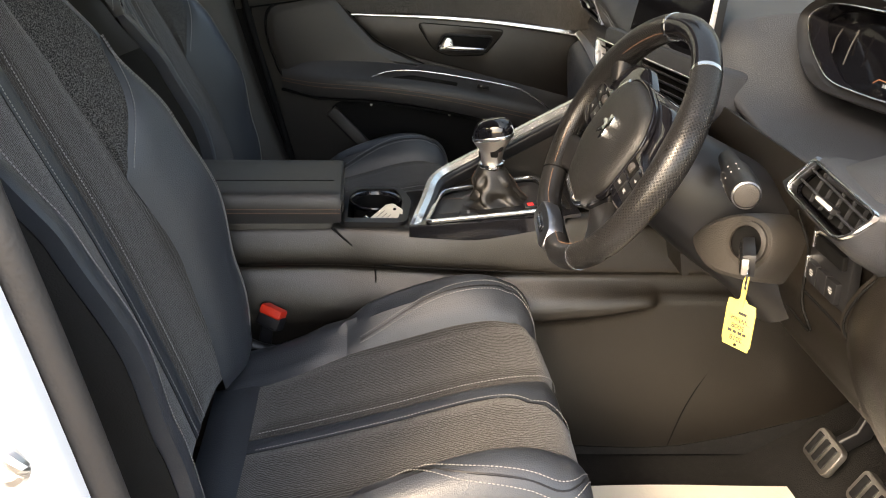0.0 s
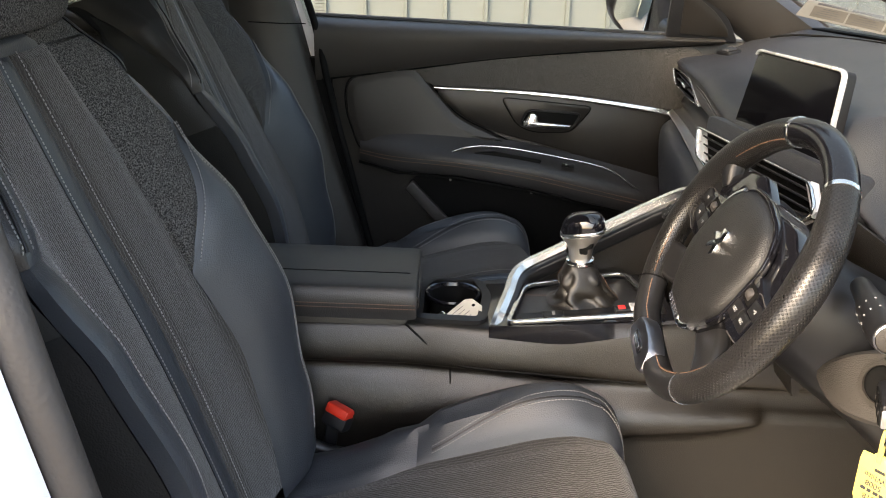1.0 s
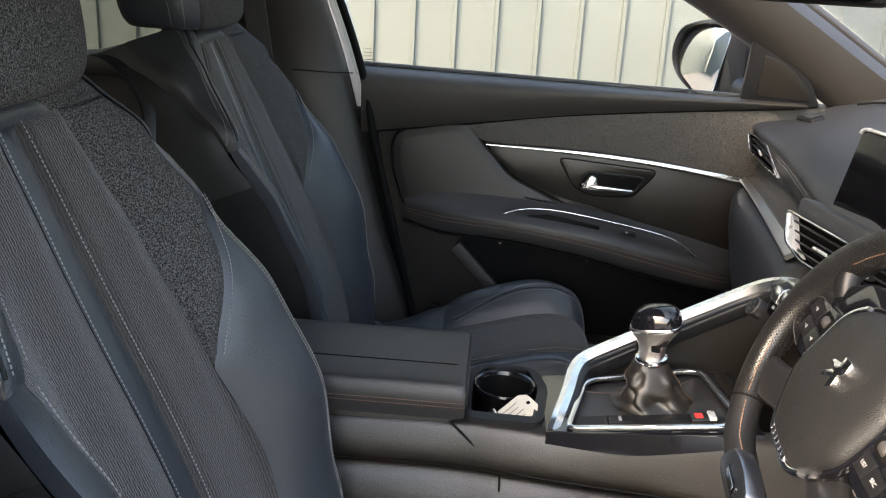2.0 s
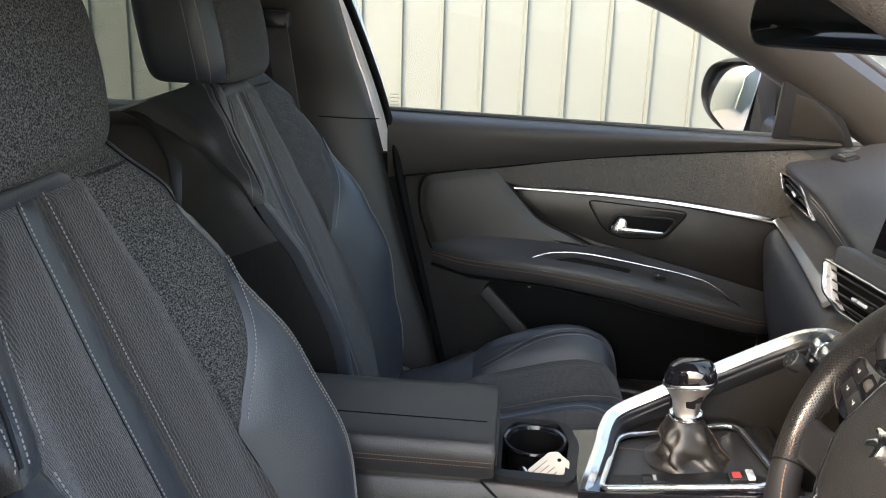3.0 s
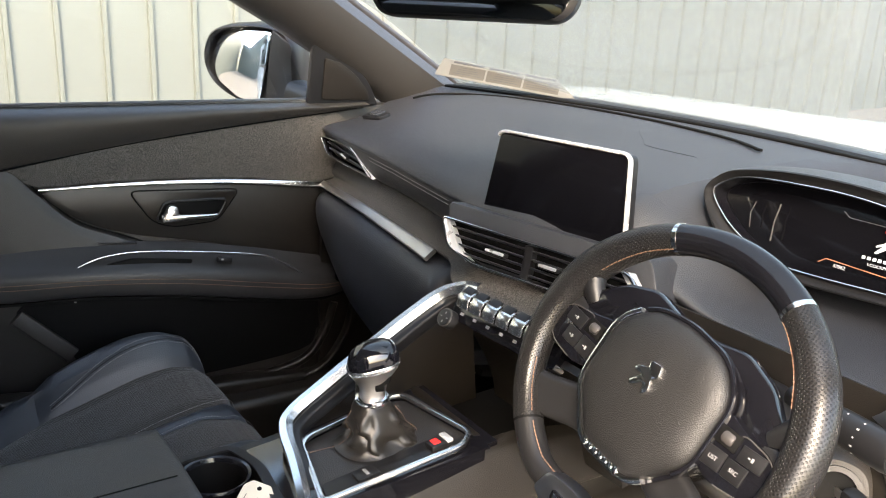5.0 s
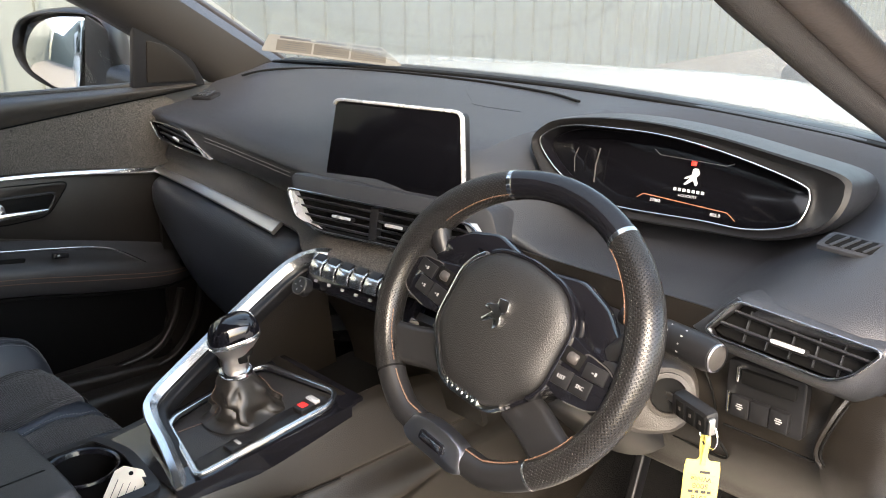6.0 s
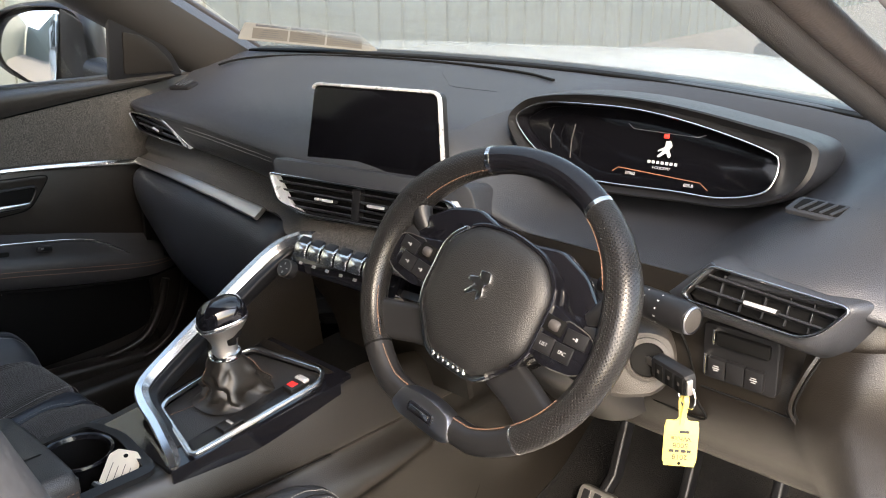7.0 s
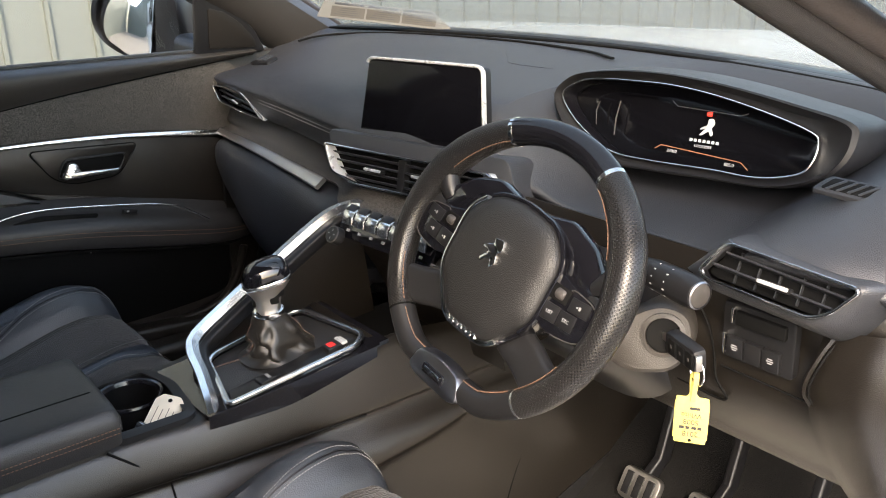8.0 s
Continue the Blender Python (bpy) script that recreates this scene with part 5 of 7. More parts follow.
part("gloss_corner", loft([[(-0.004, -0.092, 0.780), (0.034, 0.034, 0.790)], [(0.014, -0.095, 0.782), (0.048, 0.030, 0.792)]], 3, 4, thick=0.003), GLOSS, console)
pb = pose(0.182, -0.074, deck(0.18) + 0.012, 0, -6, 0)
brake = part("brake_switch", box(pb, (0.030, 0.020, 0.008), 0.002), BLACKP, console, "parking brake switch")
part("brake_mark", box(pb @ Matrix.Translation((-0.005, 0, 0.0042)), (0.010, 0.012, 0.0008), 0.0002), glow("brake_red", (0.7, 0.03, 0.03), 0.15), brake)
part("brake_trim", box(pb @ Matrix.Translation((0.011, 0, 0.004)), (0.009, 0.020, 0.004), 0.001), SILVER, brake)
part("mode_switch", box(pose(0.080, -0.074, deck(0.08) + 0.0105, 0, -6, 0), (0.030, 0.020, 0.006), 0.002), BLACKP, console)
part("mode_mark", box(pose(0.080, -0.074, deck(0.08) + 0.0138, 0, -6, 0), (0.004, 0.012, 0.0008), 0.0002), WHITEP, console)

# front of the console below the switches
part("toe_face", loft([[(0.30, y, 0.925), (0.345, y, 0.87), (0.385, y, 0.80), (0.40, y, 0.74)] for y in (0.08, 0.0, -0.10, -0.19)], 4, 4, thick=0.01), HARD, console)
part("tray", sheet([[(0.255, -0.09, 0.748), (0.255, 0.09, 0.748)], [(0.46, -0.10, 0.748), (0.46, 0.10, 0.748)]], thick=0.004), DARKV, console)

# switch row
row = thing("toggle_switches", "row of satin chrome piano-key switches with a dial", "switch panel")
tm = axes((0.290, -0.045, 0.944), (0.06, -1, 0.0), (0.55, 0, 0.84))
part("switch_bar", slab(rounded(0.205, 0.044, 0.010), tm @ Matrix.Translation((0.012, -0.012, -0.002)), 0.02, 0.003), GLOSS, row, "piano-black switch bar")
for k in range(7):
    x = -0.066 + 0.0265 * k
    part("toggle", sweep([tm @ V((x, y, o)) for y, o in ((0.008, 0.003), (0.002, 0.0075), (-0.006, 0.008), (-0.015, 0.004))], rounded(0.0225, 0.005, 0.0015, 2), up=tm.to_3x3() @ V((0, 0, 1))), SATIN, row, "satin chrome toggle")
    part("toggle_cap", box(tm @ Matrix.Translation((x, 0.009, 0.0055)) @ pose(0, 0, 0, -28, 0, 0), (0.018, 0.012, 0.004), 0.001), BLACKP, row)
    part("toggle_mark", box(tm @ Matrix.Translation((x, -0.0225, -0.0012)), (0.006, 0.004, 0.0012), 0.0002), WHITEP, row)
part("dial", lathe([(0.013, 0), (0.013, 0.012), (0.011, 0.015), (0.0, 0.015)], tm @ Matrix.Translation((-0.073, -0.037, 0.004)), 18), BLACKP, row)
part("dial_ring", lathe([(0.0125, 0.0125), (0.0132, 0.0135), (0.0125, 0.0145), (0.0118, 0.0145)], tm @ Matrix.Translation((-0.073, -0.037, 0.004)), 22, cap=False), STALKEND, row)
for k in range(4):
    part("dial_mark", box(tm @ Matrix.Translation((-0.073, -0.037, 0.0192)) @ pose(0, 0, 0, 0, 0, 90 * k) @ Matrix.Translation((0.006, 0, 0)), (0.003, 0.0012, 0.0004), 0.0001), WHITEP, row)

# ---- gear lever ----
lever = thing("gear_lever", "gear lever with black and satin knob and leather gaiter", "gear lever")
base, topk = V((0.136, -0.012, deck(0.13) + 0.003)), V((0.110, -0.012, 0.890))
rows = []
for k in range(37):
    t = k / 36
    c = base.lerp(base.lerp(topk, 0.60), t)
    rx = lin([(0, 0.060), (0.05, 0.054), (0.14, 0.045), (0.4, 0.037), (0.7, 0.031), (0.9, 0.024), (1, 0.0195)], t)
    ry = lin([(0, 0.043), (0.06, 0.041), (0.16, 0.038), (0.4, 0.033), (0.7, 0.027), (0.9, 0.022), (1, 0.0185)], t)
    fold = 0.24 * math.sin(math.pi * min(1, t * 1.15)) ** 0.8
    loop = []
    for q in range(64):
        a = 2 * math.pi * q / 64
        ca, sa_ = math.cos(a), math.sin(a)
        ca, sa_ = math.copysign(abs(ca) ** 0.75, ca), math.copysign(abs(sa_) ** 0.75, sa_)
        crumple = noise.noise(V((2.2 * math.cos(a), 2.2 * math.sin(a) + 3.0 * t, 2.0 * t)))
        pleat = abs(math.sin(2 * a + 3.4 * t + 1.6 * crumple)) ** 0.7
        crease = 1 + fold * (0.60 * pleat - 0.40 + 0.9 * crumple)
        sag = -0.010 * math.sin(math.pi * t) * (0.5 + 0.5 * math.sin(3 * a + 1.0))
        loop.append(c + V((rx * ca * crease, ry * sa_ * crease, sag * (1 - t))))
    rows.append(loop)
part("gaiter", sheet(rows, None, True), GAITER, lever, "folded black leather gaiter")
for q in (30, 62):
    part("stitching", dashes([rows[i][q] + (rows[i][q] - base.lerp(topk, 0.3)) * 0.025 for i in range(2, 30)]), COPPER, lever)
kx = axes(tuple(base.lerp(topk, 0.55)), (1, 0, 0), (0, 1, 0.05)) @ pose(0, 0, 0, 0, -4, -18)
part("collar", lathe([(0.017, 0.000), (0.0205, 0.003), (0.0215, 0.008), (0.0205, 0.012), (0.016, 0.014)], kx, 26), CHROME, lever, "bright collar ring")


def knob_row(h, a, b, sx=0.0, lean=0.14, e=0.76):
    return [kx @ V((sx + x, y, h + lean * x)) for x, y in [(a * math.copysign(abs(math.cos(q)) ** e, math.cos(q)), b * math.copysign(abs(math.sin(q)) ** e, math.sin(q))) for q in [2 * math.pi * j / 36 for j in range(36)]]]


neck = [knob_row(h, a, b, sx, lean) for h, a, b, sx, lean in ((0.010, 0.0165, 0.0155, 0, 0), (0.018, 0.0165, 0.0150, 0, 0.02), (0.030, 0.0185, 0.0155, 0.001, 0.06), (0.040, 0.0235, 0.0180, 0.002, 0.10), (0.048, 0.0295, 0.0215, 0.003, 0.14), (0.0535, 0.0318, 0.0235, 0.003, 0.14))]
part("knob_body", sheet(neck, None, True, None, 0, True), ALU, lever, "satin aluminium knob body")
band = [knob_row(h, a, b, 0.003) for h, a, b in ((0.0525, 0.0322, 0.0239), (0.0540, 0.0330, 0.0246), (0.0570, 0.0330, 0.0246), (0.0585, 0.0322, 0.0239))]
part("knob_band", sheet(band, None, True), SATIN, lever, "satin band round the knob")
cap_ = [knob_row(h, 0.0322 * k, 0.0238 * k, 0.003) for h, k in ((0.0575, 0.98), (0.063, 0.98), (0.070, 0.93), (0.077, 0.80), (0.0815, 0.60), (0.0835, 0.3))]
part("knob_cap", sheet(cap_, None, True, None, 0, True), GLOSS, lever, "piano-black knob cap")
part("knob_window", slab(soften([(-0.008, -0.008), (-0.010, 0.008), (0.012, 0.010), (0.010, 0.002), (0.003, 0.0), (0.003, -0.008)], 0.002), kx @ Matrix.Translation((0.010, -0.0165, 0.033)) @ pose(0, 0, 0, 84, 0, 0), 0.004, 0.0008), DARKV, lever, "black lift window in the knob")
part("knob_window", slab(soften([(-0.006, -0.010), (-0.007, 0.010), (0.007, 0.010), (0.006, -0.010)], 0.002), kx @ Matrix.Translation((-0.0192, 0.0, 0.031)) @ pose(0, 0, 0, 84, 0, -90), 0.004, 0.0008), DARKV, lever)

# ---- arm rest lid ----
arm = thing("centre_armrest", "black leather centre armrest with stitched lid", "armrest")
arm_sec = []
for x, k in ((-0.50, 1), (-0.30, 1), (-0.15, 1), (-0.125, 0.98), (-0.117, 0.9), (-0.116, 0.7)):
    pts = [(-0.088, 0.782), (-0.091, 0.806), (-0.086, 0.824), (-0.07, 0.831), (0.0, 0.833), (0.07, 0.831), (0.090, 0.822), (0.095, 0.80), (0.09, 0.782)]
    arm_sec.append([(x, y * (0.985 if k < 0.95 else 1), 0.806 + (z - 0.806) * k) for y, z in pts])
part("lid", loft(arm_sec, 4, 4), LEATHER_SOFT, arm, "black leather lid")
part("lid_front", sheet([[V((-0.116, y * 0.985, 0.806 + (z - 0.806) * k)) for y, z in ((-0.088, 0.79), (-0.086, 0.822), (0.0, 0.829), (0.088, 0.82), (0.09, 0.79))] for k in (0.7, -0.4)], thick=0.003), LEATHER_SOFT, arm)
for dz in (0.0, -0.006):
    part("stitching", dashes([(-0.48, -0.0915, 0.806 + dz), (-0.12, -0.0915, 0.806 + dz)]), COPPER, arm)
part("lid_seam", sweep([(-0.48, -0.035, 0.8325), (-0.13, -0.035, 0.8325), (-0.118, -0.035, 0.826)], ring(0.0012, n=6)), DARKV, arm)
part("body", box(pose(-0.34, 0.003, 0.765), (0.42, 0.140, 0.04), 0.006), HARD, arm)


# ---- steering wheel ----
wheel = thing("steering_wheel", "small flat-bottomed black leather steering wheel with satin trims", "steering wheel")
TILT = radians(28.5)
wn = V((-math.cos(TILT), -0.03, math.sin(TILT)))
wu = V((math.sin(TILT), 0, math.cos(TILT)))
wr = wu.cross(wn).normalized()
spin = radians(10)
WM = axes((0.218, -0.367, 1.0), wr * math.cos(spin) - wu * math.sin(spin), wu * math.cos(spin) + wr * math.sin(spin))
if (WM.to_3x3() @ V((0, 0, 1))).dot(wn) < 0:
    raise ValueError("wheel faces away")


def rim_point(a):
    """Centre line of the rim; a runs clockwise from the top, in degrees."""
    x, y = 0.155 * math.sin(radians(a)), 0.147 * math.cos(radians(a))
    flat = -0.135
    if y < flat:
        y = flat + (y - flat) * 0.25
    return V((x, y, -0.006 * (y / 0.15) ** 2))


def swell(a):
    a %= 360
    grip = math.exp(-((a - 66) / 26) ** 2) + math.exp(-((a - 294) / 26) ** 2)
    low = math.exp(-((a - 180) / 45) ** 2)
    return 1 + 0.24 * grip - 0.06 * low, 1 + 0.12 * grip


def rim(a0, a1, fat=1.0, n=None):
    n = n or max(6, int(abs(a1 - a0) / 4))
    path = [WM @ rim_point(a0 + (a1 - a0) * k / n) for k in range(n + 1)]
    def scale(u):
        ka, kb = swell(a0 + (a1 - a0) * u)
        return ka * fat, kb * fat
    return sweep(path, ring(0.0155, 0.0165, 20), up=WM.to_3x3() @ V((0, 0, 1)), scale=scale, uv=0.1)


part("rim_grip", rim(28.5, 136), PUNCH, wheel, "punched black leather grip")
part("rim_grip", rim(-138, -28), PUNCH, wheel, "punched black leather grip")
part("rim_top", rim(-27, 27.5, 0.985), LACQUER, wheel, "smooth black lacquered top section")
part("rim_bottom", rim(136.5, 221.5, 0.985), SMOOTH, wheel, "smooth black leather lower section")
for a in (28, -27.5):
    part("trim_ring", rim(a - 0.9, a + 0.9, 1.03, 2), CHROME, wheel, "thin chrome ring")
for a in (136.2, -138.2):
    part("joint", rim(a - 0.45, a + 0.45, 1.012, 2), SATIN if a > 0 else DARKV, wheel)
for a0, a1 in ((-136, -112), (-62, -29), (30, 62), (112, 135), (139, 220)):
    path = []
    for k in range(31):
        a = a0 + (a1 - a0) * k / 30
        p = rim_point(a)
        q = V((p.x, p.y, 0)).normalized()
        path.append(WM @ (p - q * 0.0155 * swell(a)[0] * 0.84 + V((0, 0, 0.0095 * swell(a)[1]))))
    part("stitching", dashes(path, 0.0048, 0.0042, 0.0008), COPPER, wheel)
# badge at the bottom
bad = slab(soften([(-0.045, -0.012), (-0.036, 0.012), (-0.012, 0.0165), (0.012, 0.0165), (0.036, 0.012), (0.045, -0.012), (0.032, -0.019), (-0.032, -0.019)], 0.008), WM @ Matrix.Translation((0.0, -0.137, 0.013)) @ pose(0, 0, 0, 8, 0, 0), 0.02, 0.005)
part("badge_plate", bad, GREYMETAL, wheel, "satin trim plate")
part("badge", slab(rounded(0.036, 0.011, 0.003), WM @ Matrix.Translation((0.0, -0.139, 0.0145)) @ pose(0, 0, 0, 8, 0, 0), 0.003, 0.001), GLOSS, wheel)
part("badge_mark", box(WM @ Matrix.Translation((0.0, -0.139, 0.0155)) @ pose(0, 0, 0, 8, 0, 0), (0.028, 0.005, 0.0008), 0.0003), CHROME, wheel)
# centre pad
hub = soften([(-0.042, 0.063), (0.0, 0.069), (0.050, 0.062), (0.076, 0.034), (0.076, -0.034), (0.036, -0.080), (-0.030, -0.080), (-0.071, -0.034), (-0.071, 0.034)], 0.016, 5)
hub = [V((p.x, p.y)) for p in hub]
rows = []
for k, o in ((1.0, -0.03), (1.0, 0.002), (0.985, 0.008), (0.93, 0.0125), (0.8, 0.016), (0.6, 0.0185), (0.35, 0.0195), (0.1, 0.020)):
    rows.append([WM @ V((p.x * k, p.y * k, o)) for p in hub])
part("airbag_pad", sheet(rows, None, True, None, 0, True), PADGRAIN, wheel, "grained black airbag pad")
half = [p * 1.03 for p in hub]
order = sorted(half, key=lambda p: math.degrees(math.atan2(p.x, p.y)) % 360)
ang = lambda p: math.degrees(math.atan2(p.x, p.y)) % 360
part("hub_trim", sweep([WM @ V((p.x, p.y, 0.004)) for p in order if 128 < ang(p) < 318], rounded(0.0065, 0.009, 0.002, 2), up=WM.to_3x3() @ V((0, 0, 1))), CHROME, wheel, "chrome hub outline")
part("hub_edge", sweep([WM @ V((p.x, p.y, 0.003)) for p in order if ang(p) >= 316] + [WM @ V((p.x, p.y, 0.003)) for p in order if ang(p) <= 130], rounded(0.005, 0.008, 0.002, 2), up=WM.to_3x3() @ V((0, 0, 1))), GLOSS, wheel)
part("hub_under", sheet([[WM @ V((p.x * k, p.y * k, o)) for p in hub] for k, o in ((1.05, -0.002), (1.0, -0.045), (0.8, -0.07))], None, True, None, 0, True), GLOSS, wheel)
lion = slab(soften([(-0.004, 0.016), (0.010, 0.018), (0.014, 0.006), (0.008, 0.0), (0.012, -0.010), (0.006, -0.018), (0.002, -0.006), (-0.010, -0.016), (-0.014, -0.012), (-0.004, 0.0), (-0.016, 0.0), (-0.014, 0.005), (-0.002, 0.009)], 0.003), WM @ Matrix.Translation((0.0, 0.008, 0.0225)) @ Matrix.Scale(0.95, 4), 0.004, 0.001)
part("brand_mark", lion, CHROME, wheel, "small chrome emblem")
lettering("moulded_word", "AIRBAG", WM @ Matrix.Translation((-0.008, -0.046, 0.0175)), 0.009, BLACKP, wheel)
for k in range(7):
    part("brand_bar", box(WM @ Matrix.Translation((-0.024 + 0.0075 * k, -0.0785, 0.009)) @ pose(0, 0, 0, 10, 0, 0), (0.0055, 0.008, 0.003), 0.0008), CHROME, wheel)
# spokes with switch pods
for s in (1, -1):
    spoke = [WM @ V((s * x, y, z)) for x, y, z in ((0.055, 0.004, -0.016), (0.10, 0.002, -0.012), (0.135, 0.0, -0.008), (0.155, 0.0, -0.005))]
    part("spoke", sweep(spoke, rounded(0.062, 0.018, 0.008), up=WM.to_3x3() @ V((0, 0, 1)), scale=lambda u: (1 - 0.1 * u, 1)), SMOOTH, wheel)
    cover = [(s * x, y) for x, y in ((0.012, 0.068), (0.058, 0.078), (0.094, 0.066), (0.136, 0.030), (0.126, 0.016), (0.10, 0.018), (0.080, 0.022), (0.072, 0.044))]
    part("spoke_cover", slab(soften(cover, 0.008), WM @ Matrix.Translation((0, 0, -0.001)), 0.014, 0.004), GLOSS, wheel, "piano-black spoke cover")
    pod = [(s * x, y) for x, y in ((0.074, 0.030), (0.104, 0.022), (0.132, 0.018), (0.147, 0.004), (0.147, -0.012), (0.132, -0.026), (0.096, -0.032), (0.076, -0.026))]
    part("switch_pod", slab(soften(pod, 0.010), WM @ Matrix.Translation((0, 0, 0.0035)), 0.02, 0.002), GLOSS, wheel, "piano-black switch pod")
    outline = [WM @ V((p.x, p.y, 0.0035)) for p in soften([(s * x, y) for x, y in ((0.098, 0.021), (0.132, 0.0175), (0.1465, 0.004), (0.1465, -0.012), (0.132, -0.0255), (0.097, -0.0315))], 0.010) if abs(p.x) > 0.1]
    part("pod_edge", sweep(outline, ring(0.0007, n=6), up=WM.to_3x3() @ V((0, 0, 1))), STALKEND, wheel)
    for x, y, w, h in ((0.119, 0.0075, 0.025, 0.015), (0.112, -0.0105, 0.021, 0.017), (0.0895, -0.0115, 0.021, 0.018)):
        bm_ = WM @ Matrix.Translation((s * x, y, 0.004)) @ pose(0, 0, 0, 0, 0, s * 4)
        bt = part("button", box(bm_, (w, h, 0.0022), 0.0008), BLACKP, wheel)
        if s > 0 and h > 0.016:
            lettering("button_word", "SRC" if x > 0.1 else "LIST", bm_ @ Matrix.Translation((0, 0, 0.0012)), 0.0052, WHITEP, bt)
        else:
            for dx, hh in ((-0.0022, 0.0014), (0.0012, 0.0036)):
                part("button_mark", box(bm_ @ Matrix.Translation((dx, 0, 0.0012)), (0.0024, hh, 0.0003), 0.0001), WHITEP, bt)
    seat_ = part("roller_seat", box(WM @ Matrix.Translation((s * 0.0915, 0.0095, 0.004)), (0.022, 0.016, 0.002), 0.0006), DARKV, wheel)
    part("roller", lathe([(0.0050, -0.006), (0.0062, -0.004), (0.0062, 0.004), (0.0050, 0.006)], WM @ Matrix.Translation((s * 0.0915, 0.0095, 0.002)) @ pose(0, 0, 0, 0, 90, 0), 16), STALKEND, seat_, "ribbed grey roller")
    low = [WM @ V((s * x, y, z)) for x, y, z in ((0.046, -0.060, -0.018), (0.078, -0.068, -0.015), (0.106, -0.078, -0.010), (0.130, -0.084, -0.005))]
    grip = [WM @ V((s * x, y, z)) for x, y, z in ((0.118, 0.030, -0.008), (0.128, 0.040, -0.004), (0.137, 0.052, -0.002))]
    part("thumb_grip", sweep(grip, ring(0.013, 0.012, 14), up=WM.to_3x3() @ V((0, 0, 1)), scale=lambda u: 0.75 + 0.35 * u), SMOOTH, wheel, "leather thumb rest")
    part("lower_spoke", sweep(low, rounded(0.044, 0.018, 0.008), up=WM.to_3x3() @ V((0, 0, 1))), SMOOTH, wheel)

# ---- column ----
column = thing("steering_column", "black plastic steering column shroud with stalks and ignition", "steering column")
cn = WM.to_3x3() @ V((0, 0, 1))
shroud = []
c0 = WM @ V((0, 0, 0))
for d, a, b, dy in ((0.05, 0.050, 0.050, 0), (0.07, 0.068, 0.060, -0.004), (0.14, 0.078, 0.068, -0.01), (0.22, 0.088, 0.075, -0.014), (0.28, 0.095, 0.085, -0.02)):
    shroud.append([c0 - cn * d + wr * x + wu * (y + dy) for x, y in [(a * abs(math.cos(q)) ** 0.75 * math.copysign(1, math.cos(q)), b * abs(math.sin(q)) ** 0.75 * math.copysign(1, math.sin(q))) for q in [2 * math.pi * j / 32 for j in range(32)]]])
part("shroud", sheet(shroud, None, True, None, 0, True), BLACKP, column, "black column shroud")
tip, root = V((0.300, -0.560, 0.998)), V((0.325, -0.44, 1.00))
sl = (tip - root).length
sa = axes(tuple(root), V((0, 0, 1)).cross(tip - root), V((0, 0, 1)))
part("stalk", lathe([(0.010, 0), (0.012, sl * 0.3), (0.0155, sl * 0.45), (0.0165, sl * 0.7), (0.0165, sl * 0.90), (0.0150, sl * 0.97), (0.0, sl * 0.975)], sa, 24), BLACKP, column, "light switch stalk")
for k in range(5):
    for h in (0.55, 0.70):
        part("stalk_mark", box(sa @ pose(0, 0, 0, 0, 0, 105 + 28 * k) @ Matrix.Translation((0.0166, 0, sl * h)), (0.0006, 0.0016, 0.0024 if k % 2 else 0.0014), 0.0002), WHITEP, column)
part("stalk_end", lathe([(0.0125, sl * 0.955), (0.0122, sl * 0.985), (0.009, sl * 0.992), (0.0, sl * 0.993)], sa, 24), PODGREY, column, "grey stalk end")
part("stalk_ring", lathe([(0.0130, sl * 0.95), (0.0144, sl * 0.962), (0.0144, sl * 0.985), (0.0130, sl * 0.993)], sa, 24, cap=False), DARKALU, column, "chrome ring")
part("wiper_stalk", lathe([(0.008, 0), (0.010, 0.05), (0.014, 0.09), (0.012, 0.12), (0, 0.122)], axes((0.33, -0.305, 0.985), (1, 0, 0), (0, 0.10, -1)), 16), BLACKP, column)
ig = V((0.345, -0.487, 0.919))
igm = axes(tuple(ig), (0.55, -0.83, 0), (0.25, 0.15, 1))
face_n = igm.to_3x3() @ V((0, 0, 1))
pod = soften([(-0.078, -0.016), (-0.040, 0.018), (-0.005, 0.034), (0.026, 0.026), (0.034, -0.006), (0.014, -0.040), (-0.040, -0.046)], 0.03)
part("ignition_pod", sheet([[igm @ V((p.x * k, p.y * k, o)) for p in pod] for k, o in ((0.9, 0.004), (1.0, 0.0), (1.08, -0.03), (1.15, -0.10))], None, True, None, 0, True), PODGREY, column, "brown-grey ignition pod")
part("ignition_ring", lathe([(0.024, 0.0), (0.024, 0.006), (0.019, 0.007), (0.018, 0.002)], igm @ Matrix.Translation((0.0, 0.0, 0.002)), 22, cap=False), PODGREY, column)
part("ignition_barrel", lathe([(0.0195, 0.0045), (0.0170, 0.0045), (0.0155, 0.001), (0.0, 0.001)], igm @ Matrix.Translation((0.0, 0.0, 0.002)), 22), DARKV, column)

# ---- key with fob, ring and tag ----
key = thing("car_key", "black folding car key in the ignition with steel ring", "car key")
k0 = igm @ V((0.0, 0.0, 0.006))
k1 = V((0.317, -0.552, 0.921))
kd = (k1 - k0).normalized()
km = axes(tuple(k0.lerp(k1, 0.6)), kd, V((0, 0.2, 1)))
part("fob", box(km, (0.056, 0.027, 0.014), 0.006), BLACKP, key, "black key fob")
for q in (-0.012, 0.004, 0.019):
    part("fob_button", box(km @ Matrix.Translation((q, 0, 0.0068)), (0.012, 0.018, 0.002), 0.0008), DARKV, key)
    part("fob_mark", box(km @ Matrix.Translation((q, 0.001, 0.0081)), (0.003, 0.004, 0.0004), 0.0001), STALKEND, key)
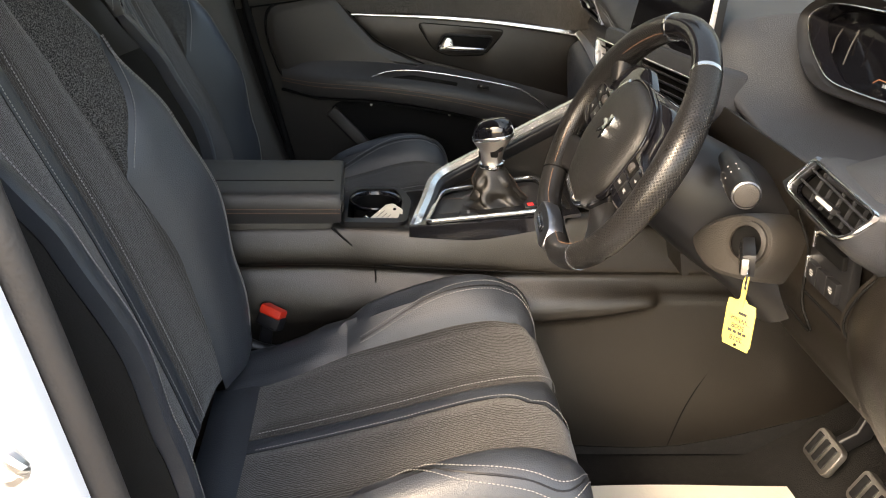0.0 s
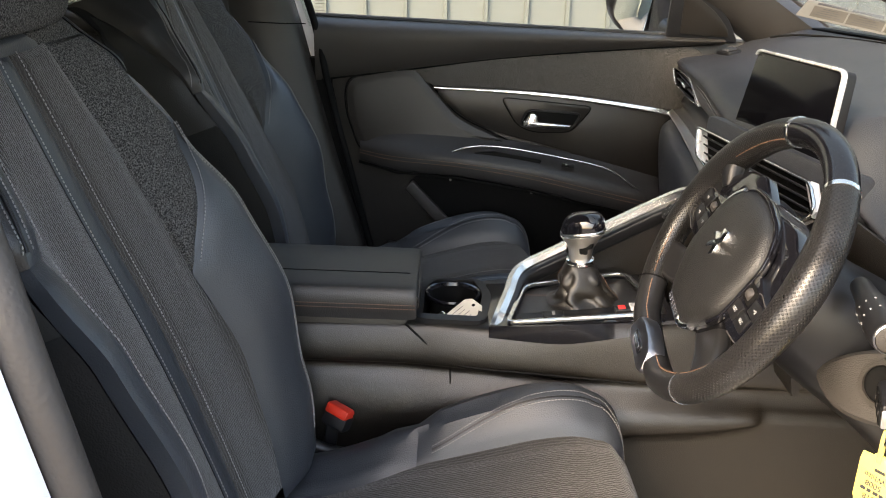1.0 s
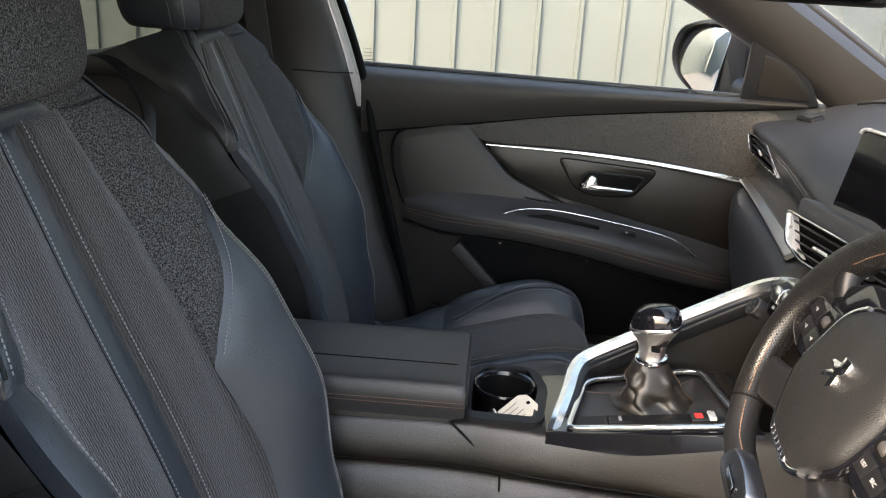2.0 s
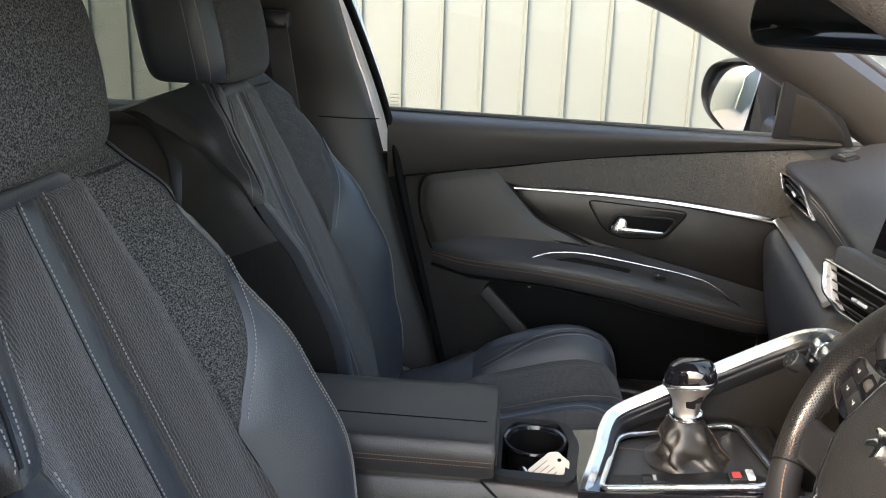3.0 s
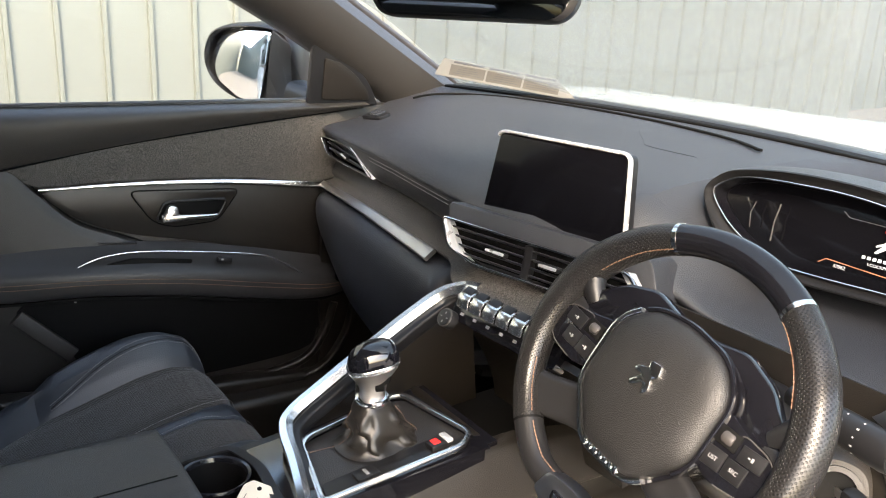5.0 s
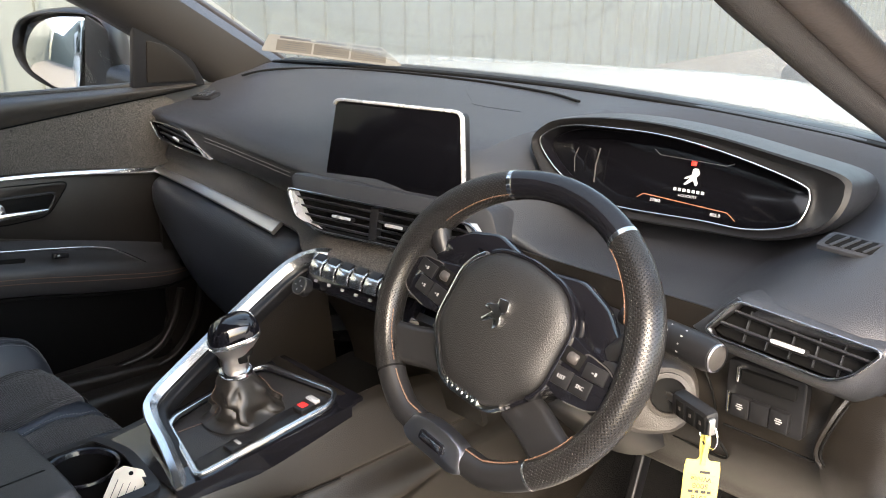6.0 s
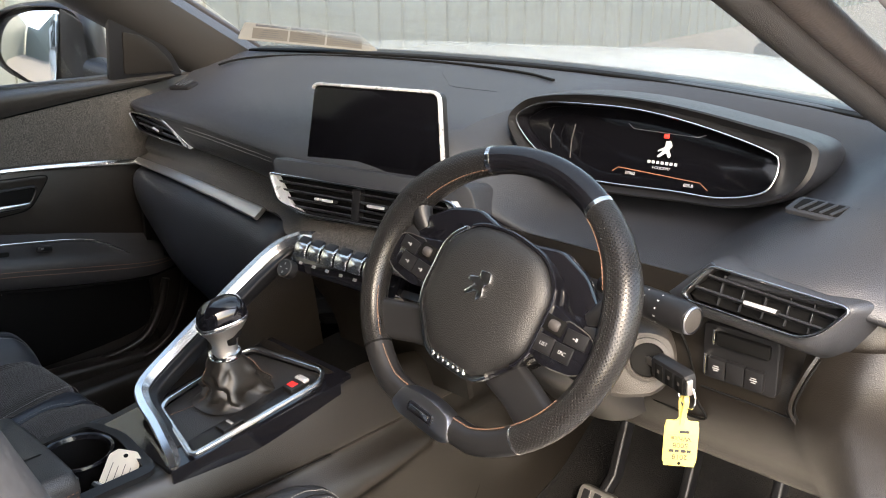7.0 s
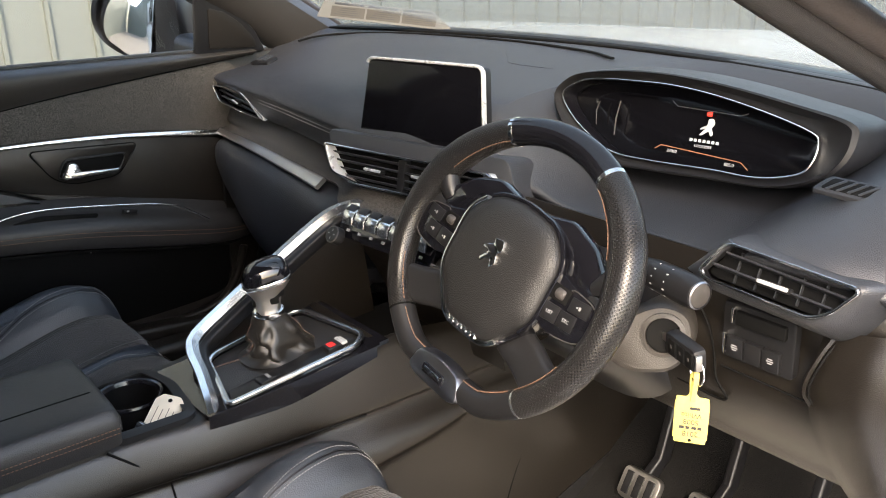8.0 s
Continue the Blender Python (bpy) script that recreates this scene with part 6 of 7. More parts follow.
part("fob_end", box(km @ Matrix.Translation((0.0295, 0, 0.003)), (0.004, 0.018, 0.007), 0.0018), ALU, key, "chrome fob end")
part("blade", box(axes(tuple(k0.lerp(k1, 0.12)), kd, V((0, 0, 1))), (0.024, 0.008, 0.003), 0.0005), ALU, key)
rc = V((0.320, -0.549, 0.908))
part("ring", sweep([rc + V((0.006 * math.cos(a), 0.0125 * math.cos(a), 0.0145 * math.sin(a))) for a in [2 * math.pi * k / 32 for k in range(32)]], ring(0.0011, n=6), up=(1, -0.4, 0), closed=True), CHROME, key, "steel key ring")
tag = thing("key_tag", "yellow plastic key tag with handwriting, hanging from the key ring", "key tag")
tg = axes((0.321, -0.546, 0.850), (0.55, -0.83, 0), (0, 0, 1))
part("plate", slab(soften([(-0.0165, 0.022), (-0.0165, 0.026), (-0.006, 0.0265), (-0.004, 0.030), (0.004, 0.030), (0.006, 0.0265), (0.0165, 0.026), (0.0165, 0.022), (0.0175, 0.019), (0.0175, -0.022), (0.0160, -0.024), (0.0160, -0.028), (-0.0160, -0.028), (-0.0160, -0.024), (-0.0175, -0.022), (-0.0175, 0.019)], 0.0015), tg, 0.0016, 0.0005), YELLOW, tag, "yellow plate")
part("strap", sweep(catmull([tg @ V(p) for p in ((0.0, 0.022, 0.0005), (0.001, 0.036, 0.0020), (0.002, 0.050, 0.0040), (0.001, 0.0565, 0.0), (-0.002, 0.048, -0.0045), (-0.001, 0.030, -0.002))], 5), rounded(0.0055, 0.0018, 0.0006, 1), up=tg.to_3x3() @ V((0, 0, 1))), YELLOW, tag, "yellow strap loop")
part("eyelet", lathe([(0.0018, 0), (0.0018, 0.0004)], tg @ Matrix.Translation((0, -0.0245, 0)), 12), DARKV, tag)
tf = tg @ pose(0, 0, 0.0002, 0, 0, 180)
for text, y in (("2018", 0.0165), ("5008", 0.0025), ("White", -0.0055)):
    lettering("handwriting", text, tf @ Matrix.Translation((0, y, 0)), 0.008, INK, tag)
for x, w in ((-0.009, 0.004), (-0.0035, 0.005), (0.003, 0.004), (0.009, 0.005)):
    part("scribble_bar", box(tf @ Matrix.Translation((x, 0.0095, 0.0001)), (w, 0.0032, 0.0004), 0.0001), INK, tag)
part("scribble_bar", box(tf @ Matrix.Translation((-0.003, -0.0135, 0.0001)), (0.010, 0.003, 0.0004), 0.0001), INK, tag)
for k in range(5):
    part("tag_line", box(tf @ Matrix.Translation((0, 0.0200 - 0.0075 * k, 0.0)), (0.029, 0.0004, 0.0003), 0.0001), STICK, tag)


# ---- front seats ----
SY = -0.375
CUSH = catmull([(-0.30, 0, 0.575), (-0.20, 0, 0.596), (-0.05, 0, 0.633), (0.06, 0, 0.664), (0.125, 0, 0.670), (0.160, 0, 0.645), (0.165, 0, 0.58), (0.145, 0, 0.50)], 10)
BACKL = catmull([(-0.275, 0, 0.575), (-0.305, 0, 0.68), (-0.345, 0, 0.80), (-0.383, 0, 0.90), (-0.440, 0, 1.03), (-0.490, 0, 1.15), (-0.514, 0, 1.198), (-0.548, 0, 1.208), (-0.58, 0, 1.18)], 10)


def on(curve, u):
    f = max(0.0, min(1.0, u)) * (len(curve) - 1)
    i = min(int(f), len(curve) - 2)
    return curve[i].lerp(curve[i + 1], f - i)


def smooth(a, b, t):
    t = max(0.0, min(1.0, (t - a) / (b - a)))
    return t * t * (3 - 2 * t)


def cushion(u, v):
    p, a = on(CUSH, u), abs(v)
    x = p.x
    hump = math.exp(-abs((x - 0.018) / 0.160) ** 2.6) * 0.052 * (x < 0.2)
    rise = smooth(0.60, 0.88, a)
    z = p.z + (0.014 + hump) * rise - 0.006 * math.cos(min(a, 0.62) / 0.62 * math.pi / 2)
    y = v * 0.252
    if a > 0.80:
        q = (a - 0.80) / 0.20
        z -= 0.17 * q ** 2.2
        y = math.copysign(0.2016 + 0.061 * math.sin(min(1, q * 1.15) * math.pi / 2), v)
    if u > 0.74:
        z += 0.0
    return V((x + (0.016 * (1 - a * a) if u > 0.6 else 0), SY + y, z))


def ridge(u):
    """The outer side's shoulder edge, above which the backrest falls away."""
    return lin([(0.48, 0.86), (0.52, 0.83), (0.60, 0.72), (0.70, 0.58), (0.82, 0.48)], u)


def backrest(u, v):
    p, a = on(BACKL, u), abs(v)
    w = interp([(0.56, 0.20), (0.70, 0.226), (0.85, 0.238), (0.97, 0.234), (1.05, 0.222), (1.13, 0.203), (1.21, 0.175)], p.z) if u < 0.85 else 0.175
    b = interp([(0.56, 0.03), (0.72, 0.055), (0.84, 0.074), (0.94, 0.066), (1.05, 0.040), (1.14, 0.022), (1.20, 0.0)], p.z) if u < 0.85 else 0.0
    n = V((0.93, 0, 0.37))
    d = b * smooth(0.42, 0.80, a) - 0.006 * math.cos(min(a, 0.45) / 0.45 * math.pi / 2)
    wrap = 0.12 - 0.068 * smooth(0.46, 0.62, u)
    y = w * 0.95 * v / 0.84
    if a > 0.84:
        q = (a - 0.84) / 0.16
        d = b * (1 - q * q) - wrap * q ** 1.9
        y = math.copysign(w * (0.95 + 0.05 * math.sin(q * math.pi / 2) + 0.03 * q), v)
    if v < 0 and u > 0.48:
        d -= 0.15 * max(0.0, min(a, 0.84) - ridge(u)) * smooth(0.48, 0.56, u)
    return V((p.x, SY + y, p.z)) + n * d


def patch(surf, u0, u1, va, vb, nu, nv, drop=0.004, puff=0.003, back=0.0):
    """A piece of upholstery on a seat surface between two seams; its edges sink into the seams."""
    rows, uvs = [], []
    for i in range(nu + 1):
        s = i / nu
        u = u0 + (u1 - u0) * s
        r, q = [], []
        for j in range(nv + 1):
            t = j / nv
            v = va(u) + (vb(u) - va(u)) * t
            p = surf(u, v)
            e = 1e-3
            n = (surf(u + e, v) - surf(u - e, v)).cross(surf(u, v + e) - surf(u, v - e))
            n = n.normalized() if n.length > 0 else V((0, 0, 1))
            if n.dot(V((0.5, 0, 0.8))) < 0 and abs(v) < 0.8:
                n = -n
            if abs(v) >= 0.8 and n.dot(V((0.4, math.copysign(0.6, v), 0.4))) < 0:
                n = -n
            edge = min(t, 1 - t) * nv / 2.0
            edge = min(edge, min(s, 1 - s) * nu / 2.0)
            k = min(1.0, edge)
            r.append(p + n * (puff * k - drop * (1 - k) - back))
            q.append((p.x if surf is cushion else p.z * 1.1, (p - V((0, SY, 0))).y))
        rows.append(r)
        uvs.append(q)
    return sheet(rows, None, False, uvs)


def seam(surf, pts, out=0.0035, n=40):
    """Points of a curve in a seat surface's own (u, v), laid just above it."""
    res = []
    for p in catmull([(a, b, 0) for a, b in pts], n // max(1, len(pts) - 1)):
        q = surf(p.x, p.y)
        e = 1e-3
        nn = (surf(p.x + e, p.y) - surf(p.x - e, p.y)).cross(surf(p.x, p.y + e) - surf(p.x, p.y - e)).normalized()
        if nn.dot(V((0.4, math.copysign(0.35, p.y) if abs(p.y) > 0.8 else 0, 0.7))) < 0:
            nn = -nn
        res.append(q + nn * out)
    return res


seat = thing("car_seat", "black leather and ribbed dark cloth sports car seat with grey stitching", "car seat", "front seats", at=(-0.10, SY, 0.42))
bpy.context.view_layer.update()
# cushion
WV = 0.60
part("cushion_stripe", patch(cushion, 0.10, 0.80, lambda u: -0.055 - 0.15 * smooth(0.48, 0.80, u), lambda u: 0.055 + 0.15 * smooth(0.48, 0.80, u), 40, 6, 0.003, 0.001), LEATHER, seat, "black leather centre stripe")
for s in (1, -1):
    inner_v = lambda u, s=s: s * (0.055 + 0.15 * smooth(0.48, 0.80, u))
    outer_v = lambda u, s=s: s * (0.66 - 0.10 * smooth(0.25, 0.10, u) if u > 0 else 0.6)
    part("cushion_cloth", patch(cushion, 0.10, 0.80, inner_v, outer_v, 44, 12), WOVEN, seat, "ribbed dark cloth")
    part("cushion_bolster", patch(cushion, 0.23, 0.80, outer_v, lambda u, s=s: s * 1.0, 40, 14), LEATHER, seat, "black leather bolster")
    part("cushion_wing", patch(cushion, 0.02, 0.23, outer_v, lambda u, s=s: s * 1.0, 16, 14), LEATHER, seat)
    bm = dashes(seam(cushion, [(u, s * (0.072 + 0.15 * smooth(0.48, 0.80, u))) for u in (0.12, 0.25, 0.4, 0.48, 0.55, 0.62, 0.69, 0.76)]))
    crest = 0.175 if s < 0 else 0.095
    rim = [(0.25, 0.0), (0.31, 0.5), (0.38, 0.86), (0.50, 1.0), (0.60, 1.0), (0.70, 0.64), (0.78, 0.18)]
    for d in (0.0, 0.026):
        dashes(seam(cushion, [(u, s * (0.69 + d + crest * k)) for u, k in rim]), bm=bm)
    part("stitching", bm, THREAD, seat, "grey stitching")
    part("piping", sweep(seam(cushion, [(u, s * (0.703 + crest * k)) for u, k in rim], 0.002), ring(0.0016, n=6), up=(0.2, 0.3, 1)), BLACKP, seat)
part("cushion_rear", patch(cushion, 0.0, 0.10, lambda u: -0.6, lambda u: 0.6, 6, 16), LEATHER, seat)
part("cushion_front", patch(cushion, 0.80, 1.0, lambda u: -1.0, lambda u: 1.0, 10, 30), LEATHER, seat)
part("base_shell", box(pose(-0.07, SY, 0.48), (0.40, 0.46, 0.14), 0.03), BLACKP, seat, "black plastic seat base")
# backrest
top_u = 0.70
Z = lambda u: on(BACKL, u).z
inner_seam = lambda u: -interp([(0.6, 0.70), (1.02, 0.72), (1.06, 0.68), (1.10, 0.54), (1.17, 0.34)], Z(u))
outer_cloth = lambda u: interp([(0.6, 0.52), (0.78, 0.54), (0.91, 0.485), (1.05, 0.47), (1.17, 0.42)], Z(u))
outer_seam = lambda u: lin([(0.6, 0.52), (0.78, 0.54), (0.905, 0.486), (1.045, 0.80), (1.06, 0.84)], Z(u))
rear_edge = lambda u: -lin([(0.47, 0.885), (0.54, 0.90), (0.62, 0.95), (0.72, 0.985), (0.80, 0.998)], u)
ridge_v = lambda u: -ridge(u)
part("back_stripe", patch(backrest, 0.04, top_u, lambda u: -0.065, lambda u: 0.065, 50, 5, 0.003, 0.001), LEATHER, seat, "black leather centre stripe")
part("back_cloth", patch(backrest, 0.04, top_u, lambda u: 0.065, outer_cloth, 50, 10), WOVEN, seat, "ribbed dark cloth")
part("back_cloth", patch(backrest, 0.04, top_u, lambda u: -0.065, inner_seam, 50, 10), WOVEN, seat, "ribbed dark cloth")
part("shoulder_cloth", patch(backrest, 0.385, top_u, lambda u: min(outer_cloth(u), outer_seam(u) - 0.001), outer_seam, 40, 10), MELANGE_SEAT, seat, "mottled dark cloth shoulder")
part("back_bolster", patch(backrest, 0.02, 0.60, outer_seam, lambda u: 1.0, 50, 12), LEATHER, seat, "black leather bolster")
part("shoulder_wing", patch(backrest, 0.60, 0.86, lambda u: 0.84, lambda u: 1.0, 24, 8, 0.002, 0.002), LEATHER, seat, "black leather shoulder side")
part("back_bolster", patch(backrest, 0.02, 0.505, inner_seam, lambda u: -0.885, 50, 10), LEATHER, seat, "black leather bolster")
part("shoulder_strip", patch(backrest, 0.505, 0.80, lambda u: min(inner_seam(u), -0.34), ridge_v, 30, 8, 0.002, 0.004), LEATHER, seat, "black leather shoulder strip")
part("shoulder_wing", patch(backrest, 0.505, 0.82, ridge_v, rear_edge, 40, 16, 0.002, 0.0045), LEATHER_SOFT, seat, "black leather shoulder side")
part("shoulder_shell", patch(backrest, 0.455, 0.86, rear_edge, lambda u: -1.0, 34, 10, 0.002, 0.001), SMOOTHSHELL, seat, "dark smooth backrest side")
# near-black lower part of the backrest's sides
part("back_side_low", patch(backrest, 0.02, 0.455, lambda u: -0.885, lambda u: -1.0, 40, 10, 0.001, 0.002), SEATSIDE, seat, "black lower backrest side")
part("back_side_low", patch(backrest, 0.04, 0.40, lambda u: 0.91, lambda u: 1.0, 30, 6, 0.0, 0.002), DARKV, seat, "black lower backrest side")
low_us, high_us = (0.08, 0.18, 0.28, 0.36, 0.42, 0.48, 0.53), (0.515, 0.56, 0.62, 0.68, 0.74, 0.79)
bm = dashes(seam(backrest, [(u, outer_seam(u) + 0.02) for u in (0.39, 0.42, 0.45, 0.48, 0.51)], 0.004))
for v in (0.800, 0.824):
    dashes(seam(backrest, [(u, v) for u in low_us], 0.004), bm=bm)
for k in (0.018, 0.050):
    dashes(seam(backrest, [(u, ridge_v(u) - k) for u in high_us], 0.0058), bm=bm)
dashes(seam(backrest, [(u, ridge_v(u) + 0.020) for u in high_us], 0.0055), bm=bm)
dashes(seam(backrest, [(u, inner_seam(u) - 0.022) for u in (0.06, 0.14, 0.22, 0.30, 0.38, 0.44, 0.50)], 0.004), bm=bm)
dashes(seam(backrest, [(u, min(inner_seam(u), -0.34) - 0.02) for u in (0.515, 0.55, 0.59, 0.63, 0.67)], 0.005), bm=bm)
for v in (0.09, -0.09):
    dashes(seam(backrest, [(u, v) for u in (0.05, 0.2, 0.4, 0.55, 0.70)], 0.0035), bm=bm)
part("stitching", bm, THREAD, seat, "grey stitching")
part("piping", sweep(seam(backrest, [(u, 0.812) for u in (0.06,) + low_us[1:]], 0.002), ring(0.0017, n=6), up=(0.9, 0, 0.4)), BLACKP, seat)
part("piping", sweep(seam(backrest, [(u, ridge_v(u)) for u in high_us], 0.003), ring(0.0016, n=6), up=(0.9, 0, 0.4)), BLACKP, seat)
part("back_cap", patch(backrest, top_u - 0.005, 0.80, lambda u: -0.34, lambda u: 0.34, 8, 14, 0.001, 0.004), LEATHER, seat, "black leather cap below the head rest")
part("back_top", patch(backrest, top_u, 1.0, lambda u: -0.46, lambda u: 0.84, 16, 30), MELANGE_SEAT, seat, "mottled dark cloth shoulder")
shell = []
for u in [0.0, 0.1, 0.2, 0.3, 0.4, 0.5, 0.6, 0.7, 0.8, 0.88]:
    a, b = backrest(u, -0.99), backrest(u, 0.99)
    d = V((-0.06, 0, -0.02)) if u < 0.45 else V((-0.012, 0, -0.004))
    shell.append([a + V((0.02, 0.003, 0)), a + d * 0.8, a.lerp(b, 0.2) + d * 1.6, a.lerp(b, 0.5) + d * 1.8, a.lerp(b, 0.8) + d * 1.6, b + d * 0.8, b + V((0.02, -0.003, 0))])
part("back_shell", loft(shell, 2, 4), BLACKP, seat, "black seat back shell")
part("hinge_cover", sweep([(-0.33, SY + 0.245, 0.60), (-0.25, SY + 0.25, 0.56), (-0.16, SY + 0.255, 0.54)], rounded(0.02, 0.07, 0.009)), BLACKP, seat)
part("hinge_cover", sweep([(-0.33, SY - 0.245, 0.60), (-0.25, SY - 0.25, 0.56), (-0.16, SY - 0.255, 0.54)], rounded(0.02, 0.07, 0.009)), BLACKP, seat)
# head rest
hr = []
for z, a, b, dx in ((1.205, 0.05, 0.10, 0), (1.210, 0.066, 0.122, 0), (1.235, 0.075, 0.136, -0.002), (1.30, 0.076, 0.142, -0.012), (1.36, 0.070, 0.138, -0.024), (1.405, 0.055, 0.124, -0.034), (1.42, 0.03, 0.10, -0.038)):
    hr.append([(-0.552 + dx + a * abs(math.cos(q)) ** 0.55 * math.copysign(1, math.cos(q)), SY + b * abs(math.sin(q)) ** 0.55 * math.copysign(1, math.sin(q)), z) for q in [2 * math.pi * (j + 0.5) / 24 for j in range(24)]])
hr_rows = [catmull(r, 2, True) for r in hr]
hr_cols = [catmull([r[j] for r in hr_rows], 5) for j in range(48)]
hr_rows = [[c[i] for c in hr_cols] for i in range(len(hr_cols[0]))]
part("head_rest", sheet(hr_rows, None, True, None, 0, True), LEATHER, seat, "black leather head rest")
front = [[p + (p - V((-0.62, SY, 1.31))).normalized() * (0.0035 if 0 < j < 12 and 1 < i < len(hr_rows) - 2 else -0.002) for j, p in enumerate(r[-7:] + r[:6])] for i, r in enumerate(hr_rows)]
part("head_front", sheet(front), MELANGE_SEAT, seat, "mottled dark cloth head rest front")
for k in (8, -10):
    part("stitching", dashes([r[k] + V((0.0012, math.copysign(0.0008, k), 0)) for r in hr_rows[2:-4]]), THREAD, seat)
    part("stitching", dashes([r[k + (2 if k > 0 else -2)] + V((0.0008, math.copysign(0.0012, k), 0)) for r in hr_rows[2:-4]]), THREAD, seat)
for y in (-0.07, 0.07):
    part("head_post", sweep([(-0.553, SY + y, 1.17), (-0.553, SY + y, 1.23)], ring(0.006, n=10)), SATIN, seat)
passenger = copy_thing(seat, Matrix.Translation((-0.172, 0.387, 0.42)))
passenger["label"] = "black leather and ribbed dark cloth passenger seat beside the console"
seat["label"] = "black leather and ribbed dark cloth driver's seat before the wheel"
rear = thing("rear_seat", "black rear seat in the dark cabin", "car seat")
part("bench", box(pose(-1.25, 0, 0.52), (0.5, 1.3, 0.26), 0.06), LEATHER, rear)
part("bench_back", box(pose(-1.55, 0, 0.85, 0, -20, 0), (0.16, 1.3, 0.62), 0.06), LEATHER, rear)


# ---- buckle, belt ----
buckle = thing("belt_buckle", "black seat belt buckle with red button beside the driver's seat", "seat belt buckle")
bmx = axes((-0.226, -0.108, 0.634), (0.86, -0.45, -0.22), (0.35, 0.25, 0.9))
part("housing", box(bmx @ Matrix.Translation((0, -0.006, 0)), (0.040, 0.026, 0.022), 0.005), BLACKP, buckle)
part("button", box(bmx @ Matrix.Translation((0, 0.008, 0.004)), (0.038, 0.016, 0.0215), 0.004), RED, buckle, "red release button")
part("stem", sweep([(-0.235, -0.10, 0.62), (-0.25, -0.09, 0.52), (-0.26, -0.09, 0.42)], rounded(0.02, 0.008, 0.003), up=(0, 1, 0)), BLACKP, buckle)
belt = thing("seat_belt", "black seat belt hanging on the passenger pillar", "seat belt")
part("guide", box(pose(-0.585, 0.640, 1.29, 90, 0, 8), (0.055, 0.035, 0.03), 0.008), BLACKP, belt)
part("webbing", sweep([(-0.585, 0.632, 1.285), (-0.572, 0.655, 1.15), (-0.55, 0.67, 0.95), (-0.50, 0.68, 0.6)], rounded(0.047, 0.002, 0.0008, 1), up=(-0.2, -1, 0)), BELT, belt, "black webbing")

# ---- inner mirror ----
rear_view = thing("rear_view_mirror", "black rear-view mirror hanging at the windscreen", "rear-view mirror")
im = axes((0.222, -0.035, 1.345), (0.52, -0.85, 0.02), (0.15, 0.1, 1))
shape = [V(p) for p in rounded(0.250, 0.072, 0.030, 6)]
part("housing", sheet([[im @ V((p.x * k, p.y * k, o)) for p in shape] for k, o in ((0.95, 0.004), (1.0, 0.0), (1.0, -0.012), (0.9, -0.03), (0.5, -0.042))], None, True, None, 0, True), BLACKP, rear_view, "black housing")
part("mirror_glass", slab([p * 0.94 for p in shape], im @ Matrix.Translation((0, 0, 0.005)), 0.002, 0.0005), DARKENED_MIRROR, rear_view, "mirror glass coloured dark for the cabin's reflection")
part("stem", sweep([tuple(im @ V((0, 0, -0.03))), (0.33, -0.02, 1.39), (0.40, -0.01, 1.42)], rounded(0.03, 0.03, 0.01)), BLACKP, rear_view)

# ---- card in the cup holder ----
note = thing("card_tag", "cream handwritten card tag lying in the cup holder", "card tag")
nm = axes((-0.050, -0.040, 0.772), (0.70, 0.55, 0.42), (-0.50, 0.80, 0.3)) @ Matrix.Scale(1.1, 4)
part("card", slab(soften([(-0.028, -0.017), (0.020, -0.017), (0.028, -0.010), (0.028, 0.010), (0.020, 0.017), (-0.028, 0.017)], 0.002), nm, 0.0008, 0.0002), CARD, note)
for k in range(4):
    part("scribble_bar", box(nm @ Matrix.Translation((-0.006, 0.010 - 0.0065 * k, 0.0003)), (0.034 - 0.006 * (k % 2), 0.0007, 0.0003), 0.0001), STALKEND, note)
part("hole", lathe([(0.0025, 0), (0.0025, 0.0003)], nm @ Matrix.Translation((0.021, 0, 0.0001)), 12), DARKV, note)
keys = thing("spare_key", "chrome and black spare key in the cup holder", "car key")
part("fob", box(pose(-0.088, -0.035, 0.748, 20, 30, 40), (0.05, 0.03, 0.013), 0.005), BLACKP, keys)
part("fob_end", box(pose(-0.075, -0.048, 0.765, 20, 30, 40), (0.012, 0.03, 0.015), 0.004), CHROME, keys)

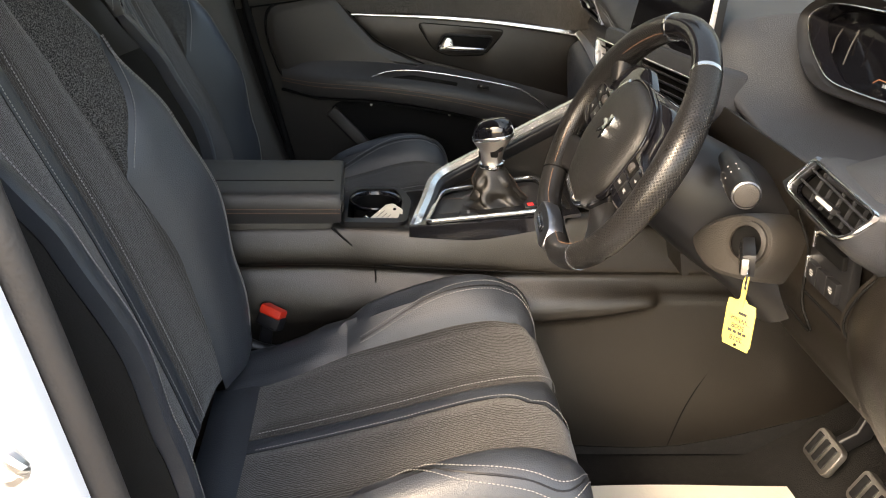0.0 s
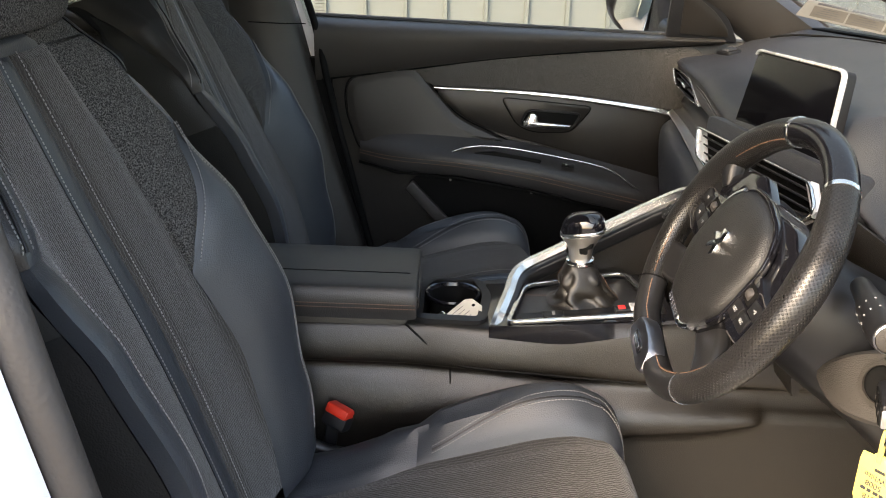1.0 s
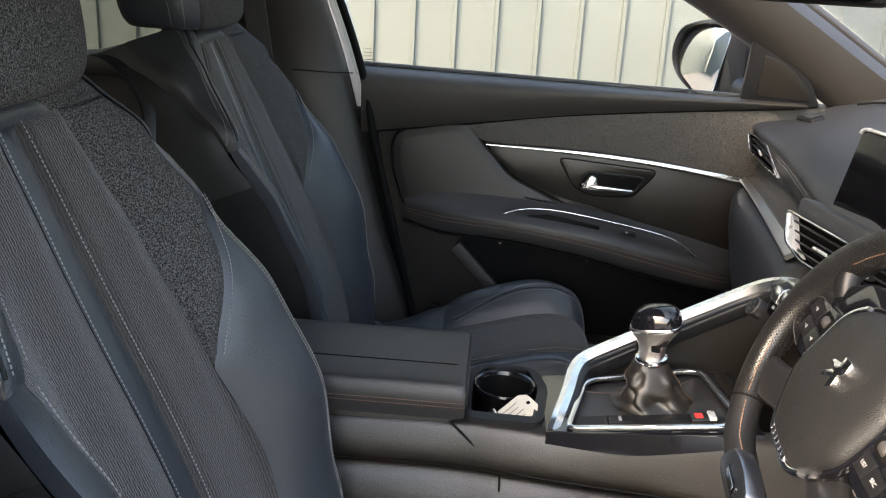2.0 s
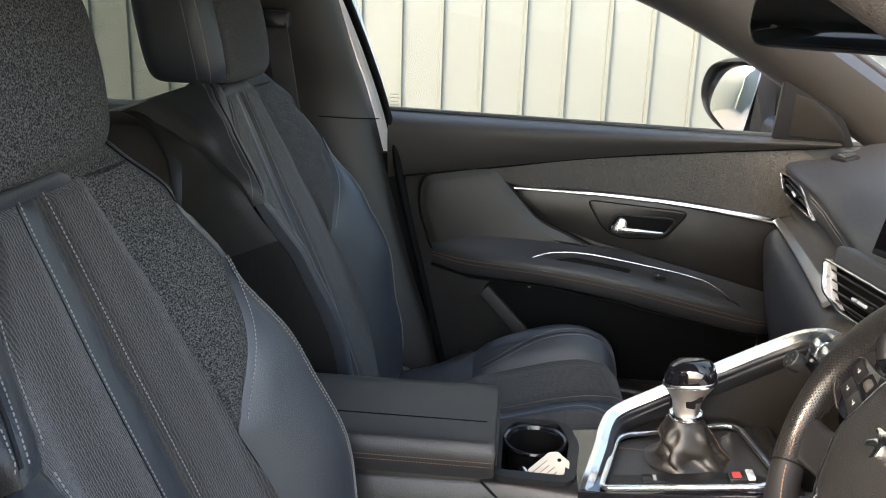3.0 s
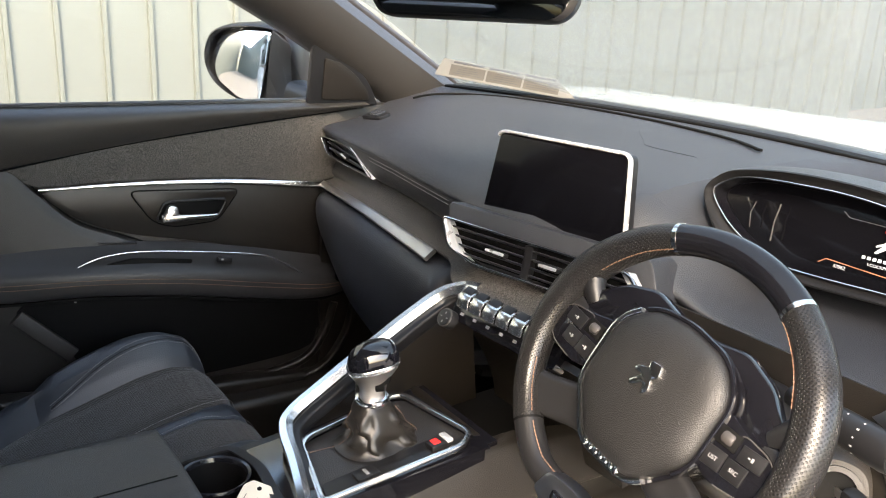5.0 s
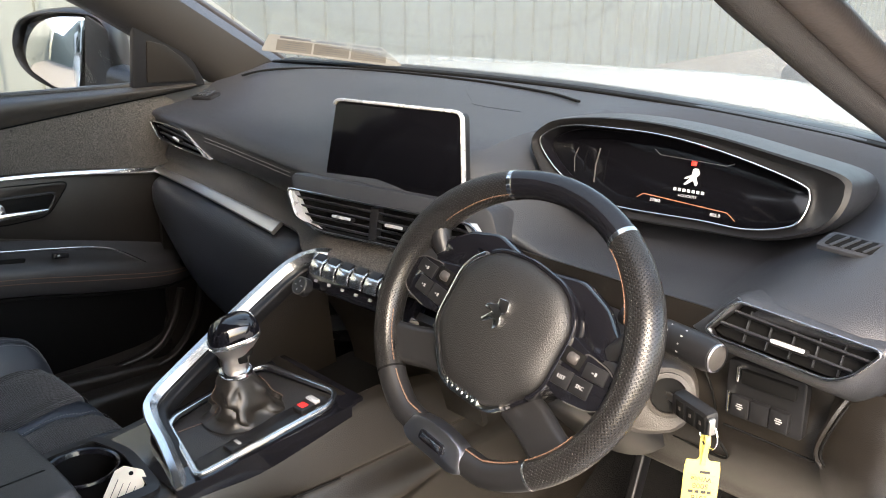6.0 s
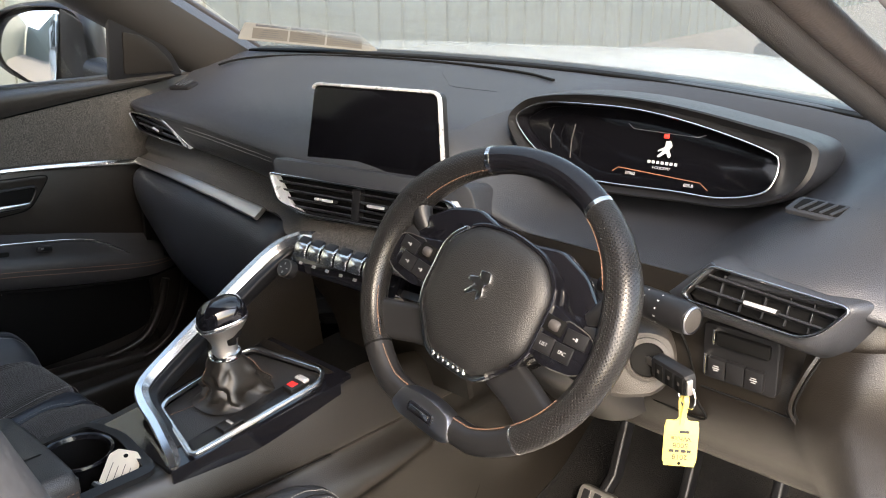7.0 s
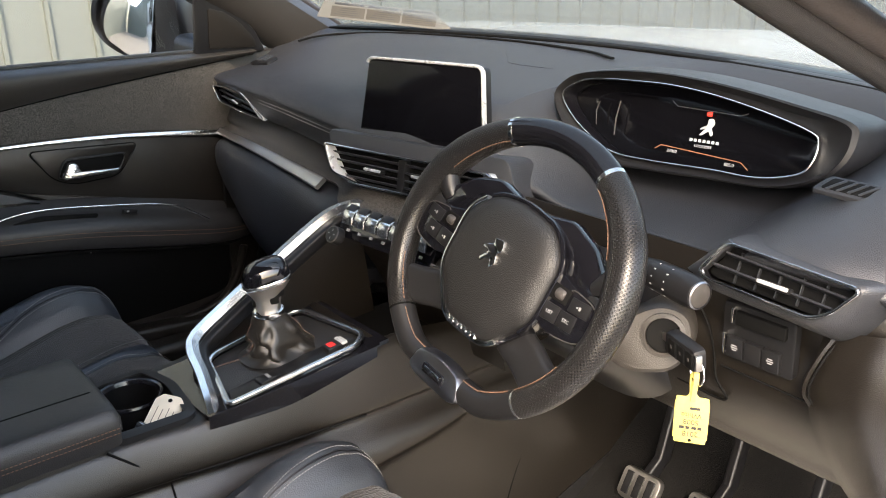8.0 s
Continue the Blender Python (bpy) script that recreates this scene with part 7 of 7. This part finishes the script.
# ---- sticker behind the windscreen ----
sticker = thing("windscreen_sticker", "cream and brown printed sheet lying behind the windscreen", "sticker")
stm = axes((0.719, 0.528, 1.160), (0.62, -0.66, -0.10), (0.35, 0.30, 0.75))
part("sheet", slab(soften([(-0.144, -0.019), (-0.134, 0.019), (0.096, 0.019), (0.144, -0.019)], 0.004), stm, 0.0012, 0.0003), STICK, sticker)
BROWN = material("brown_print", (0.062, 0.054, 0.043), 0.6)
for k in range(3):
    part("print_panel", box(stm @ Matrix.Translation((-0.080 + 0.075 * k, -0.003, 0.0004)), (0.071, 0.023, 0.0006), 0.0002), BROWN, sticker)
    for r in range(4):
        part("print_line", box(stm @ Matrix.Translation((-0.080 + 0.075 * k, 0.0045 - 0.0045 * r, 0.0009)), (0.060 if k == 2 else 0.030 + 0.008 * r, 0.0009, 0.0004), 0.0001), INK, sticker)
for k in range(3):
    part("print_bar", box(stm @ Matrix.Translation((-0.080 + 0.072 * k, 0.0142, 0.0004)), (0.062, 0.0042, 0.0006), 0.0002), INK, sticker)

# ---- pedals and mats ----
for name, label, at, size in (("brake_pedal", "ribbed aluminium brake pedal", (0.640, -0.375, 0.472), (0.080, 0.055)), ("clutch_pedal", "ribbed aluminium clutch pedal", (0.632, -0.250, 0.462), (0.075, 0.055)), ("throttle_pedal", "ribbed aluminium accelerator pedal", (0.62, -0.52, 0.50), (0.05, 0.11))):
    ped = thing(name, label, "pedal", "driver's pedals")
    pm = axes(at, (0, -1, 0), (0.5, 0, 0.86))
    part("pad", slab(rounded(size[0], size[1], 0.012), pm, 0.012, 0.004), ALU, ped)
    for k in range(3):
        part("rubber", box(pm @ Matrix.Translation((-size[0] * 0.28 + size[0] * 0.28 * k, 0, 0.001)), (size[0] * 0.18, size[1] * 0.7, 0.004), 0.0015), BLACKP, ped)
    part("arm", sweep([tuple(pm @ V((0, 0, -0.01))), (at[0] + 0.06, at[1], at[2] + 0.03), (at[0] + 0.12, at[1], at[2] + 0.22)], rounded(0.03, 0.016, 0.005), up=(0, 1, 0)), BLACKP, ped)
mat_ = thing("paper_floor_mat", "cream paper protection mat on the driver's floor", "floor mat")
part("sheet", loft([[(x, y, 0.398 + 0.006 * math.sin(9 * x + 5 * y)) for y in (-0.62, -0.5, -0.38, -0.25)] for x in (0.20, 0.30, 0.40, 0.50, 0.60)], 4, 4, thick=0.001), PAPER, mat_)
